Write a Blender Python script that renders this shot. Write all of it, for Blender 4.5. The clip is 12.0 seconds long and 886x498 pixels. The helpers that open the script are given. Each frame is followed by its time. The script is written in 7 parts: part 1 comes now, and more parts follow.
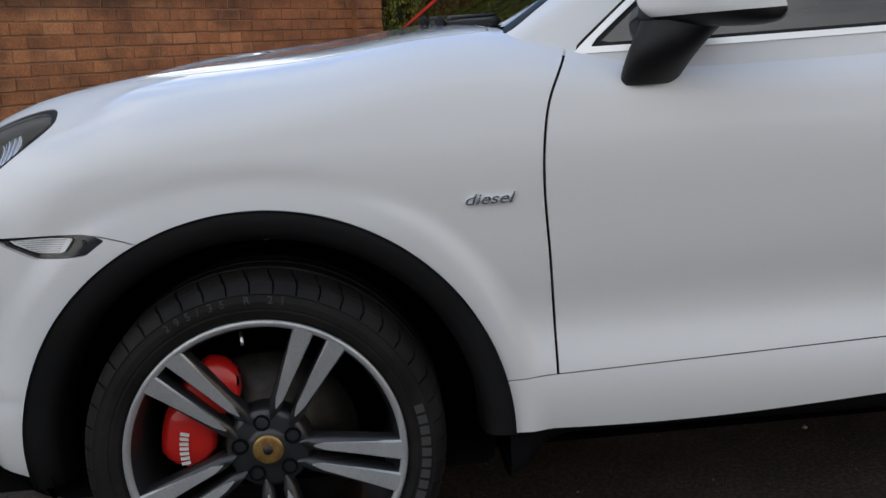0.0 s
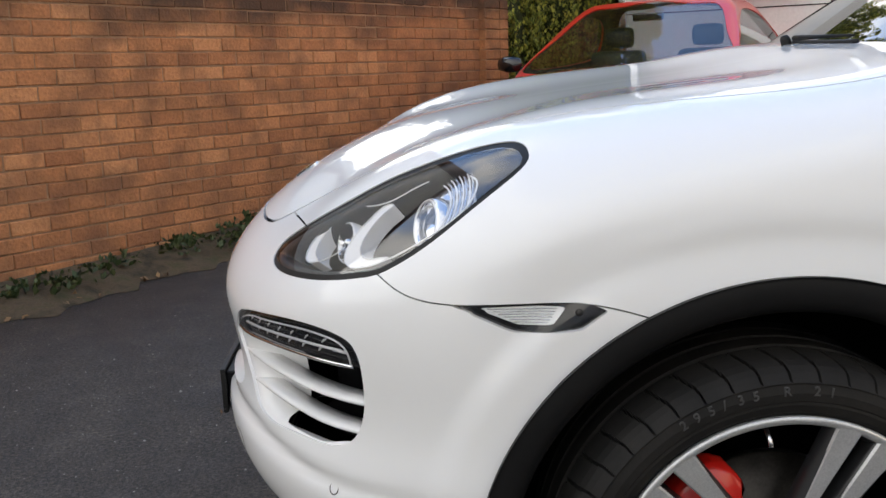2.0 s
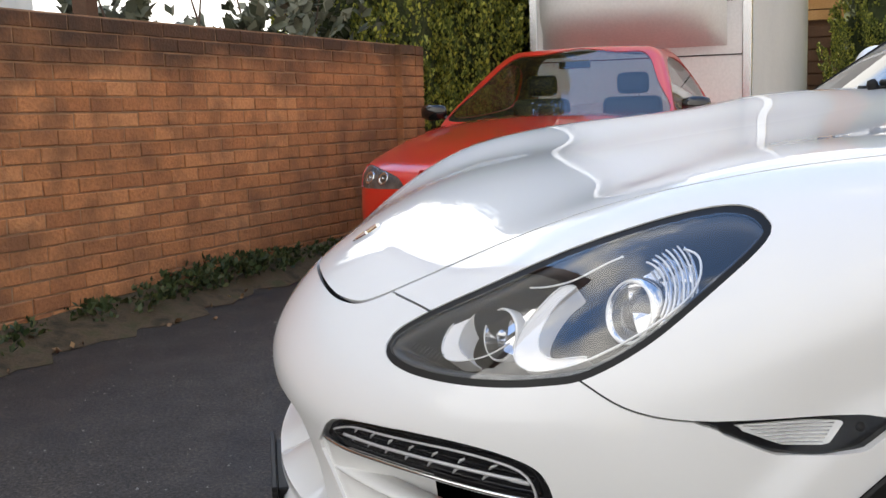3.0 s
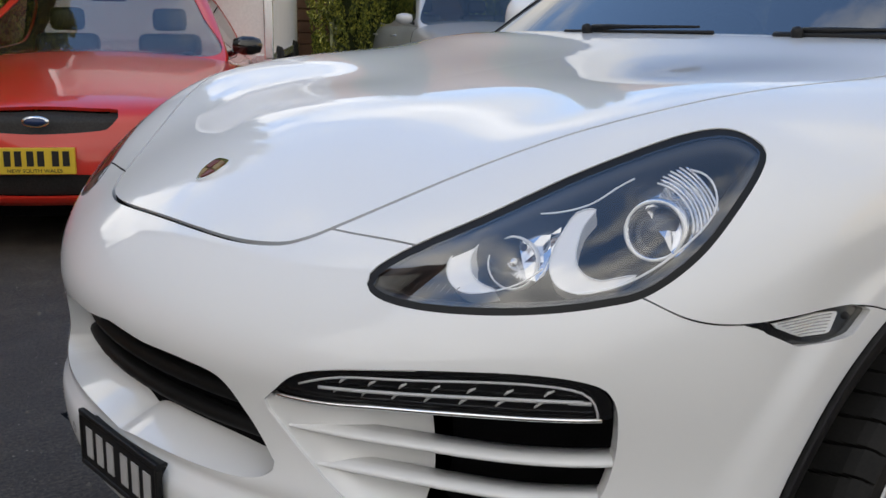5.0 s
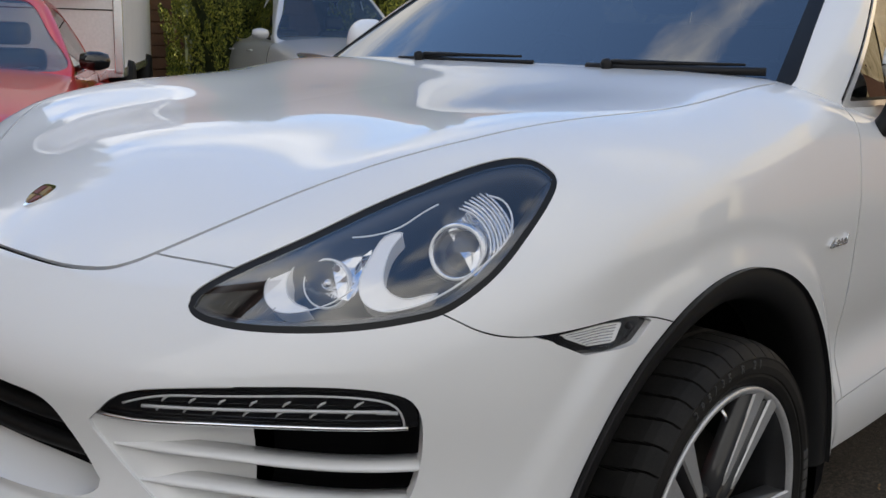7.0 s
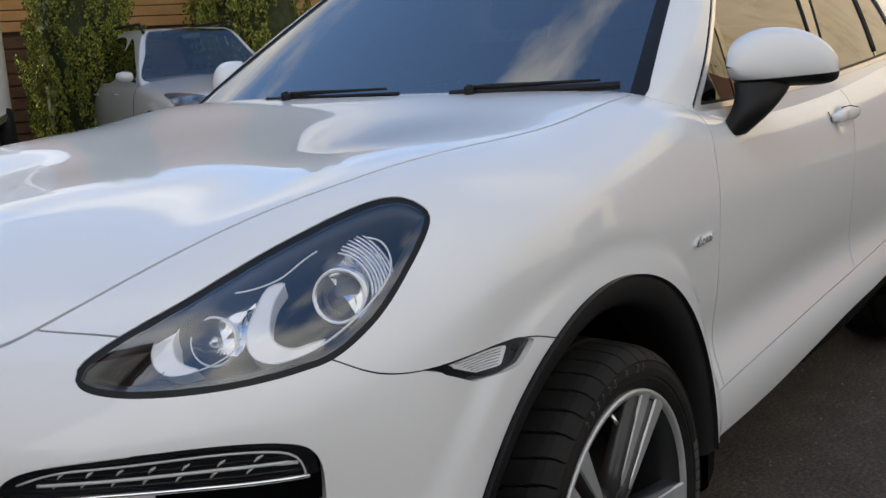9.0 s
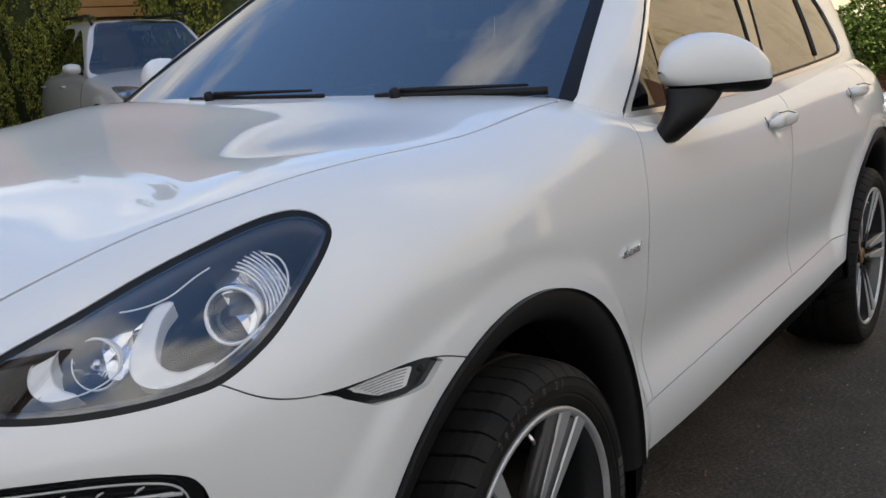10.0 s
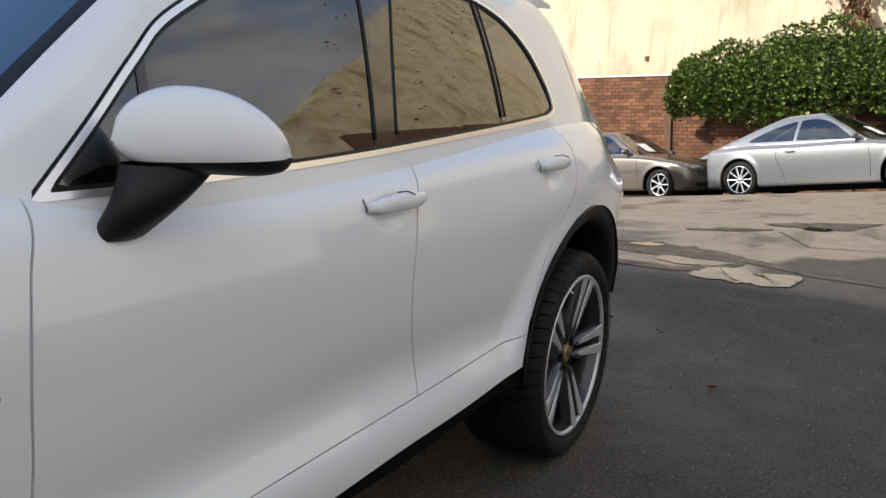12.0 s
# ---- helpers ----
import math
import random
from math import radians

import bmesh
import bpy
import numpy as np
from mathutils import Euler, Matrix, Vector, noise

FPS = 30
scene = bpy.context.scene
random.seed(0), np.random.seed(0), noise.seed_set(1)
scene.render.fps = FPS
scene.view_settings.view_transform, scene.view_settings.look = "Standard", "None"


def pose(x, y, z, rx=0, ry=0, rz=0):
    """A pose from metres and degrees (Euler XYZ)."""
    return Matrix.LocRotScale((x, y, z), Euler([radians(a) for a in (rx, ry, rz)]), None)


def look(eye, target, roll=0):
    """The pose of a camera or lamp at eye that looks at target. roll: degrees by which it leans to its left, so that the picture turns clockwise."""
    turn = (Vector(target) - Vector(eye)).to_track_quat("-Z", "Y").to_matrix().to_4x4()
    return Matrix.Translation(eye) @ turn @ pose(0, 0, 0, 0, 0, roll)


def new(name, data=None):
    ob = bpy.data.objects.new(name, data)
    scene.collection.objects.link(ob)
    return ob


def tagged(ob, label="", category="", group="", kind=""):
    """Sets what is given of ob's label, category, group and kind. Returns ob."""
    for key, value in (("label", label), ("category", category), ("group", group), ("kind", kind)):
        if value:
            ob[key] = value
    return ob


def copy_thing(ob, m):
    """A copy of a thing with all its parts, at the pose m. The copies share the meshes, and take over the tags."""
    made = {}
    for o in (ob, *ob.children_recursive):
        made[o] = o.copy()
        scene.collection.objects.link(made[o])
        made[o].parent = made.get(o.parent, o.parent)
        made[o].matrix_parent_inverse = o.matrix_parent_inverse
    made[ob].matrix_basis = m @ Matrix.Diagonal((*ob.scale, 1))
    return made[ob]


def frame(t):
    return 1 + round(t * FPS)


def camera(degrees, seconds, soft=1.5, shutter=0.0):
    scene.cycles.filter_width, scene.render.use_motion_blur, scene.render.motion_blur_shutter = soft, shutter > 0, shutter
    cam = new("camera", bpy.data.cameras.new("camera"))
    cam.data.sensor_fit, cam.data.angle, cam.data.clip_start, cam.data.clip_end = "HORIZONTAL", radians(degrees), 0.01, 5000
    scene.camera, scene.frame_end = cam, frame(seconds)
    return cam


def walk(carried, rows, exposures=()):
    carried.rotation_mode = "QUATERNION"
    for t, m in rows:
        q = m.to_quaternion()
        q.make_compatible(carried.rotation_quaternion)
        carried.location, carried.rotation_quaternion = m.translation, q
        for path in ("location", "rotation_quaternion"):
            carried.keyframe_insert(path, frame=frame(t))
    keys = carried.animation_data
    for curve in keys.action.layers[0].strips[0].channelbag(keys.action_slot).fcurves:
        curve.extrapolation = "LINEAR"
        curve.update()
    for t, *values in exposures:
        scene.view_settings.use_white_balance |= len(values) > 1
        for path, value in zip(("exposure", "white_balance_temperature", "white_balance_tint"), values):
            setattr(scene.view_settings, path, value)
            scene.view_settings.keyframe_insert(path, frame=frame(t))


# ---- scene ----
cam = camera(46.6, 12.0)
PATH = [
    (0, (0.262, -2.904, 1.209), (0.38, -0.957, 0.769), -3.5),
    (0.5, (0.145, -2.757, 1.228), (0.074, -0.795, 0.842), -1.6),
    (1, (-0.067, -2.622, 1.217), (-0.16, -0.662, 0.828), -2.4),
    (1.5, (-0.385, -2.611, 1.249), (-0.389, -0.655, 0.835), -2.2),
    (2, (-0.566, -2.411, 1.237), (-0.497, -0.452, 0.841), -2.7),
    (2.5, (-0.742, -2.158, 1.255), (-0.575, -0.193, 0.922), -2.6),
    (2.7, (-0.838, -2.083, 1.237), (-0.613, -0.122, 0.913), -2.5),
    (4.3, (-1.424, -1.561, 1.246), (-0.466, 0.172, 0.968), -1.2),
    (4.5, (-1.474, -1.557, 1.24), (-0.419, 0.117, 0.945), -1.0),
    (5, (-1.621, -1.592, 1.215), (-0.355, -0.106, 0.781), 0.7),
    (5.5, (-1.619, -1.659, 1.226), (-0.336, -0.235, 0.657), -0.1),
    (6, (-1.626, -1.694, 1.225), (-0.262, -0.324, 0.712), 0.7),
    (6.5, (-1.6, -1.72, 1.236), (-0.188, -0.374, 0.804), 1.7),
    (6.7, (-1.62, -1.715, 1.241), (-0.178, -0.385, 0.832), 2.0),
    (8.3, (-1.655, -1.76, 1.29), (-0.1, -0.578, 0.853), -2.3),
    (8.5, (-1.655, -1.77, 1.282), (-0.063, -0.629, 0.873), -2.6),
    (9, (-1.65, -1.75, 1.29), (-0.056, -0.601, 0.916), -3.4),
    (9.5, (-1.648, -1.722, 1.297), (-0.05, -0.585, 0.908), -3.5),
    (10, (-1.535, -1.776, 1.303), (0.099, -0.691, 0.915), -2.7),
    (10.5, (-1.334, -1.969, 1.32), (0.338, -0.934, 0.952), -0.9),
    (11, (-1.036, -2.012, 1.296), (0.698, -1.083, 0.934), -0.8),
    (11.5, (-0.7, -1.992, 1.315), (1.078, -1.133, 0.994), 0.6),
    (12, (-0.423, -2.093, 1.381), (1.3285, -1.2028, 1.007), 3.3),
]
walk(cam, [(t, look(eye, target, roll)) for t, eye, target, roll in PATH], [(0, 0.38, 6350, 10), (0.5, 0.6, 6420, 10), (1.0, 0.82, 6520, 10), (1.5, 0.93, 6700, 10), (2.5, 1.03, 6950, 10), (4.5, 0.75, 6980, 10), (5.5, 0.46, 6800, 10), (9.5, 0.37, 6700, 10), (12, 0.27, 6530, 10)])

# ---- sky and sun: broken cloud, the yard lies in the shade of a house enlarged behind the brick wall ----
SUN_FROM = Vector((-0.55, 0.65, 0.52)).normalized()
world = bpy.data.worlds.new("sky")
scene.world = world
world.use_nodes = True
wn, wl = world.node_tree.nodes, world.node_tree.links
wn.clear()
sky = wn.new("ShaderNodeTexSky")
sky.sky_type, sky.sun_disc = "NISHITA", False
sky.air_density, sky.ozone_density, sky.dust_density = 1.0, 4.0, 0.0
sky.sun_elevation = math.asin(SUN_FROM.z)
sky.sun_rotation = math.atan2(SUN_FROM.x, SUN_FROM.y)
coord = wn.new("ShaderNodeTexCoord")
stretch = wn.new("ShaderNodeMapping")
stretch.inputs["Scale"].default_value = (1.0, 1.0, 2.0)
cloud = wn.new("ShaderNodeTexNoise")
cloud.inputs["Scale"].default_value, cloud.inputs["Detail"].default_value, cloud.inputs["Roughness"].default_value, cloud.inputs["Distortion"].default_value = 1.9, 8.0, 0.56, 0.35
# banks of cloud lie low all round and break up into blue overhead and towards one clear quarter
height = wn.new("ShaderNodeSeparateXYZ")
thin = wn.new("ShaderNodeMath")
thin.operation = "MULTIPLY_ADD"
thin.inputs[1].default_value = -0.30
lift = wn.new("ShaderNodeMath")
lift.inputs[1].default_value = 0.332
clear = wn.new("ShaderNodeVectorMath")
clear.operation = "DOT_PRODUCT"
clear.inputs[1].default_value = Vector((0.42, 0.58, 0.70)).normalized()
gap = wn.new("ShaderNodeMath")
gap.operation = "MULTIPLY_ADD"
gap.inputs[1].default_value = -0.22
bank = wn.new("ShaderNodeValToRGB")
bank.color_ramp.elements[0].position, bank.color_ramp.elements[1].position = 0.45, 0.575
# grey folds inside the clouds
fold = wn.new("ShaderNodeTexNoise")
fold.inputs["Scale"].default_value, fold.inputs["Detail"].default_value = 4.6, 6.0
shade = wn.new("ShaderNodeValToRGB")
shade.color_ramp.elements[0].position, shade.color_ramp.elements[0].color = 0.36, (3.4, 3.5, 3.65, 1)
shade.color_ramp.elements[1].position, shade.color_ramp.elements[1].color = 0.60, (6.0, 6.0, 5.95, 1)
toward = wn.new("ShaderNodeVectorMath")
toward.operation = "DOT_PRODUCT"
toward.inputs[1].default_value = SUN_FROM
glow = wn.new("ShaderNodeMapRange")
glow.inputs["From Min"].default_value, glow.inputs["From Max"].default_value, glow.inputs["To Min"].default_value, glow.inputs["To Max"].default_value = -0.1, 0.95, 0.95, 1.8
lit = wn.new("ShaderNodeVectorMath")
lit.operation = "SCALE"
blue = wn.new("ShaderNodeVectorMath")
blue.operation = "SCALE"
blue.inputs["Scale"].default_value = 1.6
mix = wn.new("ShaderNodeMixRGB")
back = wn.new("ShaderNodeBackground")
back.inputs["Strength"].default_value = 0.145
out = wn.new("ShaderNodeOutputWorld")
for a, b in ((coord.outputs["Generated"], stretch.inputs[0]), (stretch.outputs[0], cloud.inputs["Vector"]), (stretch.outputs[0], fold.inputs["Vector"]), (coord.outputs["Generated"], height.inputs[0]), (height.outputs["Z"], thin.inputs[0]),
             (cloud.outputs["Fac"], thin.inputs[2]), (coord.outputs["Generated"], clear.inputs[0]), (clear.outputs["Value"], gap.inputs[0]), (thin.outputs[0], gap.inputs[2]), (gap.outputs[0], lift.inputs[0]), (lift.outputs[0], bank.inputs[0]), (fold.outputs["Fac"], shade.inputs[0]), (shade.outputs[0], lit.inputs[0]), (coord.outputs["Generated"], toward.inputs[0]), (toward.outputs["Value"], glow.inputs["Value"]), (glow.outputs[0], lit.inputs["Scale"]), (lit.outputs[0], mix.inputs[2]),
             (bank.outputs[0], mix.inputs[0]), (sky.outputs[0], blue.inputs[0]), (blue.outputs[0], mix.inputs[1]), (mix.outputs[0], back.inputs[0]), (back.outputs[0], out.inputs[0])):
    wl.new(a, b)
sun_lamp = new("sun", bpy.data.lights.new("sun", "SUN"))
sun_lamp.data.energy, sun_lamp.data.angle, sun_lamp.data.color = 5.0, radians(0.6), (1.0, 0.93, 0.82)
sun_lamp.matrix_world = look(SUN_FROM * 30, (0, 0, 0))

# ---- materials ----
def material(name, colour, rough=0.5, metal=0.0, **more):
    m = bpy.data.materials.new(name)
    m.use_nodes = True
    b = m.node_tree.nodes["Principled BSDF"]
    b.inputs["Base Color"].default_value = (*colour, 1)
    b.inputs["Roughness"].default_value, b.inputs["Metallic"].default_value = rough, metal
    for key, value in more.items():
        b.inputs[key.replace("_", " ")].default_value = value
    return m


def nodes_of(m):
    return m.node_tree.nodes, m.node_tree.links, m.node_tree.nodes["Principled BSDF"]


def noise_node(m, scale, detail=4.0, rough=0.55, squash=(1, 1, 1)):
    n, l, b = nodes_of(m)
    co, mp, t = n.new("ShaderNodeTexCoord"), n.new("ShaderNodeMapping"), n.new("ShaderNodeTexNoise")
    mp.inputs["Scale"].default_value = squash
    t.inputs["Scale"].default_value, t.inputs["Detail"].default_value, t.inputs["Roughness"].default_value = scale, detail, rough
    l.new(co.outputs["Object"], mp.inputs[0])
    l.new(mp.outputs[0], t.inputs["Vector"])
    return t


def ramp(m, source, stops):
    n, l, b = nodes_of(m)
    r = n.new("ShaderNodeValToRGB")
    while len(r.color_ramp.elements) < len(stops):
        r.color_ramp.elements.new(0.5)
    for e, (at, c) in zip(r.color_ramp.elements, stops):
        e.position, e.color = at, (*c, 1) if len(c) == 3 else c
    l.new(source, r.inputs[0])
    return r


def mixed(m, fac, a, b2, mode="MIX"):
    n, l, b = nodes_of(m)
    x = n.new("ShaderNodeMixRGB")
    x.blend_type = mode
    for i, v in enumerate((fac, a, b2)):
        if isinstance(v, (int, float)):
            x.inputs[i].default_value = v
        elif isinstance(v, tuple):
            x.inputs[i].default_value = (*v, 1)
        else:
            l.new(v, x.inputs[i])
    return x


def bumped(m, height, strength=0.3, distance=0.01):
    n, l, b = nodes_of(m)
    k = n.new("ShaderNodeBump")
    k.inputs["Strength"].default_value, k.inputs["Distance"].default_value = strength, distance
    l.new(height, k.inputs["Height"])
    l.new(k.outputs[0], b.inputs["Normal"])
    return k


def varied(name, colours, scale, rough=0.7, bump=0.3, fine=60.0, depth=0.004, metal=0.0):
    """A surface with slow and fine variation of colour and a fine relief."""
    m = material(name, colours[0], rough, metal)
    n, l, b = nodes_of(m)
    slow, quick = noise_node(m, scale, 5), noise_node(m, fine, 3)
    step = 1.0 / max(1, len(colours) - 1)
    r = ramp(m, slow.outputs["Fac"], [(0.3 + 0.4 * i * step, c) for i, c in enumerate(colours)])
    x = mixed(m, 0.35, r.outputs[0], quick.outputs["Fac"], "OVERLAY")
    l.new(x.outputs[0], b.inputs["Base Color"])
    bumped(m, quick.outputs["Fac"], bump, depth)
    return m


WHITE = material("white_car_paint", (0.78, 0.785, 0.79), 0.5, Specular_IOR_Level=0.1, Coat_Weight=1.0, Coat_Roughness=0.0, Coat_IOR=1.47)
BLACK_GAP = material("dark_gap", (0.006, 0.006, 0.007), 0.9, Specular_IOR_Level=0.05)
TRIM = varied("black_plastic_trim", [(0.006, 0.006, 0.0065), (0.011, 0.011, 0.0115)], 6, 0.5, 0.12, 400, 0.0006)
GLOSS_BLACK = material("gloss_black", (0.008, 0.008, 0.009), 0.12, Coat_Weight=0.6)
CHROME = material("chrome", (0.86, 0.87, 0.88), 0.08, 1.0)
BRIGHT_TRIM = material("bright_window_trim", (0.88, 0.885, 0.89), 0.28, 0.8)
SATIN_CHROME = material("satin_aluminium", (0.72, 0.73, 0.75), 0.25, 1.0)
GREY_ALLOY = material("grey_wheel_paint", (0.03, 0.031, 0.034), 0.35, 0.3, Coat_Weight=0.5)
CUT_ALLOY = varied("machined_alloy", [(0.52, 0.53, 0.54), (0.62, 0.63, 0.64)], 12, 0.38, 0.05, 300, 0.0003, 0.6)
RUBBER = varied("tyre_rubber", [(0.009, 0.009, 0.009), (0.022, 0.0205, 0.019)], 9, 0.65, 0.2, 250, 0.001)
for trim, gloss in ((TRIM, 0.28), (RUBBER, 0.16)):
    trim.node_tree.nodes["Principled BSDF"].inputs["Specular IOR Level"].default_value = gloss
RED_PAINT = material("red_car_paint", (0.64, 0.026, 0.014), 0.3, Coat_Weight=1.0, Coat_Roughness=0.04)
CALIPER = material("red_caliper_paint", (0.62, 0.015, 0.01), 0.35, Coat_Weight=0.5)
STEEL = varied("brake_disc_steel", [(0.025, 0.023, 0.021), (0.06, 0.055, 0.05)], 14, 0.45, 0.1, 200, 0.0005, 0.9)
COUPE_SILVER = material("dull_silver_car_paint", (0.21, 0.22, 0.235), 0.35, 0.4, Coat_Weight=1.0, Coat_Roughness=0.04)
SILVER = material("silver_car_paint", (0.55, 0.57, 0.60), 0.35, 0.2, Coat_Weight=1.0, Coat_Roughness=0.04)
BRONZE = material("bronze_car_paint", (0.15, 0.128, 0.112), 0.32, 0.6, Coat_Weight=1.0, Coat_Roughness=0.04)
REFLECTOR = material("lamp_reflector", (0.80, 0.81, 0.83), 0.12, 1.0)


def glass(name, tint, rough=0.0, ior=1.45):
    """Thin clear sheet: it mirrors alike from both of its sides, more so at a slant."""
    m = bpy.data.materials.new(name)
    m.use_nodes = True
    n, l = m.node_tree.nodes, m.node_tree.links
    n.clear()
    o, f, t, g, x = (n.new("ShaderNode" + k) for k in ("OutputMaterial", "LayerWeight", "BsdfTransparent", "BsdfGlossy", "MixShader"))
    f.inputs["Blend"].default_value = 0.5
    p, r = n.new("ShaderNodeMath"), n.new("ShaderNodeMapRange")
    p.operation, p.inputs[1].default_value = "POWER", 5.0
    r.inputs["To Min"].default_value = ((ior - 1) / (ior + 1)) ** 2
    t.inputs["Color"].default_value = (*tint, 1)
    g.inputs["Roughness"].default_value = rough
    for a, b in ((f.outputs["Facing"], p.inputs[0]), (p.outputs[0], r.inputs["Value"]), (r.outputs[0], x.inputs[0]), (t.outputs[0], x.inputs[1]), (g.outputs[0], x.inputs[2]), (x.outputs[0], o.inputs["Surface"])):
        l.new(a, b)
    return m


LAMP_GLASS = glass("clear_lamp_glass", (0.99, 0.99, 0.995), 0.0, 2.25)
SMOKED = glass("smoked_lamp_glass", (0.80, 0.80, 0.81), 0.0, 1.35)
MARKER_GLASS = glass("clear_marker_glass", (0.95, 0.95, 0.95), 0.0, 1.35)
WINDOW = glass("tinted_window_glass", (0.07, 0.08, 0.08), 0.0, 2.35)
SCREEN = glass("windscreen_glass", (0.10, 0.125, 0.135), 0.0, 3.0)

# helpers for meshes
def mesh_object(name, v, f, mat, parent=None, label="", smooth=True):
    me = bpy.data.meshes.new(name)
    me.from_pydata([tuple(map(float, p)) for p in v], [], [tuple(map(int, q)) for q in f])
    me.materials.append(mat)
    if smooth:
        me.shade_smooth()
    me.update()
    ob = new(name, me)
    ob.parent = parent
    if label:
        ob["label"] = label
    return ob


def part(name, bm, mat, parent=None, label="", smooth=False):
    me = bpy.data.meshes.new(name)
    bm.to_mesh(me)
    bm.free()
    me.materials.append(mat)
    if smooth:
        me.shade_smooth()
    ob = new(name, me)
    ob.parent = parent
    if label:
        ob["label"] = label
    return ob


def thing(name, label, category, m=None, group="", kind=""):
    ob = tagged(new(name), label, category, group, kind)
    if m is not None:
        ob.matrix_world = m
    return ob


def box(bm, lo, hi, bevel=0.0, turn=None):
    """A box from corner to corner, its edges rounded."""
    lo, hi = Vector(lo), Vector(hi)
    got = bmesh.ops.create_cube(bm, size=1.0)["verts"]
    for v in got:
        v.co = Vector([(a + b) / 2 + c * (b - a) for a, b, c in zip(lo, hi, v.co)])
    edges = list({e for v in got for e in v.link_edges})
    if bevel:
        made = bmesh.ops.bevel(bm, geom=edges, offset=bevel, segments=2, affect="EDGES", profile=0.5)
        got = made["verts"]
    if turn is not None:
        bmesh.ops.transform(bm, matrix=turn, verts=list({*got}))
    return bm


def boxes(*items):
    bm = bmesh.new()
    for it in items:
        box(bm, *it)
    return bm


def lathe(profile, n=48, axis="y", closed=False, arc=None):
    """Turn a profile of (radius, along) about the axis y (or x, z): vertices and faces."""
    a = np.linspace(0, 2 * math.pi, n, endpoint=False)
    v, f, k = [], [], len(profile)
    for q in a:
        for r, h in profile:
            c, s = r * math.cos(q), r * math.sin(q)
            v.append({"y": (c, h, s), "x": (h, c, s), "z": (c, s, h)}[axis])
    for i in range(n):
        for j in range(k - 1 + closed):
            p, q = i * k + j, i * k + (j + 1) % k
            r, s = ((i + 1) % n) * k + (j + 1) % k, ((i + 1) % n) * k + j
            f.append((p, q, r, s))
    return v, f


def sweep(path, radius, sides=8, closed=False, flat=1.0):
    """A round bar along a path of points: vertices and faces."""
    path = [Vector(p) for p in path]
    n, v, f = len(path), [], []
    for i, p in enumerate(path):
        d = (path[(i + 1) % n] - path[i - 1]) if closed or 0 < i < n - 1 else (path[1] - path[0] if i == 0 else path[-1] - path[-2])
        d.normalize()
        u = d.cross(Vector((0, 0, 1)))
        u = u.normalized() if u.length > 1e-4 else Vector((1, 0, 0))
        w = u.cross(d)
        r = radius[i] if isinstance(radius, (list, tuple)) else radius
        v += [p + r * (math.cos(2 * math.pi * k / sides) * u + flat * math.sin(2 * math.pi * k / sides) * w) for k in range(sides)]
    for i in range(n if closed else n - 1):
        for k in range(sides):
            a, b = i * sides, ((i + 1) % n) * sides
            f.append((a + k, a + (k + 1) % sides, b + (k + 1) % sides, b + k))
    if not closed:
        f += [tuple(range(sides))[::-1], tuple((n - 1) * sides + k for k in range(sides))]
    return v, f


def smooth_loop(points, each=8):
    """A closed smooth line through a few points of a plane."""
    p = np.array(points, float)
    t = np.linspace(0, 1, each, endpoint=False)[:, None]
    out = []
    for i in range(len(p)):
        a, b, c, d = p[i - 1], p[i], p[(i + 1) % len(p)], p[(i + 2) % len(p)]
        out.append(0.5 * (2 * b + (c - a) * t + (2 * a - 5 * b + 4 * c - d) * t**2 + (3 * b - 3 * c + d - a) * t**3))
    return np.concatenate(out)
# ---- the form of the white car: smooth functions of length, half width and height (metres) ----
# x runs back from the front axle, y is 0 on the middle line (left side negative), z is 0 on the ground
class Spline:
    """A natural cubic curve through a few stations, straight beyond its ends."""

    def __init__(self, *stations):
        self.x, self.y = (np.array(v, float) for v in zip(*stations))
        n, h = len(self.x), np.diff(self.x)
        a, b = np.eye(n), np.zeros(n)
        for i in range(1, n - 1):
            a[i, i - 1 : i + 2] = h[i - 1], 2 * (h[i - 1] + h[i]), h[i]
            b[i] = 6 * ((self.y[i + 1] - self.y[i]) / h[i] - (self.y[i] - self.y[i - 1]) / h[i - 1])
        self.m, self.h = np.linalg.solve(a, b), h

    def __call__(self, v):
        v = np.asarray(v, float)
        c = np.clip(v, self.x[0], self.x[-1])
        i = np.clip(np.searchsorted(self.x, c) - 1, 0, len(self.h) - 1)
        h, p, q = self.h[i], self.x[i + 1] - c, c - self.x[i]
        m, k, y = self.m[i], self.m[i + 1], self.y
        out = (m * p**3 + k * q**3) / (6 * h) + (y[i] / h - m * h / 6) * p + (y[i + 1] / h - k * h / 6) * q
        s0 = (y[1] - y[0]) / self.h[0] - self.h[0] * (2 * self.m[0] + self.m[1]) / 6
        s1 = (y[-1] - y[-2]) / self.h[-1] + self.h[-1] * (self.m[-2] + 2 * self.m[-1]) / 6
        return out + np.where(v < self.x[0], s0 * (v - self.x[0]), 0) + np.where(v > self.x[-1], s1 * (v - self.x[-1]), 0)


def ease(v, lo, hi):
    t = np.clip((np.asarray(v, float) - lo) / (hi - lo), 0, 1)
    return t * t * t * (t * (6 * t - 15) + 10)


HUB_F, HUB_R, HUB_Z = 0.0, 2.895, 0.368
ARCH_Z, ARCH_R = 0.37, 0.499

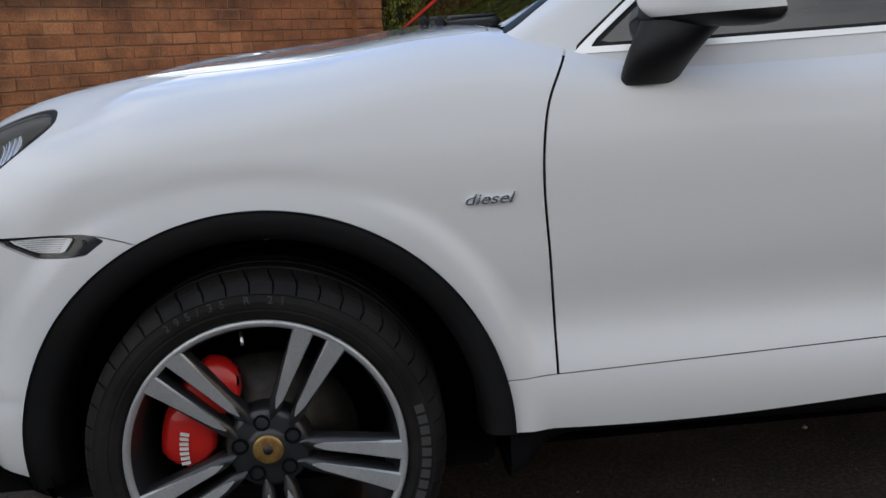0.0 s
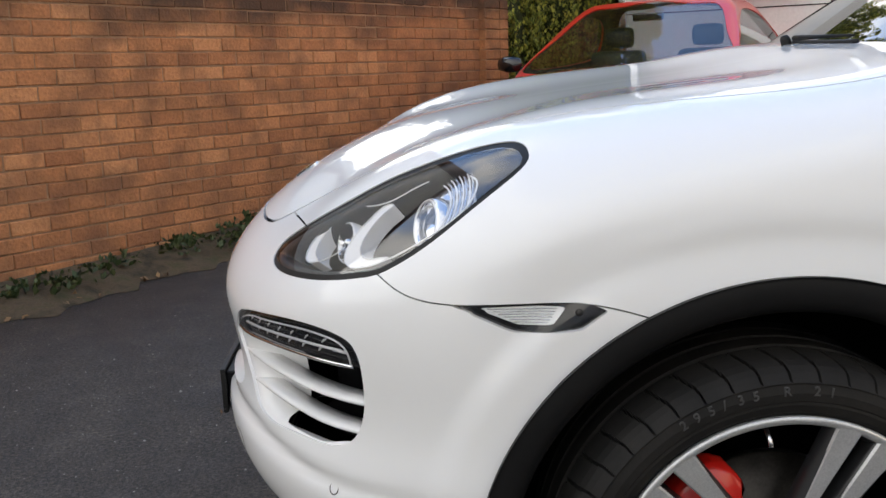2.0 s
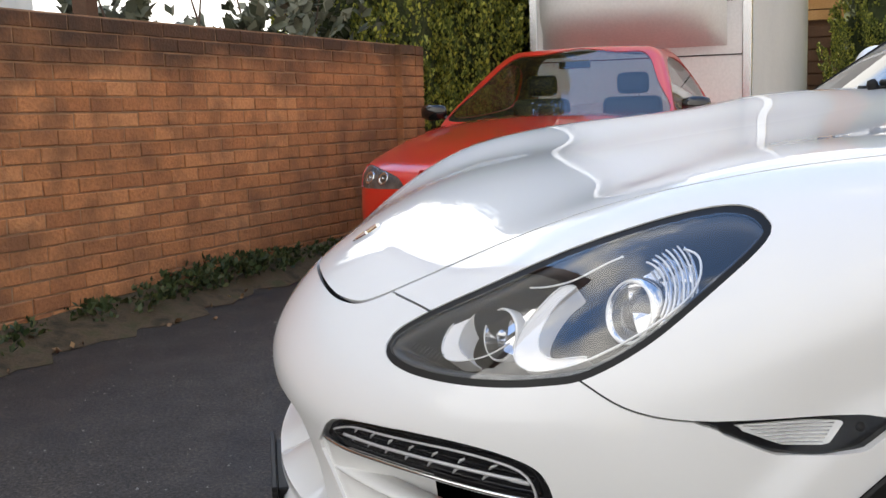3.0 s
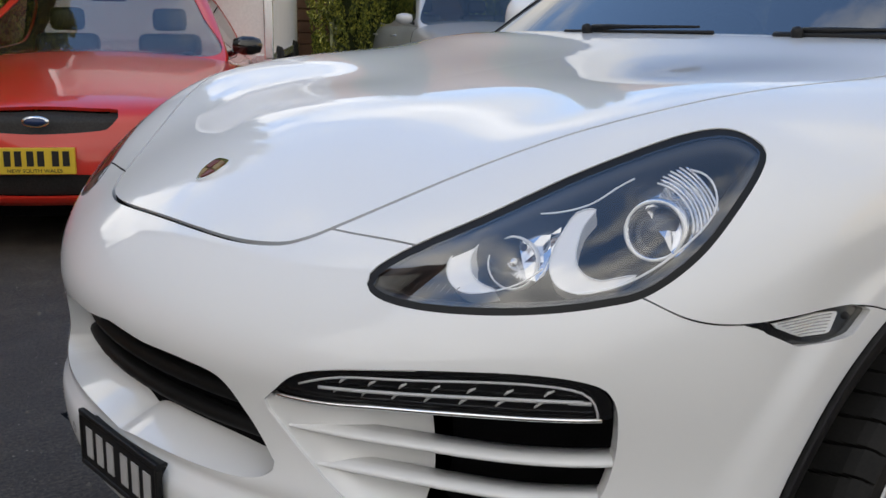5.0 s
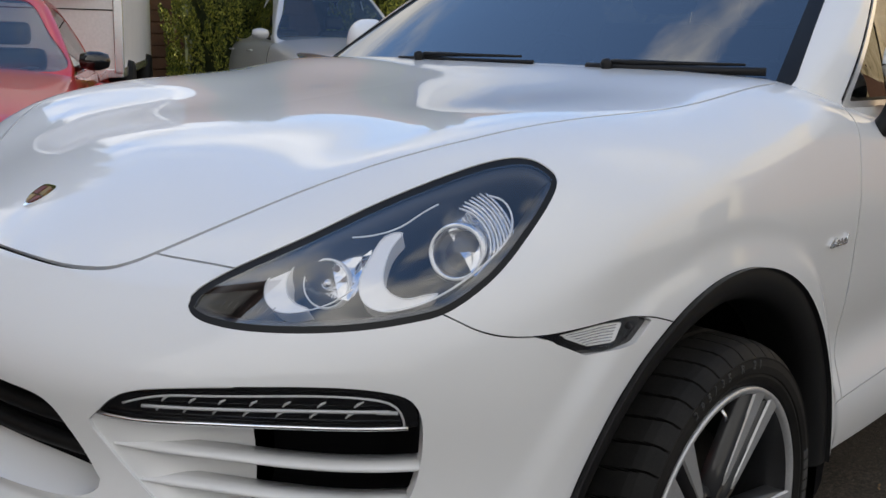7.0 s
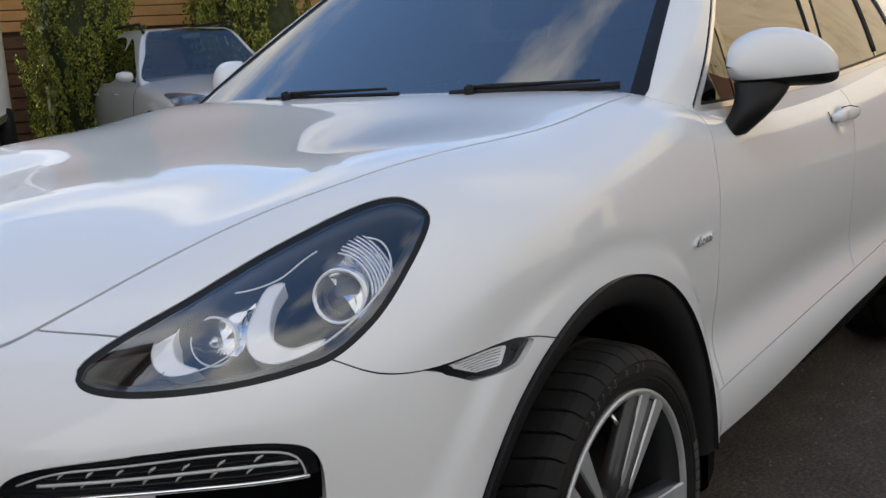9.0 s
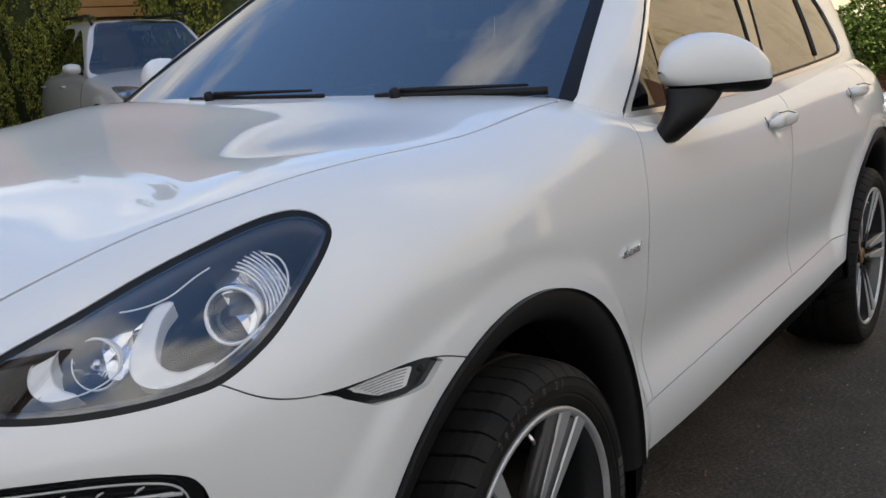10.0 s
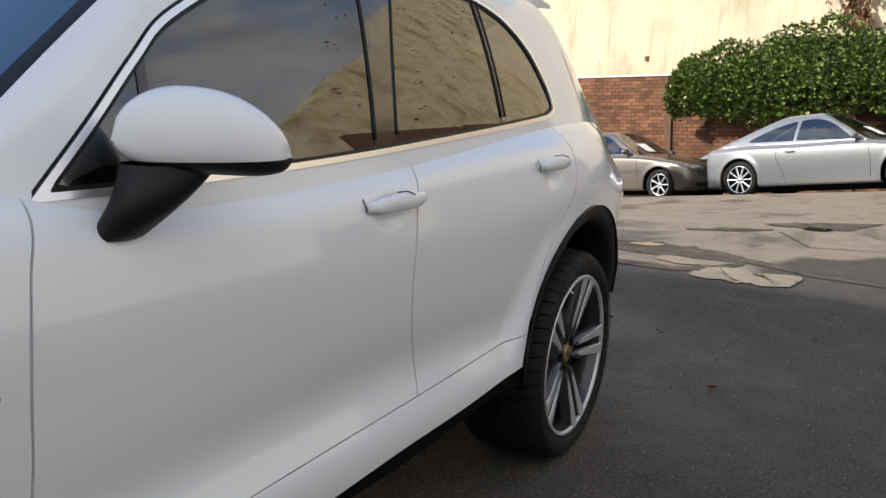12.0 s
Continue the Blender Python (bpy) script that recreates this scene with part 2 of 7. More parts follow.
PLAN = Spline((-1.0, 0.74), (-0.75, 0.838), (-0.5, 0.893), (-0.25, 0.918), (0.0, 0.926), (0.5, 0.915), (1.2, 0.922), (2.0, 0.938), (2.9, 0.950), (3.4, 0.90), (3.95, 0.74))
SIDE = Spline((0.2, -0.06), (0.33, -0.012), (0.42, 0.006), (0.49, 0.002), (0.57, -0.02), (0.68, -0.012), (0.83, 0.0), (0.93, 0.002), (1.02, -0.012), (1.10, -0.04), (1.18, -0.09))
FRONT_SIDE = Spline((0.2, -0.10), (0.32, -0.035), (0.45, -0.008), (0.6, 0.0), (0.72, 0.003), (0.83, 0.0), (0.95, -0.012), (1.05, -0.04), (1.18, -0.10))
NOSE = Spline((0.15, -0.73), (0.25, -0.83), (0.33, -0.925), (0.40, -0.975), (0.47, -0.994), (0.53, -0.989), (0.59, -0.973), (0.66, -0.973), (0.75, -0.986), (0.86, -0.966), (0.95, -0.897), (1.1, -0.73))
CENTRE = Spline((-1.0, 0.80), (-0.9, 0.89), (-0.77, 0.972), (-0.6, 1.045), (-0.35, 1.092), (-0.1, 1.12), (0.2, 1.153), (0.5, 1.194), (0.9, 1.182), (1.8, 1.17), (3.0, 1.21), (3.9, 1.19))
CROWN = Spline((-1.0, 0.5), (-0.75, 0.34), (-0.5, 0.18), (-0.2, 0.08), (0.2, 0.050), (0.5, 0.038), (0.7, 0.075), (1.0, 0.075), (1.5, 0.055), (4.0, 0.05))
CREST = Spline((-1.0, 0.0), (-0.75, 0.06), (-0.45, 0.066), (-0.1, 0.04), (0.3, 0.018), (0.6, 0.0), (2.0, 0.0), (4.0, 0.0))


def half_width(x, z):
    f = ease(x, -0.25, -0.6)
    y = PLAN(x) + SIDE(z) * (1 - f) + FRONT_SIDE(z) * f
    for hub in (HUB_F, HUB_R):
        r = np.hypot(x - hub, z - ARCH_Z)
        w = 1 - (ease(r, 0.535, 0.602) if hub == HUB_F else ease(r, 0.52, 0.66))
        y = y * (1 - w) + w * (PLAN(x) + 0.012 - 0.016 * ease(z, 0.78, 0.98))
    y = y + 0.022 * np.exp(-(((x - 2.80) / 0.45) ** 2) - ((z - 0.98) / 0.16) ** 2)
    y = y - 0.012 * np.exp(-(((x - 1.5) / 0.75) ** 2) - ((z - 0.62) / 0.12) ** 2)
    y = y - 0.07 * ease(x, 3.0, 3.6) * ease(z, 0.85, 1.1)
    y = y - 0.12 * ease(x, 3.32, 3.6) * (1 - ease(z, 0.55, 0.85))
    for grip in (1.625, 2.545):
        y = y - 0.016 * np.exp(-(((x - grip) / 0.05) ** 2) - ((z - 1.022) / 0.028) ** 2)
    return y


def body_form(x, y, z):
    """Below 0 inside the body, above 0 outside."""
    a = np.abs(y)
    side = a - half_width(x, z)
    top = z - (CENTRE(x) - CROWN(x) * a * a + CREST(x) * np.exp(-(((a - 0.68) / np.where(a < 0.68, 0.22 + 0.09 * ease(x, -0.5, -0.15), 0.22)) ** 2)))
    nose = NOSE(z) + 0.011 * np.exp(-(((z - 0.531 + 0.03 * ease(a, 0.35, 0.85)) / 0.017) ** 2)) + 0.39 * a * a + 0.155 * a**4 - x
    tail = x - (3.93 - 0.25 * a * a - 0.35 * np.maximum(z - 0.9, 0))
    under = 0.22 + 0.085 * ease(x, 0.45, 0.65) * (1 - ease(x, 2.9, 3.1)) + 0.05 * ease(x, 1.6, 2.4) - z
    rs, rt, rn = 0.14, 0.10, 0.16
    terms = [np.maximum(1 + f / r, 0) for f, r in ((side, rs), (top, rt), (nose, rn), (tail, 0.2), (under, 0.05))]
    return sum(t**2.5 for t in terms) ** (1 / 2.5) - 1


def cabin_form(x, y, z):
    a = np.abs(y)
    side = a - (0.862 + 0.012 * np.exp(-(((x - 2.2) / 0.8) ** 2)) - 0.09 * (1 - ease(x, 0.2, 1.0)) - 0.05 * ease(x, 2.6, 3.9) - 0.10 * ease(x, 3.0, 3.8) - 0.30 * np.maximum(z - 1.08, 0) - 0.30 * np.maximum(z - 1.08, 0) ** 2)
    roof = z - (1.695 - 0.07 * (x - 2.1) ** 2 - 0.06 * a * a)
    screen = 0.40 + 1.72 * (z - 1.15) + 0.12 * a * a + 0.10 * a**4 - x
    back = x - (3.78 - 1.25 * (z - 1.15) - 0.12 * a * a)
    terms = [np.maximum(1 + f / r, 0) for f, r in ((side, 0.10), (roof, 0.10), (screen, 0.06), (back, 0.15), (0.95 - z, 0.02))]
    return sum(t**2.5 for t in terms) ** (1 / 2.5) - 1


def surface(form, start, way, reach=2.6):
    """How far along each ray the form ends, found by halving."""
    lo, hi = np.zeros(len(start)), np.full(len(start), reach)
    for _ in range(34):
        mid = (lo + hi) / 2
        p = start + mid[:, None] * way
        out = form(p[:, 0], p[:, 1], p[:, 2]) > 0
        hi, lo = np.where(out, mid, hi), np.where(out, lo, mid)
    return start + lo[:, None] * way


def normals(form, p, e=0.004):
    g = np.stack([form(*(p + d).T) - form(*(p - d).T) for d in np.eye(3) * e], 1)
    return g / np.linalg.norm(g, axis=1)[:, None]


# ---- cutting a shell into panels ----
def grid_shell(form, start, way):
    """The form's skin over a grid of rays (rows x columns): points and triangles."""
    r, c = start.shape[:2]
    p = surface(form, start.reshape(-1, 3), way.reshape(-1, 3))
    i = np.arange(r * c).reshape(r, c)
    a, b, d, e = i[:-1, :-1].ravel(), i[1:, :-1].ravel(), i[1:, 1:].ravel(), i[:-1, 1:].ravel()
    return p, np.concatenate([np.stack([a, b, d], 1), np.stack([a, d, e], 1)])


def tidy(v, t):
    used = np.unique(t)
    to = np.full(len(v), -1)
    to[used] = np.arange(len(used))
    return v[used], to[t]


def split(v, t, d, at=0.0):
    """Cut triangles along the line where d equals at: the pieces below and above it."""
    d = np.where(np.abs(d - at) < 1e-7, 1e-7, d - at)
    s = d > 0
    k = s[t].sum(1)
    low, high = [t[k == 0]], [t[k == 3]]
    extra, n = [v], len(v)
    cache = {}

    def cut(i, j):
        nonlocal n
        key = (min(i, j), max(i, j))
        if key not in cache:
            w = d[i] / (d[i] - d[j])
            extra.append((v[i] + w * (v[j] - v[i]))[None])
            cache[key] = n
            n += 1
        return cache[key]

    for tri, m in zip(t[(k == 1) | (k == 2)], k[(k == 1) | (k == 2)]):
        lone = [q for q in range(3) if s[tri[q]] == (m == 1)][0]
        a, b, c = tri[lone], tri[(lone + 1) % 3], tri[(lone + 2) % 3]
        p, q = cut(a, b), cut(a, c)
        one, two = (high, low) if m == 1 else (low, high)
        one.append(np.array([[a, p, q]]))
        two.append(np.array([[p, b, c], [p, c, q]]))
    v = np.concatenate(extra)
    return tidy(v, np.concatenate(low)), tidy(v, np.concatenate(high))


def loop_distance(uv, loop, reach=0.25):
    """Distance of points of a plane to a closed line, below 0 inside it."""
    lo, hi = loop.min(0) - reach, loop.max(0) + reach
    near = ((uv > lo) & (uv < hi)).all(1)
    out, p = np.full(len(uv), reach), uv[near]
    best, inside = np.full(len(p), 1e9), np.zeros(len(p), bool)
    for a, b in zip(loop, np.roll(loop, -1, 0)):
        e = b - a
        w = np.clip(((p - a) @ e) / max(e @ e, 1e-12), 0, 1)
        best = np.minimum(best, np.hypot(*(p - a - w[:, None] * e).T))
        crosses = (a[1] > p[:, 1]) != (b[1] > p[:, 1])
        with np.errstate(divide="ignore", invalid="ignore"):
            inside ^= crosses & (p[:, 0] < a[0] + (p[:, 1] - a[1]) / (b[1] - a[1]) * e[0])
    out[near] = np.where(inside, -best, best)
    return out


def rims(t):
    """The open edges of a triangle mesh, in its winding."""
    e = np.concatenate([t[:, [0, 1]], t[:, [1, 2]], t[:, [2, 0]]])
    key = np.sort(e, 1)
    _, inv, count = np.unique(key, axis=0, return_inverse=True, return_counts=True)
    return e[count[inv.ravel()] == 1]


def panel(name, piece, form, mat, parent, label="", lip=0.012, sink=0.0, mirror=False):
    """A piece of the skin as a sheet with turned-in edges, shaded by the form's own normals."""
    v, t = piece
    n = normals(form, v)
    v = v - sink * n
    if ((np.cross(v[t[:, 1]] - v[t[:, 0]], v[t[:, 2]] - v[t[:, 0]]) * n[t[:, 0]]).sum(1) < 0).mean() > 0.5:
        t = t[:, ::-1]
    m = len(v)
    if lip:
        e = rims(t)
        ends = np.unique(e)
        to = np.full(m, -1)
        to[ends] = m + np.arange(len(ends))
        w = np.concatenate([v, v[ends] - lip * n[ends]])
        sides = np.concatenate([np.stack([e[:, 1], e[:, 0], to[e[:, 0]]], 1), np.stack([e[:, 1], to[e[:, 0]], to[e[:, 1]]], 1)])
        inner = n[ends]
    else:
        w, sides, inner = v, np.zeros((0, 3), int), np.zeros((0, 3))
    if mirror:
        w, t, sides = w * (1, -1, 1), t[:, ::-1], sides[:, ::-1]
        n, inner = n * (1, -1, 1), inner * (1, -1, 1)
    me = bpy.data.meshes.new(name)
    tris = np.concatenate([t, sides])
    me.from_pydata(w.tolist(), [], tris.tolist())
    me.materials.append(mat)
    me.shade_smooth()
    if len(sides):
        flags = np.zeros(len(tris), bool)
        flags[: len(t)] = True
        me.polygons.foreach_set("use_smooth", flags)
    vn = np.concatenate([n, inner]) if len(inner) else n
    loops = np.empty((len(tris) * 3, 3))
    loops[: len(t) * 3] = vn[t.ravel()]
    if len(sides):
        fn = np.cross(w[sides[:, 1]] - w[sides[:, 0]], w[sides[:, 2]] - w[sides[:, 0]])
        fn /= np.linalg.norm(fn, axis=1)[:, None] + 1e-12
        loops[len(t) * 3 :] = np.repeat(fn, 3, 0)
    me.normals_split_custom_set(loops.tolist())
    ob = new(name, me)
    ob.parent = parent
    if label:
        ob["label"] = label
    return ob


def refined(piece, keep, times=1):
    """The triangles whose corners pass keep, each cut into four, some times over."""
    v, t = tidy(piece[0], piece[1][keep(piece[0])[piece[1]].all(1)])
    for _ in range(times):
        e = np.sort(np.concatenate([t[:, [0, 1]], t[:, [1, 2]], t[:, [2, 0]]]), 1)
        u, inv = np.unique(e, axis=0, return_inverse=True)
        m = inv.reshape(3, -1) + len(v)
        v = np.concatenate([v, (v[u[:, 0]] + v[u[:, 1]]) / 2])
        t = np.concatenate([np.stack(q, 1) for q in ((t[:, 0], m[0], m[2]), (m[0], t[:, 1], m[1]), (m[2], m[1], t[:, 2]), (m[0], m[1], m[2]))])
    return v, t


# ---- the white car ----
car = thing("suv", "white five-door luxury SUV with black wheel-arch trim, parked on asphalt", "car")


def rays():
    """Rays from the car's spine: round the nose, along the left side, round the tail."""
    up = np.radians(np.concatenate([np.linspace(-62, -20, 70, endpoint=False), np.linspace(-20, 40, 120, endpoint=False), np.linspace(40, 90, 60)]))
    rows = [((0.55, 0, 0.62), q) for q in np.radians(np.linspace(0, 90, 210, endpoint=False))]
    rows += [((x, 0, 0.62), math.pi / 2) for x in np.arange(0.55, 3.25, 0.011)]
    rows += [((3.25, 0, 0.62), q) for q in np.radians(np.linspace(90, 180, 50))]
    start = np.array([[s] * len(up) for s, q in rows], float)
    way = np.array([np.stack([-math.cos(q) * np.cos(up), -math.sin(q) * np.cos(up), np.sin(up)], 1) for s, q in rows])
    return start, way


def side(v):
    return v[:, [0, 2]]


def face(v):
    return v[:, [1, 2]]


def plan(v):
    return v[:, [0, 1]]


def lampwise(v):
    return np.stack([0.76 * v[:, 0] - 0.65 * v[:, 1], v[:, 2]], 1)


def arch_distance(v, hub, r, z0):
    x, z = np.abs(v[:, 0] - hub), v[:, 2] - z0
    return np.where(z > 0, np.hypot(x, z), x) - r


GAP = 0.0030
HALF_HOOD = [(-0.884, 0.0), (-0.880, 0.115), (-0.867, 0.215), (-0.843, 0.294), (-0.817, 0.335), (-0.777, 0.371), (-0.668, 0.458), (-0.545, 0.560), (-0.445, 0.628), (-0.33, 0.668),
             (0.0, 0.735), (0.25, 0.752), (0.42, 0.757), (0.495, 0.748), (0.515, 0.71), (0.49, 0.52), (0.462, 0.3), (0.452, 0.0)]
HOOD = smooth_loop([(x, -y) for x, y in HALF_HOOD] + HALF_HOOD[-2:0:-1], 6)
LAMP = smooth_loop([(0.235, 1.035), (0.228, 1.057), (0.196, 1.068), (0.145, 1.063), (0.073, 1.043), (-0.027, 1.006), (-0.142, 0.953), (-0.229, 0.913), (-0.285, 0.882), (-0.300, 0.864), (-0.284, 0.851),
                    (-0.233, 0.846), (-0.155, 0.849), (-0.072, 0.857), (0.005, 0.869), (0.06, 0.883), (0.124, 0.922), (0.178, 0.972)], 8)
MARKER = smooth_loop([(-0.505, 0.838), (-0.48, 0.8395), (-0.40, 0.8415), (-0.33, 0.842), (-0.305, 0.841), (-0.285, 0.835), (-0.270, 0.8285), (-0.285, 0.817), (-0.308, 0.801), (-0.318, 0.7985), (-0.36, 0.797), (-0.405, 0.797), (-0.418, 0.799), (-0.46, 0.818)], 6)
INTAKE = smooth_loop([(-0.378, 0.682), (-0.396, 0.702), (-0.452, 0.743), (-0.572, 0.766), (-0.705, 0.779), (-0.776, 0.772), (-0.800, 0.747), (-0.801, 0.690), (-0.790, 0.624), (-0.772, 0.582),
                      (-0.739, 0.567), (-0.652, 0.561), (-0.568, 0.556), (-0.502, 0.568), (-0.437, 0.614), (-0.396, 0.656)], 8)
GRILLE = smooth_loop([(0.12, 0.716), (-0.12, 0.716), (-0.22, 0.714), (-0.296, 0.702), (-0.340, 0.657), (-0.381, 0.602), (-0.392, 0.586), (-0.362, 0.563), (-0.28, 0.552), (-0.1, 0.546), (0.12, 0.546)], 8)
BUMPER_TOP = Spline((-0.62, 0.96), (-0.36, 0.915), (-0.23, 0.912), (-0.1, 0.90), (0.056, 0.875), (0.10, 0.855), (0.15, 0.842), (0.2, 0.8385), (0.3, 0.84), (0.395, 0.834), (0.44, 0.818))
DOOR_1 = Spline((0.2, 0.604), (0.40, 0.604), (0.48, 0.604), (0.59, 0.605), (0.66, 0.602), (0.754, 0.597), (0.89, 0.591), (0.988, 0.599), (1.055, 0.617), (1.118, 0.652), (1.2, 0.70))
DOOR_2 = Spline((0.2, 1.757), (0.42, 1.757), (0.471, 1.76), (0.522, 1.788), (0.578, 1.80), (0.698, 1.75), (0.804, 1.718), (0.94, 1.718), (1.053, 1.755), (1.11, 1.80), (1.16, 1.85))
DOOR_3 = Spline((0.3, 2.36), (0.5, 2.40), (0.7, 2.46), (0.85, 2.57), (0.95, 2.68), (1.05, 2.74), (1.2, 2.78))
SILL = Spline((0.3, 0.471), (0.5, 0.476), (0.885, 0.488), (1.4, 0.507), (1.8, 0.521), (2.1, 0.536), (2.45, 0.559))
SILL_END = Spline((-1.0, 0.40), (-0.8, 0.385), (-0.5, 0.335), (0.0, 0.34), (0.4, 0.366), (0.62, 0.357), (0.96, 0.357), (1.24, 0.376), (1.75, 0.411), (2.03, 0.425), (2.4, 0.458), (3.6, 0.44))


def both(piece):
    """The piece and its mirror image as one."""
    v, t = piece
    seam, n = np.abs(v[:, 1]) < 1e-6, len(v)
    to = np.where(seam, np.arange(n), n + np.cumsum(~seam) - 1)
    return np.concatenate([v, v[~seam] * (1, -1, 1)]), np.concatenate([t, to[t[:, ::-1]]])


def build_body():
    got = {}
    skin = grid_shell(body_form, *rays())
    got["skin"] = skin
    _, rest = split(*skin, arch_distance(skin[0], 0.010, ARCH_R, 0.368))
    _, rest = split(*rest, arch_distance(rest[0], HUB_R, 0.515, 0.385))
    got["hood"], rest = split(*rest, loop_distance(plan(rest[0]), HOOD), -0.0032)
    _, rest = split(*rest, loop_distance(plan(rest[0]), HOOD), 0.0026)
    lens, rest = split(*rest, loop_distance(lampwise(rest[0]), LAMP), 0.004)
    got["lens"], got["gasket"] = split(*lens, loop_distance(lampwise(lens[0]), LAMP), -0.0048)
    got["marker"], rest = split(*rest, loop_distance(side(rest[0]), MARKER), 0.0)
    nose, back = split(*rest, rest[0][:, 0], -0.2)
    _, nose = split(*nose, loop_distance(face(nose[0]), INTAKE), 0.0)
    _, nose = split(*nose, loop_distance(face(nose[0]), GRILLE), 0.0)
    top = nose[0][:, 2] - BUMPER_TOP(lampwise(nose[0])[:, 0])
    bumper, fender = split(*nose, top, 0.0)
    got["apron"], bumper = split(*bumper, bumper[0][:, 2] - SILL_END(bumper[0][:, 0]), 0.0)
    top = bumper[0][:, 2] - BUMPER_TOP(lampwise(bumper[0])[:, 0])
    got["bumper"] = split(*bumper, top, -0.0012)[0]
    top = fender[0][:, 2] - BUMPER_TOP(lampwise(fender[0])[:, 0])
    fender = split(*fender, top, 0.0012)[1]
    # rocker below the sill
    got["rocker"], back = split(*back, back[0][:, 2] - SILL_END(back[0][:, 0]), 0.0)
    d = back[0][:, 2] - SILL(back[0][:, 0])
    got["sill"], _ = split(*back, np.where(back[0][:, 0] > HUB_R, 1.0, d), -0.0012)
    _, back = split(*back, np.where(back[0][:, 0] > HUB_R, 1.0, d), 0.0012)
    d = back[0][:, 0] - DOOR_1(back[0][:, 2])
    wing, _ = split(*back, d, -GAP)
    got["fender"] = (np.concatenate([fender[0], wing[0]]), np.concatenate([fender[1], wing[1] + len(fender[0])]))
    _, back = split(*back, d, GAP)
    d = back[0][:, 0] - DOOR_2(back[0][:, 2])
    got["door_front"], _ = split(*back, d, -GAP)
    _, back = split(*back, d, GAP)
    d = back[0][:, 0] - DOOR_3(back[0][:, 2])
    got["door_rear"], _ = split(*back, d, -GAP)
    _, got["quarter"] = split(*back, d, GAP)
    return got


body = build_body()
# the wells stay open: the dark shell is cut back round the wheels and the lamps
inner = body["skin"]
for d, at in ((lambda v: arch_distance(v, 0.010, ARCH_R - 0.01, 0.368), 0), (lambda v: arch_distance(v, HUB_R, 0.505, 0.385), 0), (lambda v: loop_distance(lampwise(v), LAMP), 0.004),
              (lambda v: loop_distance(face(v), INTAKE), 0.01), (lambda v: loop_distance(face(v), GRILLE), 0.01), (lambda v: loop_distance(side(v), MARKER), 0.004)):
    inner = split(*inner, d(inner[0]), at)[1]
panel("inner_shell", both(inner), body_form, BLACK_GAP, car, "dark inner body shell", 0.0, 0.010)
panel("hood", both(body["hood"]), body_form, WHITE, car, "white bonnet with a fine shut line")
panel("front_bumper", both(body["bumper"]), body_form, WHITE, car, "white front bumper with wide air intakes", 0.03)
panel("bumper_apron", both(body["apron"]), body_form, TRIM, car, "black plastic lower bumper apron", 0.0, 0.01)
for flip in (False, True):
    panel("front_fender", body["fender"], body_form, WHITE, car, "white front wing", mirror=flip)
    sill_front, sill_back = split(*body["rocker"], body["rocker"][0][:, 0], HUB_R)
    panel("rocker_panel", sill_front, body_form, TRIM, car, "black plastic sill trim", 0.0, 0.012, mirror=flip)
    panel("rear_apron", sill_back, body_form, TRIM, car, "black plastic rear apron", 0.0, 0.012, mirror=flip)
    panel("sill_strip", body["sill"], body_form, WHITE, car, "white sill below the doors", mirror=flip)
    panel("rear_quarter", body["quarter"], body_form, WHITE, car, "white rear quarter panel", mirror=flip)
door_left = panel("front_door", body["door_front"], body_form, WHITE, car, "white front door")
door_left_rear = panel("rear_door", body["door_rear"], body_form, WHITE, car, "white rear door")
panel("front_door", body["door_front"], body_form, WHITE, car, "white front door", mirror=True)
panel("rear_door", body["door_rear"], body_form, WHITE, car, "white rear door", mirror=True)

# cabin: roof, screen, windows
def cabin_rays():
    up = np.radians(np.concatenate([np.linspace(-12, 60, 110, endpoint=False), np.linspace(60, 90, 30)]))
    rows = [((1.5, 0, 1.1), q) for q in np.radians(np.linspace(0, 90, 120, endpoint=False))]
    rows += [((x, 0, 1.1), math.pi / 2) for x in np.arange(1.5, 2.7, 0.012)]
    rows += [((2.7, 0, 1.1), q) for q in np.radians(np.linspace(90, 180, 60))]
    start = np.array([[s] * len(up) for s, q in rows], float)
    way = np.array([np.stack([-math.cos(q) * np.cos(up), -math.sin(q) * np.cos(up), np.sin(up)], 1) for s, q in rows])
    return start, way


SCREEN_EDGE = smooth_loop([(0.2, 1.12), (-0.4, 1.13), (-0.70, 1.145), (-0.745, 1.165), (-0.735, 1.21), (-0.69, 1.33), (-0.635, 1.47), (-0.585, 1.57), (-0.53, 1.605), (-0.35, 1.62), (0.2, 1.63)], 8)
WINDOWS = smooth_loop([(0.672, 1.118), (0.70, 1.119), (1.0, 1.122), (1.47, 1.13), (2.0, 1.15), (2.65, 1.18), (2.80, 1.195), (2.85, 1.225), (2.835, 1.31), (2.76, 1.43), (2.6, 1.525), (2.3, 1.578), (1.8, 1.59), (1.45, 1.553),
                       (1.1, 1.435), (0.95, 1.345), (0.80, 1.228)], 8)


UNDER_WINDOWS = Spline((0.6, 1.122), (1.47, 1.142), (2.0, 1.162), (2.65, 1.192), (3.0, 1.215))


def behind_screen(v):
    """True on the roof, behind the slope of the windscreen."""
    a = np.abs(v[:, 1])
    return v[:, 0] > np.minimum(0.40 + 1.72 * (v[:, 2] - 1.15) + 0.12 * a * a + 0.10 * a**4 + 0.085, 1.9)


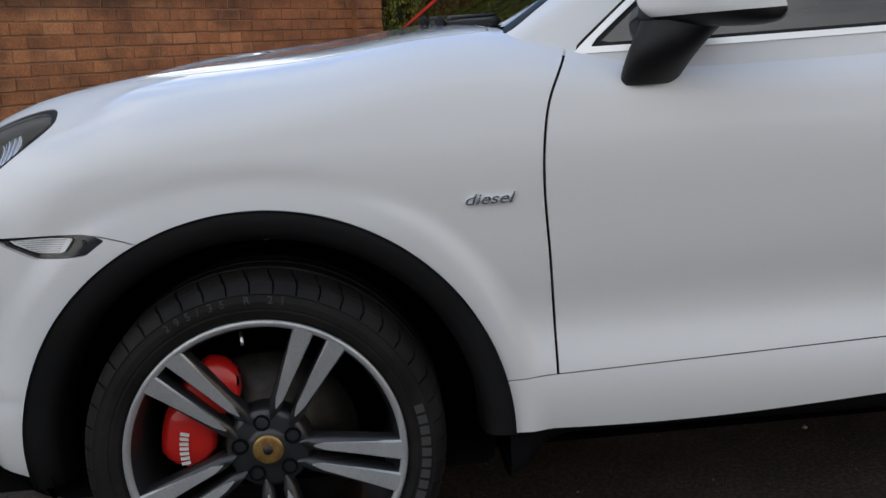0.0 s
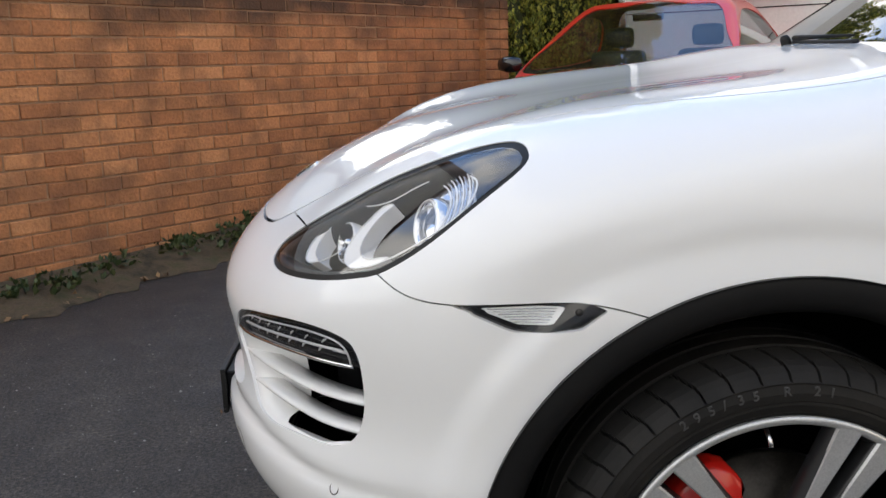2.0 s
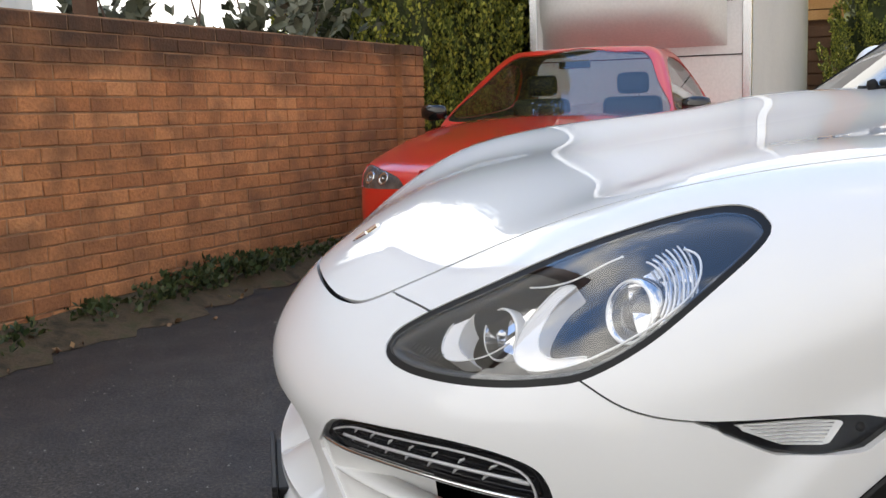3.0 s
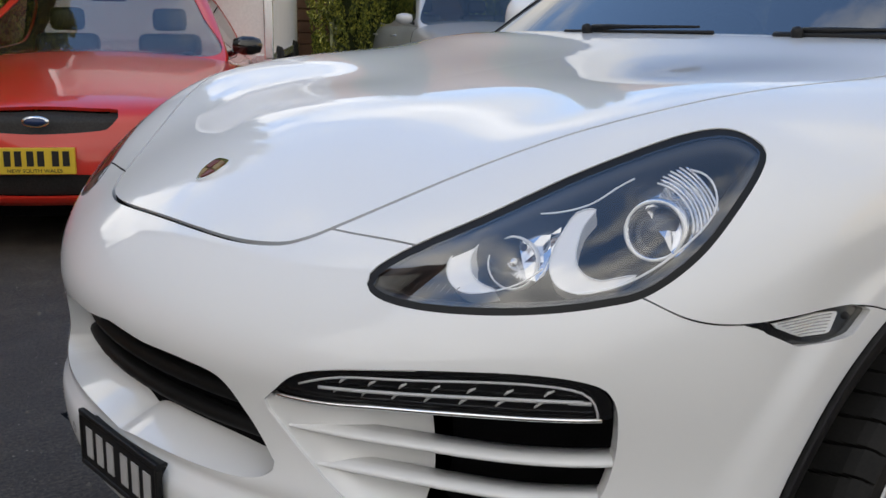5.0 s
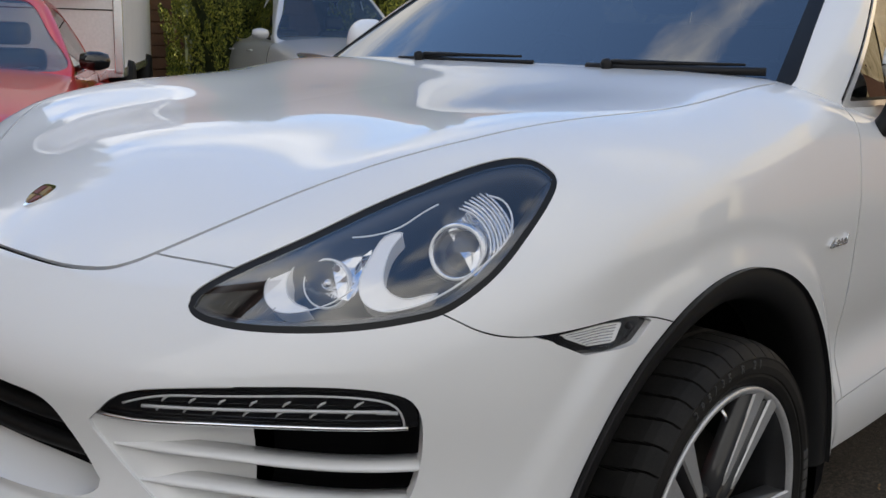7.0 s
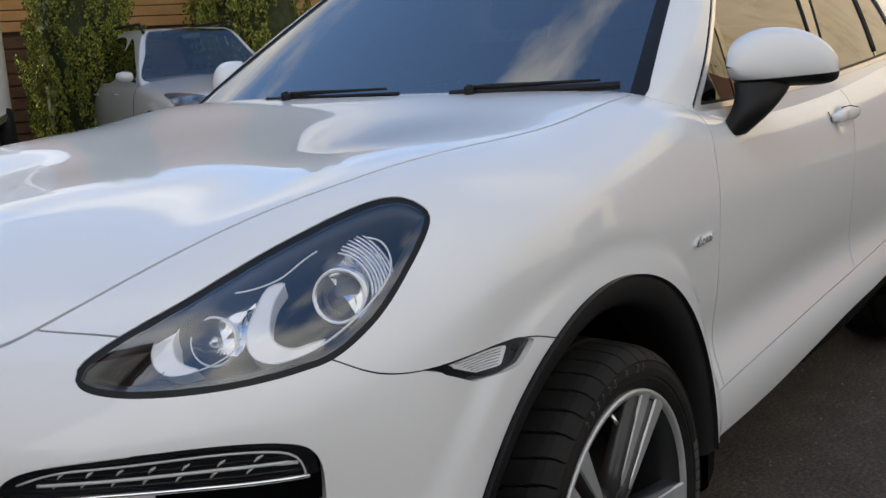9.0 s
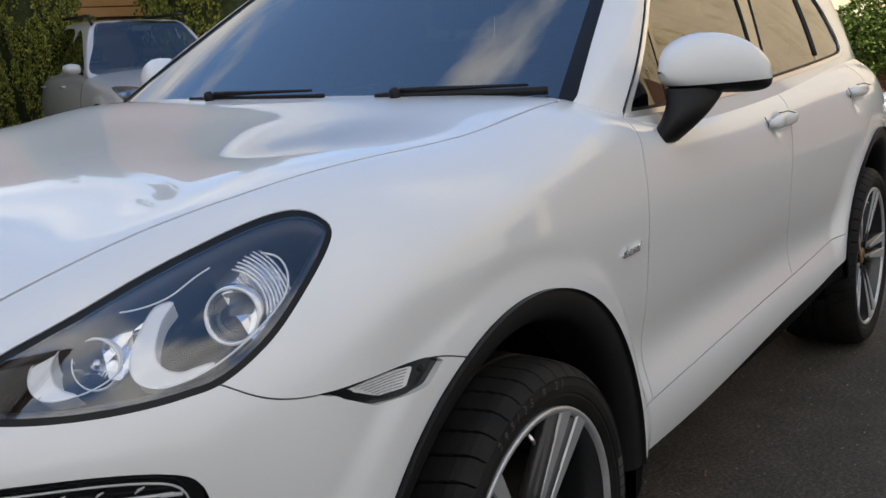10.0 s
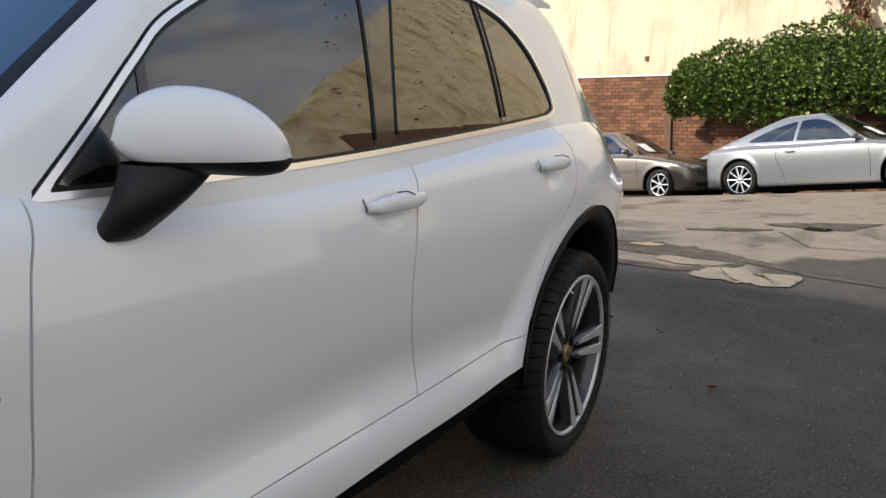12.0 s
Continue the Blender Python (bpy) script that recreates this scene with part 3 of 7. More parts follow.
def build_cabin():
    got = {}
    skin = grid_shell(cabin_form, *cabin_rays())
    d = np.where(behind_screen(skin[0]), 0.2, loop_distance(face(skin[0]), SCREEN_EDGE))
    got["screen"], rest = split(*skin, d, 0.0)
    d = np.where(behind_screen(rest[0]), 0.2, loop_distance(face(rest[0]), SCREEN_EDGE))
    got["seal"], rest = split(*rest, d, 0.011)
    glass_side, rest = split(*rest, loop_distance(side(rest[0]), WINDOWS), 0.0)
    got["gap"], rest = split(*rest, np.where(rest[0][:, 2] < UNDER_WINDOWS(rest[0][:, 0]), 0.2, loop_distance(side(rest[0]), WINDOWS)), 0.006)
    got["roof"] = rest
    got["trim"], inner = split(*glass_side, -loop_distance(side(glass_side[0]), WINDOWS), 0.0125)
    got["black"], got["glass"] = split(*inner, -loop_distance(side(inner[0]), WINDOWS), 0.021)
    return got


cabin = build_cabin()
panel("roof", both(cabin["roof"]), cabin_form, WHITE, car, "white roof and pillars")
d = loop_distance(face(cabin["screen"][0]), SCREEN_EDGE)
band, pane = split(*cabin["screen"], -d, 0.022)
screen = panel("windscreen", both(pane), cabin_form, SCREEN, car, "clear laminated windscreen reflecting the sky", 0.0, 0.003)
panel("windscreen_seal", both(cabin["seal"]), cabin_form, TRIM, screen, "black rubber windscreen seal", 0.006, -0.001)
panel("windscreen_border", both(band), cabin_form, TRIM, screen, "black printed windscreen border", 0.0, 0.003)
for flip in (False, True):
    panel("window_trim", cabin["trim"], cabin_form, BRIGHT_TRIM, car, "bright chrome window surround", 0.004, -0.003, mirror=flip)
    panel("pillar_gap", cabin["gap"], cabin_form, TRIM, car, "black gap between pillar and window surround", 0.0, 0.004, mirror=flip)
    panel("window_seal", cabin["black"], cabin_form, TRIM, car, "black window seal", 0.0, 0.004, mirror=flip)
    g = cabin["glass"]
    for name, lo, hi in (("quarter_light", Spline((1.0, 0.3), (1.6, 0.3)), Spline((1.1, 0.90), (1.6, 1.02))), ("window_divider", Spline((1.1, 0.90), (1.6, 1.02)), Spline((1.1, 0.925), (1.6, 1.045))),
                         ("front_window", Spline((1.1, 0.925), (1.6, 1.045)), Spline((1.17, 1.665), (1.35, 1.733), (1.48, 1.79))), ("b_pillar", Spline((1.17, 1.665), (1.35, 1.733), (1.48, 1.79)), Spline((1.175, 1.764), (1.4, 1.88), (1.49, 1.943))),
                         ("rear_window", Spline((1.175, 1.764), (1.4, 1.88), (1.49, 1.943)), Spline((1.2, 2.40), (1.52, 2.47))), ("window_divider", Spline((1.2, 2.40), (1.52, 2.47)), Spline((1.2, 2.425), (1.52, 2.497))),
                         ("quarter_window", Spline((1.2, 2.425), (1.52, 2.497)), Spline((1.1, 3.4), (1.6, 3.4)))):
        q = split(*g, g[0][:, 0] - lo(g[0][:, 2]), 0.0)[1]
        q = split(*q, q[0][:, 0] - hi(q[0][:, 2]), 0.0)[0]
        panel(name, q, cabin_form, GLOSS_BLACK if "window_d" in name or "pillar" in name else WINDOW, car, "", 0.0, 0.004 if "window_d" in name or "pillar" in name else 0.006, mirror=flip)


    for name, line in (("pillar_edge", ((1.17, 1.665), (1.35, 1.733), (1.48, 1.79))), ("pillar_edge", ((1.175, 1.764), (1.4, 1.88), (1.49, 1.943))), ("divider_edge", ((1.2, 2.40), (1.36, 2.435), (1.52, 2.47))), ("divider_edge", ((1.2, 2.425), (1.36, 2.461), (1.52, 2.497)))):
        zs = np.linspace(line[0][0] + 0.005, line[-1][0] + 0.03, 12)
        pts = surface(cabin_form, np.stack([Spline(*line)(zs), np.zeros(12), zs], 1), np.tile([[0.0, -1, 0]], (12, 1)))
        pts = pts - 0.005 * normals(cabin_form, pts)
        mesh_object(name, *sweep([tuple(p * (1, -1 if flip else 1, 1)) for p in pts], 0.0055, 6), TRIM, car, "black rubber window edge")


# ---- white car: arch trim and wheel wells ----
CLIP = material("pale_grey_clip", (0.30, 0.30, 0.28), 0.6)


def arch_trim(hub, z0, r, low, back=0.06):
    """A plastic lip round the wheel opening, flush with the wing and rolled inwards."""
    line = [(hub - r, z, -1, 0) for z in np.linspace(low, z0, 8, endpoint=False)]
    line += [(hub - r * math.cos(q), z0 + r * math.sin(q), -math.cos(q), math.sin(q)) for q in np.linspace(0, math.pi * (1 if back < 0.1 else 0.93), 64)]
    line += [(hub + r, z, 1, 0) for z in np.linspace(z0, low + back, 8)[1:]] if low + back < z0 else []
    prof = [(0.001, 0.012), (0.0, 0.002), (-0.006, 0.0035), (-0.022, 0.003), (-0.040, -0.001), (-0.054, -0.010), (-0.062, -0.024), (-0.066, -0.05), (-0.066, -0.12)]
    v, f, k = [], [], len(prof)
    for x, z, nx, nz in line:
        y = float(surface(body_form, np.array([[x, 0, z]]), np.array([[0.0, -1, 0]]))[0, 1])
        for dr, out in prof:
            v.append((x + nx * dr, y - out, z + nz * dr))
    for i in range(len(line) - 1):
        f += [(i * k + j, i * k + j + 1, (i + 1) * k + j + 1, (i + 1) * k + j) for j in range(k - 1)]
    return v, f


def flipped(v):
    return [(x, -y, z) for x, y, z in v]


for hub, z0, r, low in ((0.010, 0.368, ARCH_R, 0.30), (HUB_R, 0.385, 0.515, 0.42)):
    v, f = arch_trim(hub, z0, r, low, 0.06 if hub < 1 else 0.2)
    mesh_object("wheel_arch_trim", v, f, TRIM, car, "black plastic wheel-arch trim")
    mesh_object("wheel_arch_trim", flipped(v), [q[::-1] for q in f], TRIM, car, "black plastic wheel-arch trim")
    well = lathe([(0.05, -0.42), (r - 0.045, -0.42), (r - 0.035, -0.5), (r - 0.035, -0.88)], 40)
    for m in (1, -1):
        mesh_object("wheel_well", [(x + hub, y * m, max(z + z0, 0.28)) for x, y, z in well[0]], well[1], BLACK_GAP, car, "dark wheel-well liner")
for m in (1, -1):
    part("liner_clip", boxes(((0.022, m * 0.80 - 0.03, 0.786), (0.036, m * 0.80 + 0.03, 0.800), 0.003), ((0.050, m * 0.80 - 0.03, 0.786), (0.064, m * 0.80 + 0.03, 0.800), 0.003), ((0.022, m * 0.80 - 0.03, 0.797), (0.064, m * 0.80 + 0.03, 0.830), 0.003)), CLIP, car, "pale grey clip in the wheel-well liner")
mesh_object("underbody", [(-0.8, -0.8, 0.27), (3.8, -0.8, 0.30), (3.8, 0.8, 0.30), (-0.8, 0.8, 0.27)], [(0, 1, 2, 3)], BLACK_GAP, car, "dark underbody")


# ---- wheels ----
def blade(angle, offset_in, offset_out, r0, r1, w0, w1, y0, y1, deep):
    """One straight spoke blade: a flat face and slanted flanks."""
    c, s = math.cos(angle), math.sin(angle)
    rows, v, f = 9, [], []
    for i in range(rows):
        t = i / (rows - 1)
        r, o = r0 + (r1 - r0) * t, offset_in + (offset_out - offset_in) * t
        w = (w0 + (w1 - w0) * t) * (math.sqrt(max(0.0, 1 - (1 - min(1, t / 0.12)) ** 2)) * 0.85 + 0.15)
        y = y0 + (y1 - y0) * t
        for off, yy in ((o - w * 0.6, y + deep), (o - w / 2, y), (o + w / 2, y), (o + w * 0.6, y + deep)):
            v.append((c * r - s * off, yy, s * r + c * off))
    for i in range(rows - 1):
        f += [(i * 4 + j, i * 4 + j + 1, i * 4 + j + 5, i * 4 + j + 4) for j in range(3)]
    return v, f


MARK = material("raised_rubber", (0.05, 0.05, 0.05), 0.6)


def letters(name, text, size, mat, m, parent=None, label="", deep=0.002, shear=0.0, wide=1.0):
    c = bpy.data.curves.new(name, "FONT")
    c.body, c.size, c.extrude, c.shear = text, size, deep, shear
    c.bevel_depth = min(0.0006, deep * 0.3)
    tmp = bpy.data.objects.new(name, c)
    me = bpy.data.meshes.new_from_object(tmp)
    bpy.data.objects.remove(tmp)
    me.transform(m @ Matrix.Diagonal((wide, 1, 1, 1)))
    me.materials.clear()
    me.materials.append(mat)
    ob = new(name, me)
    ob.parent = parent
    if label:
        ob["label"] = label
    return ob


def wheel_set(hub, turned, brake=True):
    n, prof = 960, [(0.284, 0.006), (0.293, -0.004), (0.305, -0.010), (0.310, -0.0095), (0.312, -0.012), (0.325, -0.0135), (0.338, -0.011), (0.341, -0.012), (0.344, -0.009), (0.354, 0.002), (0.361, 0.013), (0.3655, 0.028), (0.3675, 0.05), (0.3685, 0.075),
                    (0.3685, 0.088), (0.361, 0.089), (0.361, 0.099), (0.369, 0.10), (0.369, 0.14), (0.361, 0.141), (0.361, 0.151), (0.369, 0.152), (0.369, 0.19), (0.361, 0.191), (0.361, 0.2), (0.3675, 0.202), (0.366, 0.25), (0.355, 0.283), (0.33, 0.295), (0.284, 0.285)]
    v, f = lathe(prof, n)
    k = len(prof)
    for i in range(n):
        if i % 20 == 0:  # cross grooves of the tread shoulder, bent along the tread
            for j in range(8, 15):
                at = ((i + int(0.7 * (j - 8) ** 1.5)) % n) * k + j
                x, y, z = v[at]
                s = 1 - (0.009 if j > 9 else 0.003) / 0.366
                v[at] = (x * s, y + (0.008 if j < 13 else 0.0), z * s)
    base = mesh_object("wheel", *lathe([(0.270, 0.004), (0.264, 0.02), (0.256, 0.045), (0.252, 0.12), (0.246, 0.25)], 72), GREY_ALLOY, car, "alloy wheel with five twin spokes, grey and machined silver")
    tyre = mesh_object("tyre", v, f, RUBBER, base, "black low-profile tyre with cross grooves on its shoulder", False)
    for i, ch in enumerate("295/35 R 21"):  # size in raised letters along the side wall
        if ch != " ":
            q = radians(121 - 4.1 * i)
            m = Matrix.Translation((0.3215 * math.cos(q), -0.0125, 0.3215 * math.sin(q))) @ Matrix.Rotation(-(q - math.pi / 2), 4, "Y") @ Matrix.Rotation(math.pi / 2, 4, "X")
            letters("size_mark", ch, 0.021, MARK, m, tyre, "", 0.0012)
    for i in range(9):
        q = radians(14 - 4.2 * i)
        bm = boxes(((-0.009, -0.0148, 0.313), (0.009, -0.0125, 0.332), 0.001))
        bm.transform(Matrix.Rotation(math.pi / 2 - q, 4, "Y"))
        part("side_mark", bm, MARK, tyre, "raised rubber bars")
    mesh_object("rim_edge", *lathe([(0.283, 0.008), (0.2855, 0.0), (0.284, -0.005), (0.279, -0.006), (0.272, -0.003), (0.2695, 0.006)], 96), CUT_ALLOY, base, "machined rim edge with kerb scuffs")
    mesh_object("hub", *lathe([(0.0, 0.030), (0.034, 0.030), (0.040, 0.034), (0.046, 0.036), (0.072, 0.034), (0.084, 0.040), (0.09, 0.06), (0.09, 0.11)], 60), GREY_ALLOY, base, "grey wheel hub")
    cap = mesh_object("centre_cap", *lathe([(0.0, 0.026), (0.026, 0.0265), (0.031, 0.029), (0.033, 0.034)], 40), CAP_GOLD, base, "gold crest centre cap")
    mesh_object("cap_field", *lathe([(0.0, 0.0245), (0.010, 0.0248), (0.0105, 0.027)], 24), CAP_DARK, cap)
    for i in range(5):
        a = radians(62 + 72 * i)
        for sgn in (-1, 1):
            mesh_object("spoke", *blade(a, sgn * 0.021, sgn * 0.036, 0.062, 0.275, 0.020, 0.037, 0.026, -0.002, 0.040), GREY_ALLOY, base)
            mesh_object("spoke_face", *blade(a, sgn * 0.0205, sgn * 0.036, 0.092, 0.274, 0.011, 0.036, 0.019, -0.0045, 0.004), CUT_ALLOY, base, "", False)
        b = a + radians(36)
        lug = lathe([(0.0, 0.046), (0.0125, 0.046), (0.013, 0.030), (0.0165, 0.030), (0.018, 0.040)], 20)
        mesh_object("wheel_bolt", [(x + 0.058 * math.cos(b), y, z + 0.058 * math.sin(b)) for x, y, z in lug[0]], lug[1], BLACK_GAP, base)
    mesh_object("valve", *sweep([(-0.03 * 0.95, 0.02, 0.262), (-0.026, 0.005, 0.245), (-0.025, 0.0, 0.235)], 0.004, 8), SATIN_CHROME, base)
    if brake:
        mesh_object("brake_disc", *lathe([(0.075, 0.085), (0.105, 0.088), (0.11, 0.098), (0.185, 0.098), (0.186, 0.115), (0.11, 0.118)], 64), STEEL, base, "worn steel brake disc")
        v, f = [], []
        rows = np.radians(np.linspace(108, 192, 22))
        for i, q in enumerate(rows):
            t = i / 21
            edge = min(1, min(t, 1 - t) / 0.14) ** 0.5
            lo, hi = 0.155 - 0.045 * edge, 0.165 + 0.055 * edge
            if 0.4 < t < 0.55:
                hi -= 0.012
            for r, y in ((lo, 0.10), (lo, 0.062), (lo + 0.012, 0.05 + 0.006 * (1 - edge)), (hi - 0.016, 0.048 + 0.01 * (1 - edge)), (hi, 0.062), (hi, 0.10)):
                v.append((r * math.cos(q), y, r * math.sin(q)))
        for i in range(len(rows) - 1):
            f += [(i * 6 + j, i * 6 + j + 1, i * 6 + j + 7, i * 6 + j + 6) for j in range(5)]
        f += [tuple(range(6)), tuple(range(21 * 6, 22 * 6))[::-1]]
        caliper = mesh_object("brake_caliper", v, f, CALIPER, base, "bright red brake caliper")
        bm = bmesh.new()
        for i, q in enumerate(np.radians([166, 169.5, 173, 176.5, 180, 183.5, 187])):
            box(bm, (-0.009, 0.044, -0.003), (0.009, 0.0475, 0.003), 0.0, pose(0.172 * math.cos(q), 0, 0.172 * math.sin(q), 0, -math.degrees(q), 0))
        part("caliper_lettering", bm, PLATE_WHITE, caliper, "white lettering bars")
    base.matrix_world = Matrix.Translation((hub, -0.948, HUB_Z)) @ turned
    return base


CAP_GOLD = varied("crest_gold", [(0.45, 0.30, 0.08), (0.25, 0.12, 0.05)], 60, 0.35, 0.1, 300, 0.0005, 0.6)
CAP_DARK = material("crest_dark", (0.03, 0.02, 0.02), 0.4)
PLATE_WHITE = material("plate_white", (0.75, 0.75, 0.73), 0.5)
front_wheel = wheel_set(HUB_F, Matrix())
wheel_set(HUB_R, Matrix.Rotation(radians(-10), 4, "Y"))
for hub in (HUB_F, HUB_R):
    copy_thing(front_wheel, Matrix.Translation((hub, 0.948, HUB_Z)) @ Matrix.Rotation(math.pi, 4, "Z"))

# ---- lamps ----
MARKER_GREY = material("grey_marker_reflector", (0.88, 0.89, 0.90), 0.25, 0.1)
REFLECTOR_PALE = material("pale_reflector", (0.88, 0.89, 0.90), 0.25, 0.2)
LAMP_GREY = material("lamp_housing_grey", (0.030, 0.031, 0.034), 0.4, 0.2)
LENS_DARK = material("dark_projector_glass", (0.02, 0.025, 0.04), 0.12, Coat_Weight=1.0, Coat_IOR=1.4, Coat_Roughness=0.08)
LAMP_SILVER = material("lamp_satin_silver", (0.90, 0.905, 0.91), 0.35, 0.0)


def skin_piece(source, project, loop, at=0.0):
    return split(*source, loop_distance(project(source[0]), loop), at)[0]


CRESCENT_A = smooth_loop([(-0.194, 0.913), (-0.200, 0.897), (-0.194, 0.882), (-0.177, 0.874), (-0.151, 0.876), (-0.136, 0.881), (-0.152, 0.886), (-0.164, 0.894), (-0.168, 0.906), (-0.166, 0.919), (-0.155, 0.934), (-0.175, 0.925)], 6)
CRESCENT_B = smooth_loop([(0.002, 0.982), (-0.024, 0.977), (-0.047, 0.950), (-0.061, 0.926), (-0.063, 0.905), (-0.053, 0.890), (-0.028, 0.883), (0.001, 0.887), (0.033, 0.898), (0.049, 0.907), (0.026, 0.904), (0.003, 0.900),
                          (-0.017, 0.905), (-0.028, 0.918), (-0.027, 0.937), (-0.016, 0.962)], 6)


def lamp_points(line, sink):
    """Points of the lamp's face at (across, height), moved inwards."""
    q = np.array(line, float)
    start = np.stack([0.76 * q[:, 0] + 0.2, -0.65 * q[:, 0] + 0.234, q[:, 1]], 1)
    p = surface(body_form, start, np.tile([[-0.65, -0.76, 0.0]], (len(q), 1)))
    return [tuple(r) for r in p - sink * normals(body_form, p)]


def curve_through(points, n=40):
    """An open smooth line through a few points of a plane."""
    p = np.array(points, float)
    s = np.concatenate([[0], np.cumsum(np.hypot(*np.diff(p, axis=0).T))])
    t = np.linspace(0, s[-1], n)
    return np.stack([Spline(*zip(s, p[:, k]))(t) for k in (0, 1)], 1)


def mirrored(ob):
    """The same part on the other side of the car."""
    me = ob.data.copy()
    me.transform(Matrix.Diagonal((1, -1, 1, 1)))
    me.flip_normals()
    twin = new(ob.name, me)
    if "label" in ob:
        twin["label"] = ob["label"]
    return twin


def turned_part(name, profile, mat, parent, place, ahead, n=40, label=""):
    v, f = lathe(profile, n, "z")
    m = Matrix.Translation(place) @ Vector(ahead).to_track_quat("Z", "Y").to_matrix().to_4x4()
    return mesh_object(name, [tuple(m @ Vector(p)) for p in v], f, mat, parent, label)


LAMP_SKIN = refined(body["skin"], lambda v: (v[:, 0] < -0.3) & (v[:, 2] > 0.82) & (v[:, 2] < 1.08) & (v[:, 1] < -0.42), 2)
MARK_SKIN = refined(body["skin"], lambda v: (v[:, 0] < -0.22) & (v[:, 0] > -0.54) & (v[:, 2] > 0.77) & (v[:, 2] < 0.87), 1)
head = []
lamp = panel("headlight", (body["gasket"][0], body["gasket"][1]), body_form, TRIM, car, "clear swept-back headlight in a black surround", 0.012, 0.002)
bowl_v, bowl_t = skin_piece(LAMP_SKIN, lampwise, LAMP, 0.003)
depth = np.clip(-loop_distance(lampwise(bowl_v), LAMP), 0, 1)
nn = normals(body_form, bowl_v)
sunk = bowl_v - (0.006 + 0.15 * ease(depth, 0.004, 0.055))[:, None] * nn
mesh_object("lamp_housing", sunk, bowl_t, LAMP_GREY, lamp, "smoky grey lamp housing")
panel("lamp_glass", body["lens"], body_form, LAMP_GLASS, lamp, "clear lamp glass", 0.0, 0.0)
for loop in (CRESCENT_A, CRESCENT_B):
    panel("lamp_crescent", skin_piece(LAMP_SKIN, lampwise, loop), body_form, LAMP_SILVER, lamp, "satin silver lamp crescent", 0.03, 0.018)
    mesh_object("crescent_edge", *sweep(lamp_points(loop[::2], 0.0165), 0.0010, 6, True), REFLECTOR_PALE, lamp, "fine chrome edge")
for k in range(8):  # curved ribs round the projector
    rad = 0.052 + 0.0054 * k
    arc = np.radians(np.linspace(-16 + k, 80 - 3.5 * k, 18))
    rib = np.stack([0.080 + rad * np.cos(arc), 0.972 + 0.92 * rad * np.sin(arc)], 1)
    mesh_object("reflector_rib", *sweep(lamp_points(rib, 0.022), 0.0024 if k % 2 else 0.0016, 7), SATIN_CHROME if k % 2 else REFLECTOR_PALE, lamp)
for line, w, sink in (([(-0.151, 0.876), (-0.125, 0.883), (-0.094, 0.896), (-0.073, 0.910)], 0.0012, 0.017), ([(-0.028, 0.883), (0.012, 0.890), (0.057, 0.907), (0.106, 0.935), (0.146, 0.965), (0.165, 0.989), (0.167, 1.010), (0.159, 1.025), (0.136, 1.033)], 0.0017, 0.017),
                      ([(-0.084, 0.971), (-0.059, 0.973), (-0.028, 0.979), (0.001, 0.989), (0.033, 1.007), (0.058, 1.019)], 0.0014, 0.014)):
    mesh_object("lamp_edge", *sweep(lamp_points(curve_through(line), sink), w, 6), REFLECTOR_PALE, lamp, "fine chrome lamp edge")
for k in range(9):  # fine lines in the pointed end
    mesh_object("housing_line", *sweep(lamp_points(curve_through([(-0.262 + 0.009 * k, 0.868), (-0.258 + 0.009 * k, 0.873), (-0.253 + 0.009 * k, 0.878)], 5), 0.012), 0.0006, 4), GREY_ALLOY, lamp)
axis = Vector((-0.88, -0.38, 0.26)).normalized()
PROJ, BULB = lamp_points([(0.084, 0.972)], 0.044)[0], lamp_points([(-0.117, 0.924)], 0.040)[0]
turned_part("projector", [(0.0, 0.010), (0.014, 0.008), (0.026, 0.002), (0.034, -0.008)], LENS_DARK, lamp, PROJ, axis, 40, "glass projector lens")
turned_part("projector_ring", [(0.0335, -0.010), (0.0345, 0.004), (0.0375, 0.010), (0.042, 0.010), (0.0455, 0.004), (0.047, -0.008), (0.046, -0.04)], REFLECTOR, lamp, PROJ, axis, 56, "chrome projector ring")
turned_part("projector_lip", [(0.0375, 0.0102), (0.0395, 0.0125), (0.0415, 0.0102)], REFLECTOR_PALE, lamp, PROJ, axis, 56, "pale projector rim")
bowl = turned_part("bulb_bowl", [(0.008, -0.040), (0.020, -0.032), (0.029, -0.016), (0.034, 0.002)], REFLECTOR, lamp, BULB, axis, 22, "faceted round bulb reflector")
bowl.data.shade_flat()
turned_part("bulb_rim", [(0.0335, 0.0), (0.035, 0.003), (0.0375, 0.0), (0.036, -0.02)], REFLECTOR_PALE, lamp, BULB, axis, 40, "chrome bulb rim")
turned_part("bulb", [(0.0, 0.006), (0.007, 0.003), (0.010, -0.012), (0.010, -0.04)], REFLECTOR, lamp, BULB, axis, 16, "chrome bulb shield")


def facets(name, columns, sink, uneven, seed, label):
    """A chrome reflector of small flat facets between a lower and an upper line of (across, height)."""
    q, rows = random.Random(seed), 7
    flat = [(lo[0] + (hi[0] - lo[0]) * k / (rows - 1), lo[1] + (hi[1] - lo[1]) * k / (rows - 1)) for lo, hi in columns for k in range(rows)]
    skin0, skin1 = np.array(lamp_points(flat, 0.0)), np.array(lamp_points(flat, 1.0))
    d = np.array([sink + q.uniform(-uneven, uneven) for _ in flat])[:, None]
    v = skin0 + (skin1 - skin0) * d
    f = [(i * rows + k, (i + 1) * rows + k, (i + 1) * rows + k + 1, i * rows + k + 1) for i in range(len(columns) - 1) for k in range(rows - 1)]
    return mesh_object(name, v, f, REFLECTOR, lamp, label, False)


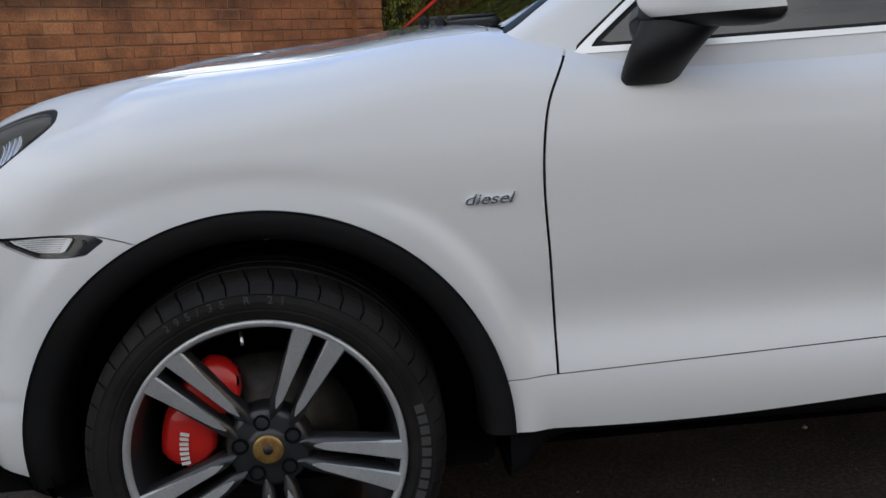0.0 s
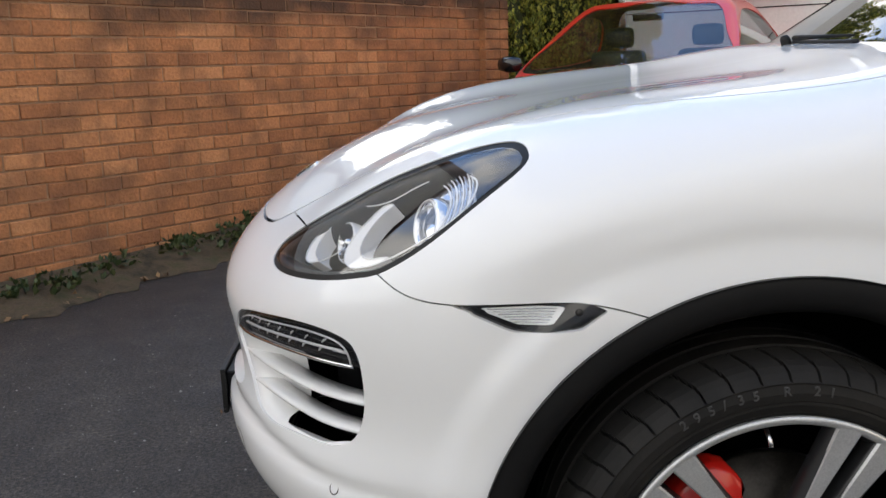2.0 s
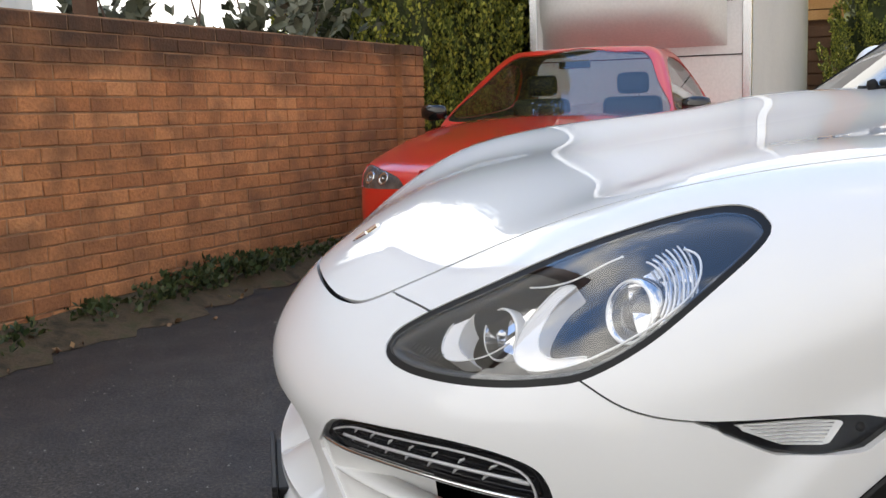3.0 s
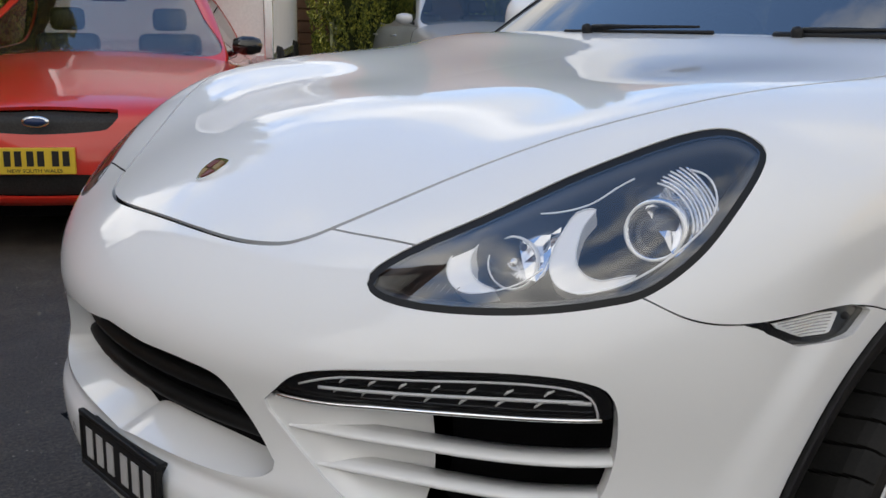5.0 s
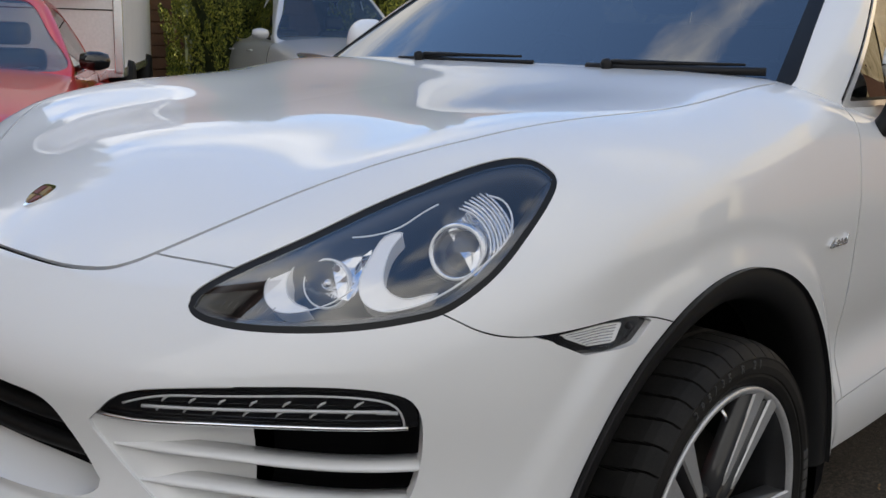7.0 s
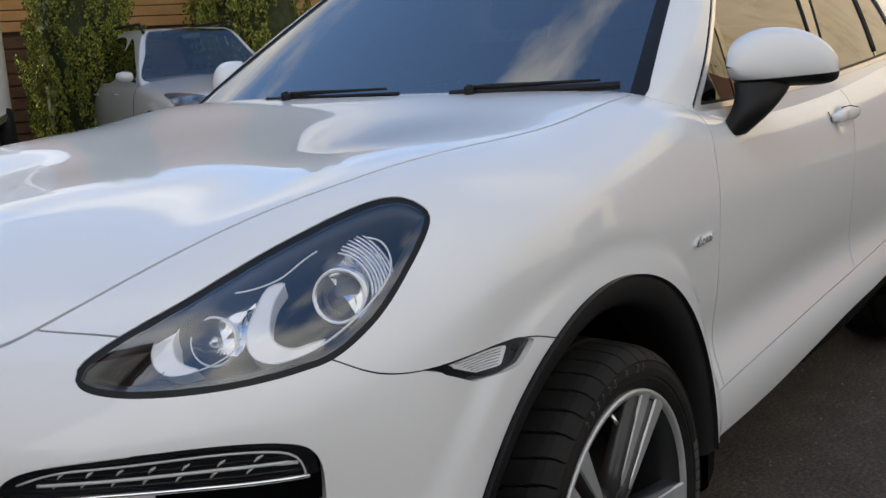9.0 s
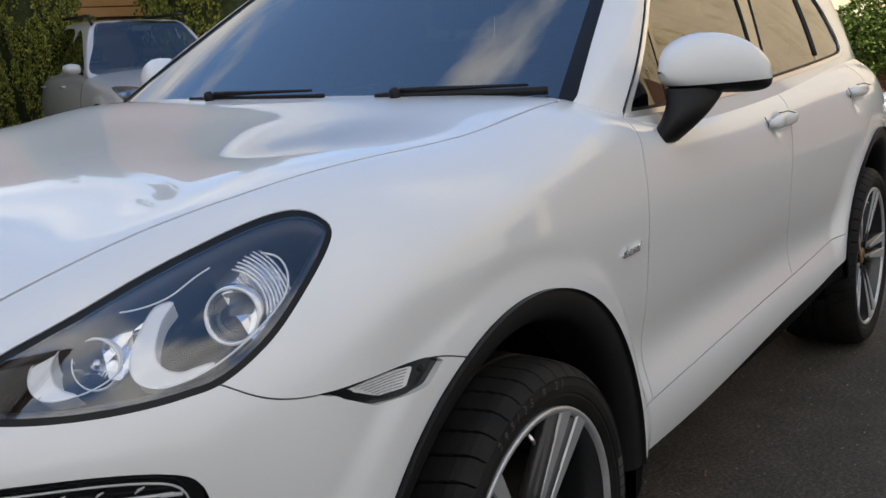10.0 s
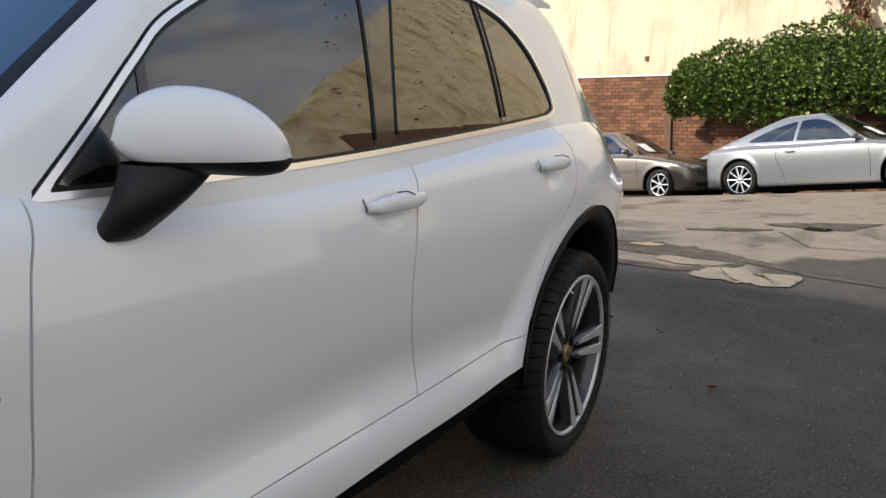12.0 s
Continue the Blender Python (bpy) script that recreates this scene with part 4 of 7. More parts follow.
facets("bulb_reflector", [((-0.098, 0.905), (-0.112, 0.962)), ((-0.086, 0.905), (-0.092, 0.966)), ((-0.074, 0.910), (-0.076, 0.968)), ((-0.066, 0.925), (-0.062, 0.970)), ((-0.058, 0.940), (-0.048, 0.972))], 0.040, 0.005, 4, "chrome facets beside the bulb")
facets("projector_reflector", [((0.110, 0.930), (0.058, 1.012)), ((0.122, 0.938), (0.086, 1.026)), ((0.134, 0.948), (0.110, 1.030)), ((0.146, 0.960), (0.132, 1.031)), ((0.157, 0.975), (0.150, 1.024)), ((0.163, 0.990), (0.162, 1.008))], 0.034, 0.004, 8, "chrome facets beside the projector")
for ob in [lamp, *lamp.children]:
    twin = mirrored(ob)
    twin.parent = car if ob is lamp else head[0]
    head.append(twin)

# side marker: smoked housing, clear lens
mark = panel("side_marker", body["marker"], body_form, GLOSS_BLACK, car, "slim side indicator with clear lens and dark frame", 0.012, 0.012)
inner_loop = smooth_loop([(-0.462, 0.8325), (-0.44, 0.8345), (-0.39, 0.836), (-0.345, 0.8355), (-0.334, 0.834), (-0.338, 0.828), (-0.353, 0.810), (-0.360, 0.8085), (-0.38, 0.808), (-0.398, 0.808), (-0.408, 0.8095), (-0.44, 0.8225)], 6)
q = skin_piece(MARK_SKIN, side, inner_loop)
panel("marker_reflector", q, body_form, MARKER_GREY, mark, "ribbed clear reflector", 0.004, 0.005)
turned_part("marker_bulb", [(0.0, 0.002), (0.004, 0.001), (0.006, -0.004)], TRIM, mark, (-0.312, -0.915, 0.824), (-0.2, -1, 0), 16, "dark bulb socket")
for k in range(6):  # ribs along the reflector
    h = 0.812 + 0.0042 * k
    rib = np.stack([np.linspace(-0.410 - 0.008 * k, -0.360 + 0.003 * k, 12), np.full(12, 0.0), np.full(12, h)], 1)
    rib = surface(body_form, rib, np.tile([[0.0, -1, 0]], (12, 1)))
    mesh_object("reflector_rib", *sweep([tuple(p) for p in rib - 0.004 * normals(body_form, rib)], 0.0009, 5), SATIN_CHROME, mark, "fine chrome rib")
panel("marker_glass", body["marker"], body_form, MARKER_GLASS, mark, "clear marker glass", 0.0, 0.001)

# ---- front intakes ----
def front_side(piece):
    v, t = piece
    keep = (v[t][:, :, 0] < -0.2).all(1)
    return tidy(v, t[keep])


FRONT = front_side(body["skin"])
DRL_SKIN = refined(FRONT, lambda v: (v[:, 2] > 0.67) & (v[:, 2] < 0.80) & (v[:, 1] < -0.37), 2)
DRL = smooth_loop([(-0.388, 0.698), (-0.405, 0.714), (-0.460, 0.742), (-0.575, 0.762), (-0.706, 0.775), (-0.774, 0.768), (-0.796, 0.750), (-0.799, 0.728), (-0.793, 0.715), (-0.73, 0.716), (-0.655, 0.713), (-0.544, 0.705), (-0.44, 0.694)], 8)
SLATS = (Spline((0.412, 0.652), (0.5, 0.654), (0.6, 0.655), (0.7, 0.653), (0.802, 0.655)), Spline((0.455, 0.603), (0.55, 0.605), (0.65, 0.602), (0.72, 0.600), (0.795, 0.602)))
scoop = refined(skin_piece(FRONT, face, INTAKE, 0.006), lambda v: v[:, 1] < 9.0, 1)
scoop = split(*scoop, loop_distance(face(scoop[0]), DRL), 0.002)[1]
a = -scoop[0][:, 1]
d = np.clip(-loop_distance(face(scoop[0]), INTAKE), 0, 1)
deep = (0.006 + 0.055 * ease(d, 0.0, 0.05) * ease(a, 0.38, 0.64))[:, None]
white_v = scoop[0] - deep * normals(body_form, scoop[0])
zz = scoop[0][:, 2]
# three dark openings between the slats, each with a rounded lower corner
floors = [SLATS[0](a) + 0.014, SLATS[1](a) + 0.014, 0.566 + 0.02 * ease(a, 0.70, 0.80)]
floor_z = floors[2]
u = np.clip((floor_z + 0.022 - zz) / 0.022, 0, 1)
hole = 0.600 + 0.024 * (1 - np.sqrt(1 - u * u)) - a
hole = np.maximum(hole, floors[2] - zz)
white, black = split(white_v, scoop[1], hole, 0.0)[1], split(white_v, scoop[1], hole, 0.0)[0]
for m in (1, -1):
    mesh_object("intake_scoop", white[0] * (1, m, 1), white[1] if m > 0 else white[1][:, ::-1], WHITE, car, "white recessed intake scoop")
    mesh_object("intake_opening", (black[0] + (0.05, 0.02, 0)) * (1, m, 1), black[1], BLACK_GAP, car, "dark air intake opening")


def slat(line, deep, thick):
    """A blade across the intake: its nose on the skin, running back and slightly up."""
    v, f, prof = [], [], [(0.0, 0.0), (0.002, 0.004), (0.008, 0.007), (deep, 0.010), (deep, -0.004), (0.008, -0.004), (0.002, -0.003)]
    for aa in np.linspace(line.x[0], line.x[-1], 40):
        z = float(line(aa))
        p = surface(body_form, np.array([[0.3, -aa * 0.6, z]]), np.array([[-(0.3 + 1.0), -aa * 0.6 * 0.9, 0.0]]) / np.hypot(1.3, aa * 0.54))
        # the point of the skin at this height and half width
        x = np.linspace(-0.99, -0.4, 600)
        i = int(np.argmax(body_form(x, np.full(600, aa), np.full(600, z)) < 0))
        n = normals(body_form, np.array([[x[i], -aa, z]]))[0]
        fade = min(1, (aa - line.x[0]) / 0.05 + 0.08)
        way = Vector((-n[0], -n[1], 0)).normalized()
        for s, up in prof:
            v.append((x[i] + way.x * (s * fade + 0.003), -aa + way.y * (s * fade + 0.003), z + up * thick / 0.016 * (0.25 + 0.75 * fade)))
    k = len(prof)
    for i in range(39):
        f += [(i * k + j, i * k + (j + 1) % k, (i + 1) * k + (j + 1) % k, (i + 1) * k + j) for j in range(k)]
    f += [tuple(range(k)), tuple(range(39 * k, 40 * k))[::-1]]
    return v, f


for line in SLATS:
    v, f = slat(line, 0.036, 0.016)
    mesh_object("intake_slat", v, f, WHITE, car, "white intake slat")
    mesh_object("intake_slat", flipped(v), [q[::-1] for q in f], WHITE, car, "white intake slat")

# daytime lamp in the top of the intake

def strip(project, source, points, width):
    p = np.array(points)
    return skin_piece(source, project, np.concatenate([p + (0, width / 2), p[::-1] - (0, width / 2)]))


drl = panel("daytime_lamp", skin_piece(DRL_SKIN, face, DRL), body_form, GLOSS_BLACK, car, "slim LED daytime lamp with smoked lens and chrome strips", 0.02, 0.014)


def face_points(line, sink):
    """Points of the front at (y, z), moved inwards."""
    q = np.array(line, float)
    p = surface(body_form, np.stack([0 * q[:, 0] - 0.3, q[:, 0], q[:, 1]], 1), np.tile([[-1.0, 0, 0]], (len(q), 1)))
    return [tuple(r) for r in p - sink * normals(body_form, p)]


for line, w, sink in (([(-0.40, 0.698), (-0.46, 0.6985), (-0.544, 0.7065), (-0.60, 0.711), (-0.655, 0.7145), (-0.73, 0.7175), (-0.790, 0.719)], 0.0034, 0.004), ([(-0.47, 0.722), (-0.56, 0.7300), (-0.64, 0.737), (-0.72, 0.742), (-0.775, 0.743)], 0.0026, 0.006),
                      ([(-0.44, 0.722), (-0.49, 0.740), (-0.56, 0.7505), (-0.64, 0.759), (-0.70, 0.764), (-0.755, 0.762), (-0.778, 0.753), (-0.786, 0.735), (-0.787, 0.721)], 0.0018, 0.005)):
    mesh_object("lamp_strip", *sweep(face_points(curve_through(line), sink), w, 7), CHROME if w > 0.003 else REFLECTOR_PALE, drl, "bright lamp strip")
for i in range(7):
    for row in (0, 1):
        yc = -0.49 - 0.040 * i - 0.010 * row
        zc = 0.717 + 0.094 * (-yc - 0.49) * 0.65 + 0.016 * row
        mesh_object("led_reflector", *sweep(face_points([(yc, zc), (yc - 0.004, zc + 0.005), (yc - 0.010, zc + 0.009)], 0.008), [0.0012, 0.0022, 0.0012], 6), REFLECTOR_PALE, drl)
mesh_object("led_reflector", *sweep(face_points([(-0.762, 0.742), (-0.782, 0.741)], 0.006), 0.003, 8), REFLECTOR_PALE, drl)
panel("lamp_glass", skin_piece(DRL_SKIN, face, DRL), body_form, SMOKED, drl, "smoked lamp glass", 0.0, 0.002)
tw = mirrored(drl)
tw.parent = car
for ob in list(drl.children):
    mirrored(ob).parent = tw

BAR_BLACK = material("grille_black", (0.004, 0.004, 0.0045), 0.6, Specular_IOR_Level=0.2)
# middle grille, set back
grille = both(skin_piece(FRONT, face, GRILLE, 0.02))
gn = normals(body_form, grille[0])
g = mesh_object("front_grille", grille[0] - 0.075 * gn, grille[1], BLACK_GAP, car, "black centre grille with soft horizontal bars")
for z in (0.655, 0.61):
    path = []
    for yy in np.linspace(-0.345, 0.345, 30):
        x = np.linspace(-0.99, -0.5, 400)
        i = int(np.argmax(body_form(x, np.full(400, yy), np.full(400, z)) < 0))
        path.append((x[i] + 0.055, yy, z))
    mesh_object("grille_bar", *sweep(path, 0.018, 10, False, 0.8), BAR_BLACK, g, "black grille bar")
rim_v, rim_t = both(split(*FRONT, loop_distance(face(FRONT[0]), GRILLE), 0.0)[0])
e = rims(rim_t)
e = e[~(np.abs(rim_v[e][:, :, 1]) < 1e-6).all(1)]
rn = normals(body_form, rim_v)
wv = np.concatenate([rim_v - 0.001 * rn, rim_v * (1, 0.98, 1) - 0.075 * rn + np.where(rim_v[:, 2:] < 0.58, (0, 0, 0.02), (0, 0, 0.006))])
nv = len(rim_v)
mesh_object("grille_surround", wv, np.stack([e[:, 0], e[:, 1], e[:, 1] + nv, e[:, 0] + nv], 1), WHITE, car, "white grille surround sloping inwards")


# ---- mirror, handles, badge, wipers, plate, interior ----
def mirror_head(m):
    centre, along, ahead = Vector((0.915, -0.957, 1.215)), Vector((0.69, -0.72, 0)), Vector((-0.72, -0.69, 0))
    n, k = 36, 40
    white, black = ([], []), ([], [])
    pts = []
    for i in range(n + 1):
        s = -1 + 2 * i / n
        top = 0.088 * math.sqrt(max(0, 1 - (((s + 0.25) / 1.25) ** 2 if s > -0.25 else ((s + 0.25) / 0.75) ** 2))) + 0.002
        low = 0.052 * max(0, 1 - abs(s) ** 2.6) ** 0.6 + 0.002
        front = 0.075 * max(0, 1 - abs(s + 0.05) ** 2.4) ** 0.5 + 0.002
        for j in range(k):
            q = math.pi * 2 * j / k
            c, w = math.cos(q), math.sin(q)
            z = (top if w > 0 else low) * math.copysign(abs(w) ** 0.85, w)
            d = front * math.copysign(abs(c) ** 0.8, c) if c > 0 else -0.055 * math.copysign(abs(c) ** 0.45, -c) * max(0, 1 - abs(s) ** 6)
            p = centre + along * (s * 0.148) + ahead * d + Vector((0, 0, z - 0.028 * s * (s > 0) * s))
            pts.append(tuple(p))
    v = np.array(pts)
    f = np.array([(i * k + j, i * k + (j + 1) % k, (i + 1) * k + (j + 1) % k, (i + 1) * k + j) for i in range(n) for j in range(k)])
    t = np.concatenate([f[:, [0, 1, 2]], f[:, [0, 2, 3]]])
    along_v = (v - np.array(centre)) @ np.array(along)
    d = v[:, 2] - (1.187 + 0.03 * along_v)
    low, high = split(v, t, d)
    return low, high


low, high = mirror_head(1)
for m in (1, -1):
    shell = mesh_object("wing_mirror", high[0] * (1, m, 1), high[1] if m > 0 else high[1][:, ::-1], WHITE, car, "white wing mirror with black base")
    mesh_object("mirror_base", low[0] * (1, m, 1) * 1.0, low[1] if m > 0 else low[1][:, ::-1], TRIM, shell, "black plastic mirror underside")
    v, f, k = [], [], 24
    for t in np.linspace(0, 1, 14):
        c = Vector((0.872, -0.925, 1.178)).lerp(Vector((0.815, -0.86, 1.055)), t) + Vector((-0.012, -0.02, 0)) * math.sin(t * math.pi)
        rx, ry = 0.085 - 0.02 * t ** 0.7, 0.045 - 0.004 * t
        for j in range(k):
            q = 2 * math.pi * j / k
            v.append((c.x + rx * math.cos(q) * 0.9 + 0.3 * ry * math.sin(q), m * (c.y - rx * math.cos(q) * 0.45 * (1 - t) + ry * math.sin(q)), c.z))
    f = [(i * k + j, i * k + (j + 1) % k, (i + 1) * k + (j + 1) % k, (i + 1) * k + j) for i in range(13) for j in range(k)]
    f.append(tuple(range(13 * k, 14 * k)))
    mesh_object("mirror_arm", v, f, TRIM, shell, "black plastic mirror arm")


def door_handle(x0, x1, z, parent):
    """A bow-shaped grip standing off the door, with a separate rear cap."""
    v, f, k, n = [], [], 12, 22
    for i in range(n):
        t = i / (n - 1)
        x = x0 + (x1 - x0) * t
        y = float(surface(body_form, np.array([[x, 0, z]]), np.array([[0.0, -1, 0]]))[0, 1])
        off = 0.034 * math.sin(math.pi * min(1, max(0, t * 0.9 + 0.05))) ** 0.5
        h, d = 0.021 * (0.75 + 0.25 * math.sin(math.pi * t)), 0.011 + 0.004 * t
        if t < 0.1 or t > 0.94:
            h *= 0.75
        for j in range(k):
            q = 2 * math.pi * j / k
            v.append((x, y - off + d * math.cos(q) + 0.006, z + 0.004 * t + h * math.copysign(abs(math.sin(q)) ** 0.7, math.sin(q))))
    f = [(i * k + j, i * k + (j + 1) % k, (i + 1) * k + (j + 1) % k, (i + 1) * k + j) for i in range(n - 1) for j in range(k)]
    f += [tuple(range(k))[::-1], tuple(range((n - 1) * k, n * k))]
    grip = mesh_object("door_handle", v, f, WHITE, parent, "white body-coloured door handle")
    xm = x0 + 0.62 * (x1 - x0)
    y = float(surface(body_form, np.array([[xm, 0, z]]), np.array([[0.0, -1, 0]]))[0, 1])
    mesh_object("handle_joint", *sweep([(xm, y - 0.05, z + 0.020), (xm, y - 0.0275, z + 0.0262), (xm, y + 0.0, z + 0.02)], 0.0016, 6), BLACK_GAP, grip)
    mesh_object("handle_gasket", *sweep([(x0 - 0.003, y + 0.0, z + 0.018), (x0 - 0.006, y - 0.012, z), (x0 + 0.008, y - 0.008, z - 0.02)], 0.0016, 6), BLACK_GAP, grip)


door_handle(1.51, 1.75, 1.034, door_left)
door_handle(2.44, 2.66, 1.066, door_left_rear)


y = float(surface(body_form, np.array([[0.49, 0, 0.858]]), np.array([[0.0, -1, 0]]))[0, 1])
letters("model_badge", "diesel", 0.030, CHROME, Matrix.Translation((0.428, y - 0.003, 0.846)) @ pose(0, 0, 0, 90, 0, 0.6), car, "chrome lettering that reads diesel", 0.003, 0.3, 1.42)

# bonnet crest
CREST_RED = material("dark_red_enamel", (0.17, 0.035, 0.02), 0.3)
crest_loop = smooth_loop([(-0.766, -0.022), (-0.762, 0.0), (-0.766, 0.022), (-0.79, 0.023), (-0.806, 0.012), (-0.815, 0.0), (-0.806, -0.012), (-0.79, -0.023)], 5)
HOOD_SKIN = refined(split(*body["hood"], body["hood"][0][:, 0], -0.6)[0], lambda v: (v[:, 1] > -0.08), 2)
nose_skin = both(HOOD_SKIN)
LEFT = HOOD_SKIN, (HOOD_SKIN[0] * (1, -1, 1), HOOD_SKIN[1][:, ::-1])
crest = panel("bonnet_crest", skin_piece(nose_skin, plan, crest_loop), body_form, CHROME, car, "small shield-shaped enamel crest", 0.004, -0.004)
for loop, mat in (([(-0.770, -0.018), (-0.767, -0.002), (-0.787, -0.002), (-0.787, -0.018)], CAP_GOLD), ([(-0.767, 0.002), (-0.770, 0.018), (-0.787, 0.018), (-0.787, 0.002)], CREST_RED), ([(-0.790, -0.018), (-0.790, -0.002), (-0.809, -0.002), (-0.803, -0.011)], CREST_RED), ([(-0.790, 0.002), (-0.790, 0.018), (-0.803, 0.011), (-0.809, 0.002)], CAP_GOLD)):
    panel("crest_field", skin_piece(LEFT[loop[0][1] > 0], plan, np.array(loop)), body_form, mat, crest, "", 0.001, -0.0055)

# parking sensors and tow cover: fine rings in the bumper
def disc_on_bumper(name, y, z, r, label):
    x = np.linspace(-1.05, -0.4, 900)
    i = int(np.argmax(body_form(x, np.full(900, y), np.full(900, z)) < 0))
    n = normals(body_form, np.array([[x[i], y, z]]))[0]
    t = turned_part(name, [(r, 0.0005), (r + 0.0012, 0.0012), (r + 0.0024, 0.0005)], CAP_DARK, car, (x[i], y, z), n, 32, label)
    return t


for yy in (-1, 1):
    disc_on_bumper("parking_sensor", yy * 0.216, 0.468, 0.009, "small round parking sensor")
    disc_on_bumper("parking_sensor", yy * 0.75, 0.492, 0.009, "small round parking sensor")
disc_on_bumper("tow_cover", -0.40, 0.456, 0.026, "round tow-eye cover")

# front plate: dark with pale characters as bars
PLATE_PALE = material("plate_grey_bars", (0.42, 0.42, 0.42), 0.5)
plate = part("number_plate", boxes(((-1.010, -0.155, 0.425), (-1.003, 0.145, 0.515), 0.002)), material("plate_black", (0.012, 0.012, 0.013), 0.6, Specular_IOR_Level=0.15), car, "black number plate with pale bars")
for i in range(6):
    yy = -0.135 + i * 0.044 + (0.012 if i > 2 else 0)
    part("plate_character", boxes(((-1.0118, yy, 0.441), (-1.0102, yy + 0.026, 0.495))), PLATE_PALE, plate)
frame_box = lambda lo, hi: part("plate_frame", boxes((lo, hi, 0.002)), TRIM, plate)
frame_box((-1.013, -0.161, 0.511), (-1.002, 0.151, 0.521))
frame_box((-1.013, -0.161, 0.419), (-1.002, 0.151, 0.428))
frame_box((-1.013, -0.161, 0.428), (-1.002, -0.153, 0.511))
frame_box((-1.013, 0.143, 0.428), (-1.002, 0.151, 0.511))
part("plate_holder", boxes(((-1.004, -0.14, 0.43), (-0.94, 0.13, 0.51), 0.004)), TRIM, plate)

plate.location = (0.013, -0.025, 0.018)
# cowl and wipers
v, f = [], []
ys = np.linspace(-0.74, 0.74, 40)
for yy in ys:
    back = 0.40 + 1.72 * (1.178 - 1.15) + 0.12 * yy * yy + 0.10 * yy**4
    v += [(0.44, yy, 1.158 - 0.03 * yy * yy), (0.47, yy, 1.160 - 0.03 * yy * yy), (back + 0.02, yy, 1.172 - 0.02 * yy * yy)]
f = [(i * 3 + j, i * 3 + j + 1, i * 3 + j + 4, i * 3 + j + 3) for i in range(39) for j in range(2)]
mesh_object("cowl", v, f, TRIM, car, "black plastic cowl below the windscreen")


def on_screen(y, z, off=0.012):
    return (0.40 + 1.72 * (z - 1.15) + 0.12 * y * y + 0.10 * y**4 - off, y, z + 0.004)


for y0, y1, ypiv, thick in ((-0.28, -0.70, -0.346, 0.0085), (0.36, -0.12, 0.257, 0.005)):
    bar = [on_screen(y, 1.186 + 0.008 * abs(y - y0)) for y in np.linspace(y0, y1, 16)]
    wiper = mesh_object("wiper", *sweep(bar, thick, 8, False, 1.1), TRIM, car, "black windscreen wiper")
    mesh_object("wiper_arm", *sweep([on_screen(ypiv, 1.198, 0.03), on_screen(ypiv - 0.06, 1.200, 0.035), on_screen((y0 + y1) / 2, 1.201, 0.028), on_screen(y1 + 0.05, 1.203, 0.02)], [0.008, 0.007, 0.005, 0.003], 8), TRIM, wiper, "black wiper arm")
    turned_part("wiper_pivot", [(0.0, 0.020), (0.009, 0.018), (0.013, 0.010), (0.014, -0.02)], TRIM, wiper, on_screen(ypiv, 1.188, 0.035), (-0.35, 0, 1), 20)

TAIL_RED = material("tail_lamp_red", (0.25, 0.01, 0.01), 0.15, Coat_Weight=1.0)
# interior
SEAT = varied("black_leather", [(0.012, 0.012, 0.012), (0.02, 0.02, 0.019)], 8, 0.5, 0.2, 200, 0.001)
bm = boxes(((0.72, -0.72, 0.95), (1.15, 0.72, 1.13), 0.05))
part("dashboard", bm, SEAT, car, "dark dashboard", True)
v, f = lathe([(0.175 + 0.014 * math.cos(q), 0.014 * math.sin(q)) for q in np.linspace(0, 2 * math.pi, 10, endpoint=False)], 40, "x", True)
mw = Matrix.Translation((1.16, 0.38, 1.10)) @ pose(0, 0, 0, 0, 24, 0)
wheel_rim = mesh_object("steering_wheel", [tuple(mw @ Vector(p)) for p in v], f, SEAT, car, "dark steering wheel")
bm = boxes(((-0.02, -0.16, -0.02), (0.01, 0.16, 0.02), 0.008), ((-0.03, -0.06, -0.06), (0.01, 0.06, 0.06), 0.02))
bm.transform(mw)
part("steering_spokes", bm, SEAT, wheel_rim)
for yy in (-0.38, 0.38):
    for x in (1.75, 2.65):
        seat = part("seat", boxes(((x - 0.5, yy - 0.25, 0.6), (x + 0.05, yy + 0.25, 0.78), 0.05)), SEAT, car, "dark leather seat", True)
        part("seat_back", boxes(((-0.06, -0.25, -0.05), (0.07, 0.25, 0.62), 0.05, Matrix.Translation((x, yy, 0.72)) @ pose(0, 0, 0, 0, 14, 0))), SEAT, seat, "", True)
        part("headrest", boxes(((-0.05, -0.13, 0.66), (0.05, 0.13, 0.84), 0.04, Matrix.Translation((x, yy, 0.72)) @ pose(0, 0, 0, 0, 14, 0))), SEAT, seat, "", True)
part("cabin_floor", boxes(((0.7, -0.75, 0.55), (3.3, 0.75, 0.6), 0.02)), SEAT, car)
part("rear_view_mirror", boxes(((1.06, -0.12, 1.46), (1.09, 0.12, 1.53), 0.012)), GLOSS_BLACK, car, "dark rear-view mirror")
for flip in (False, True):
    panel("rear_lamp", skin_piece(split(*body["quarter"], body["quarter"][0][:, 0], 3.4)[1], side, smooth_loop([(3.60, 1.06), (3.72, 1.0), (3.95, 0.985), (3.98, 1.10), (3.75, 1.125)], 6)), body_form, TAIL_RED, car, "dark red rear lamp", 0.0, -0.003, mirror=flip)
v, f = [], []
for yy in np.linspace(-0.6, 0.6, 20):
    drop = 0.05 * yy * yy
    v += [(2.95, yy, 1.645 - drop), (3.28, yy, 1.60 - drop), (3.30, yy, 1.585 - drop), (2.95, yy, 1.57 - drop)]
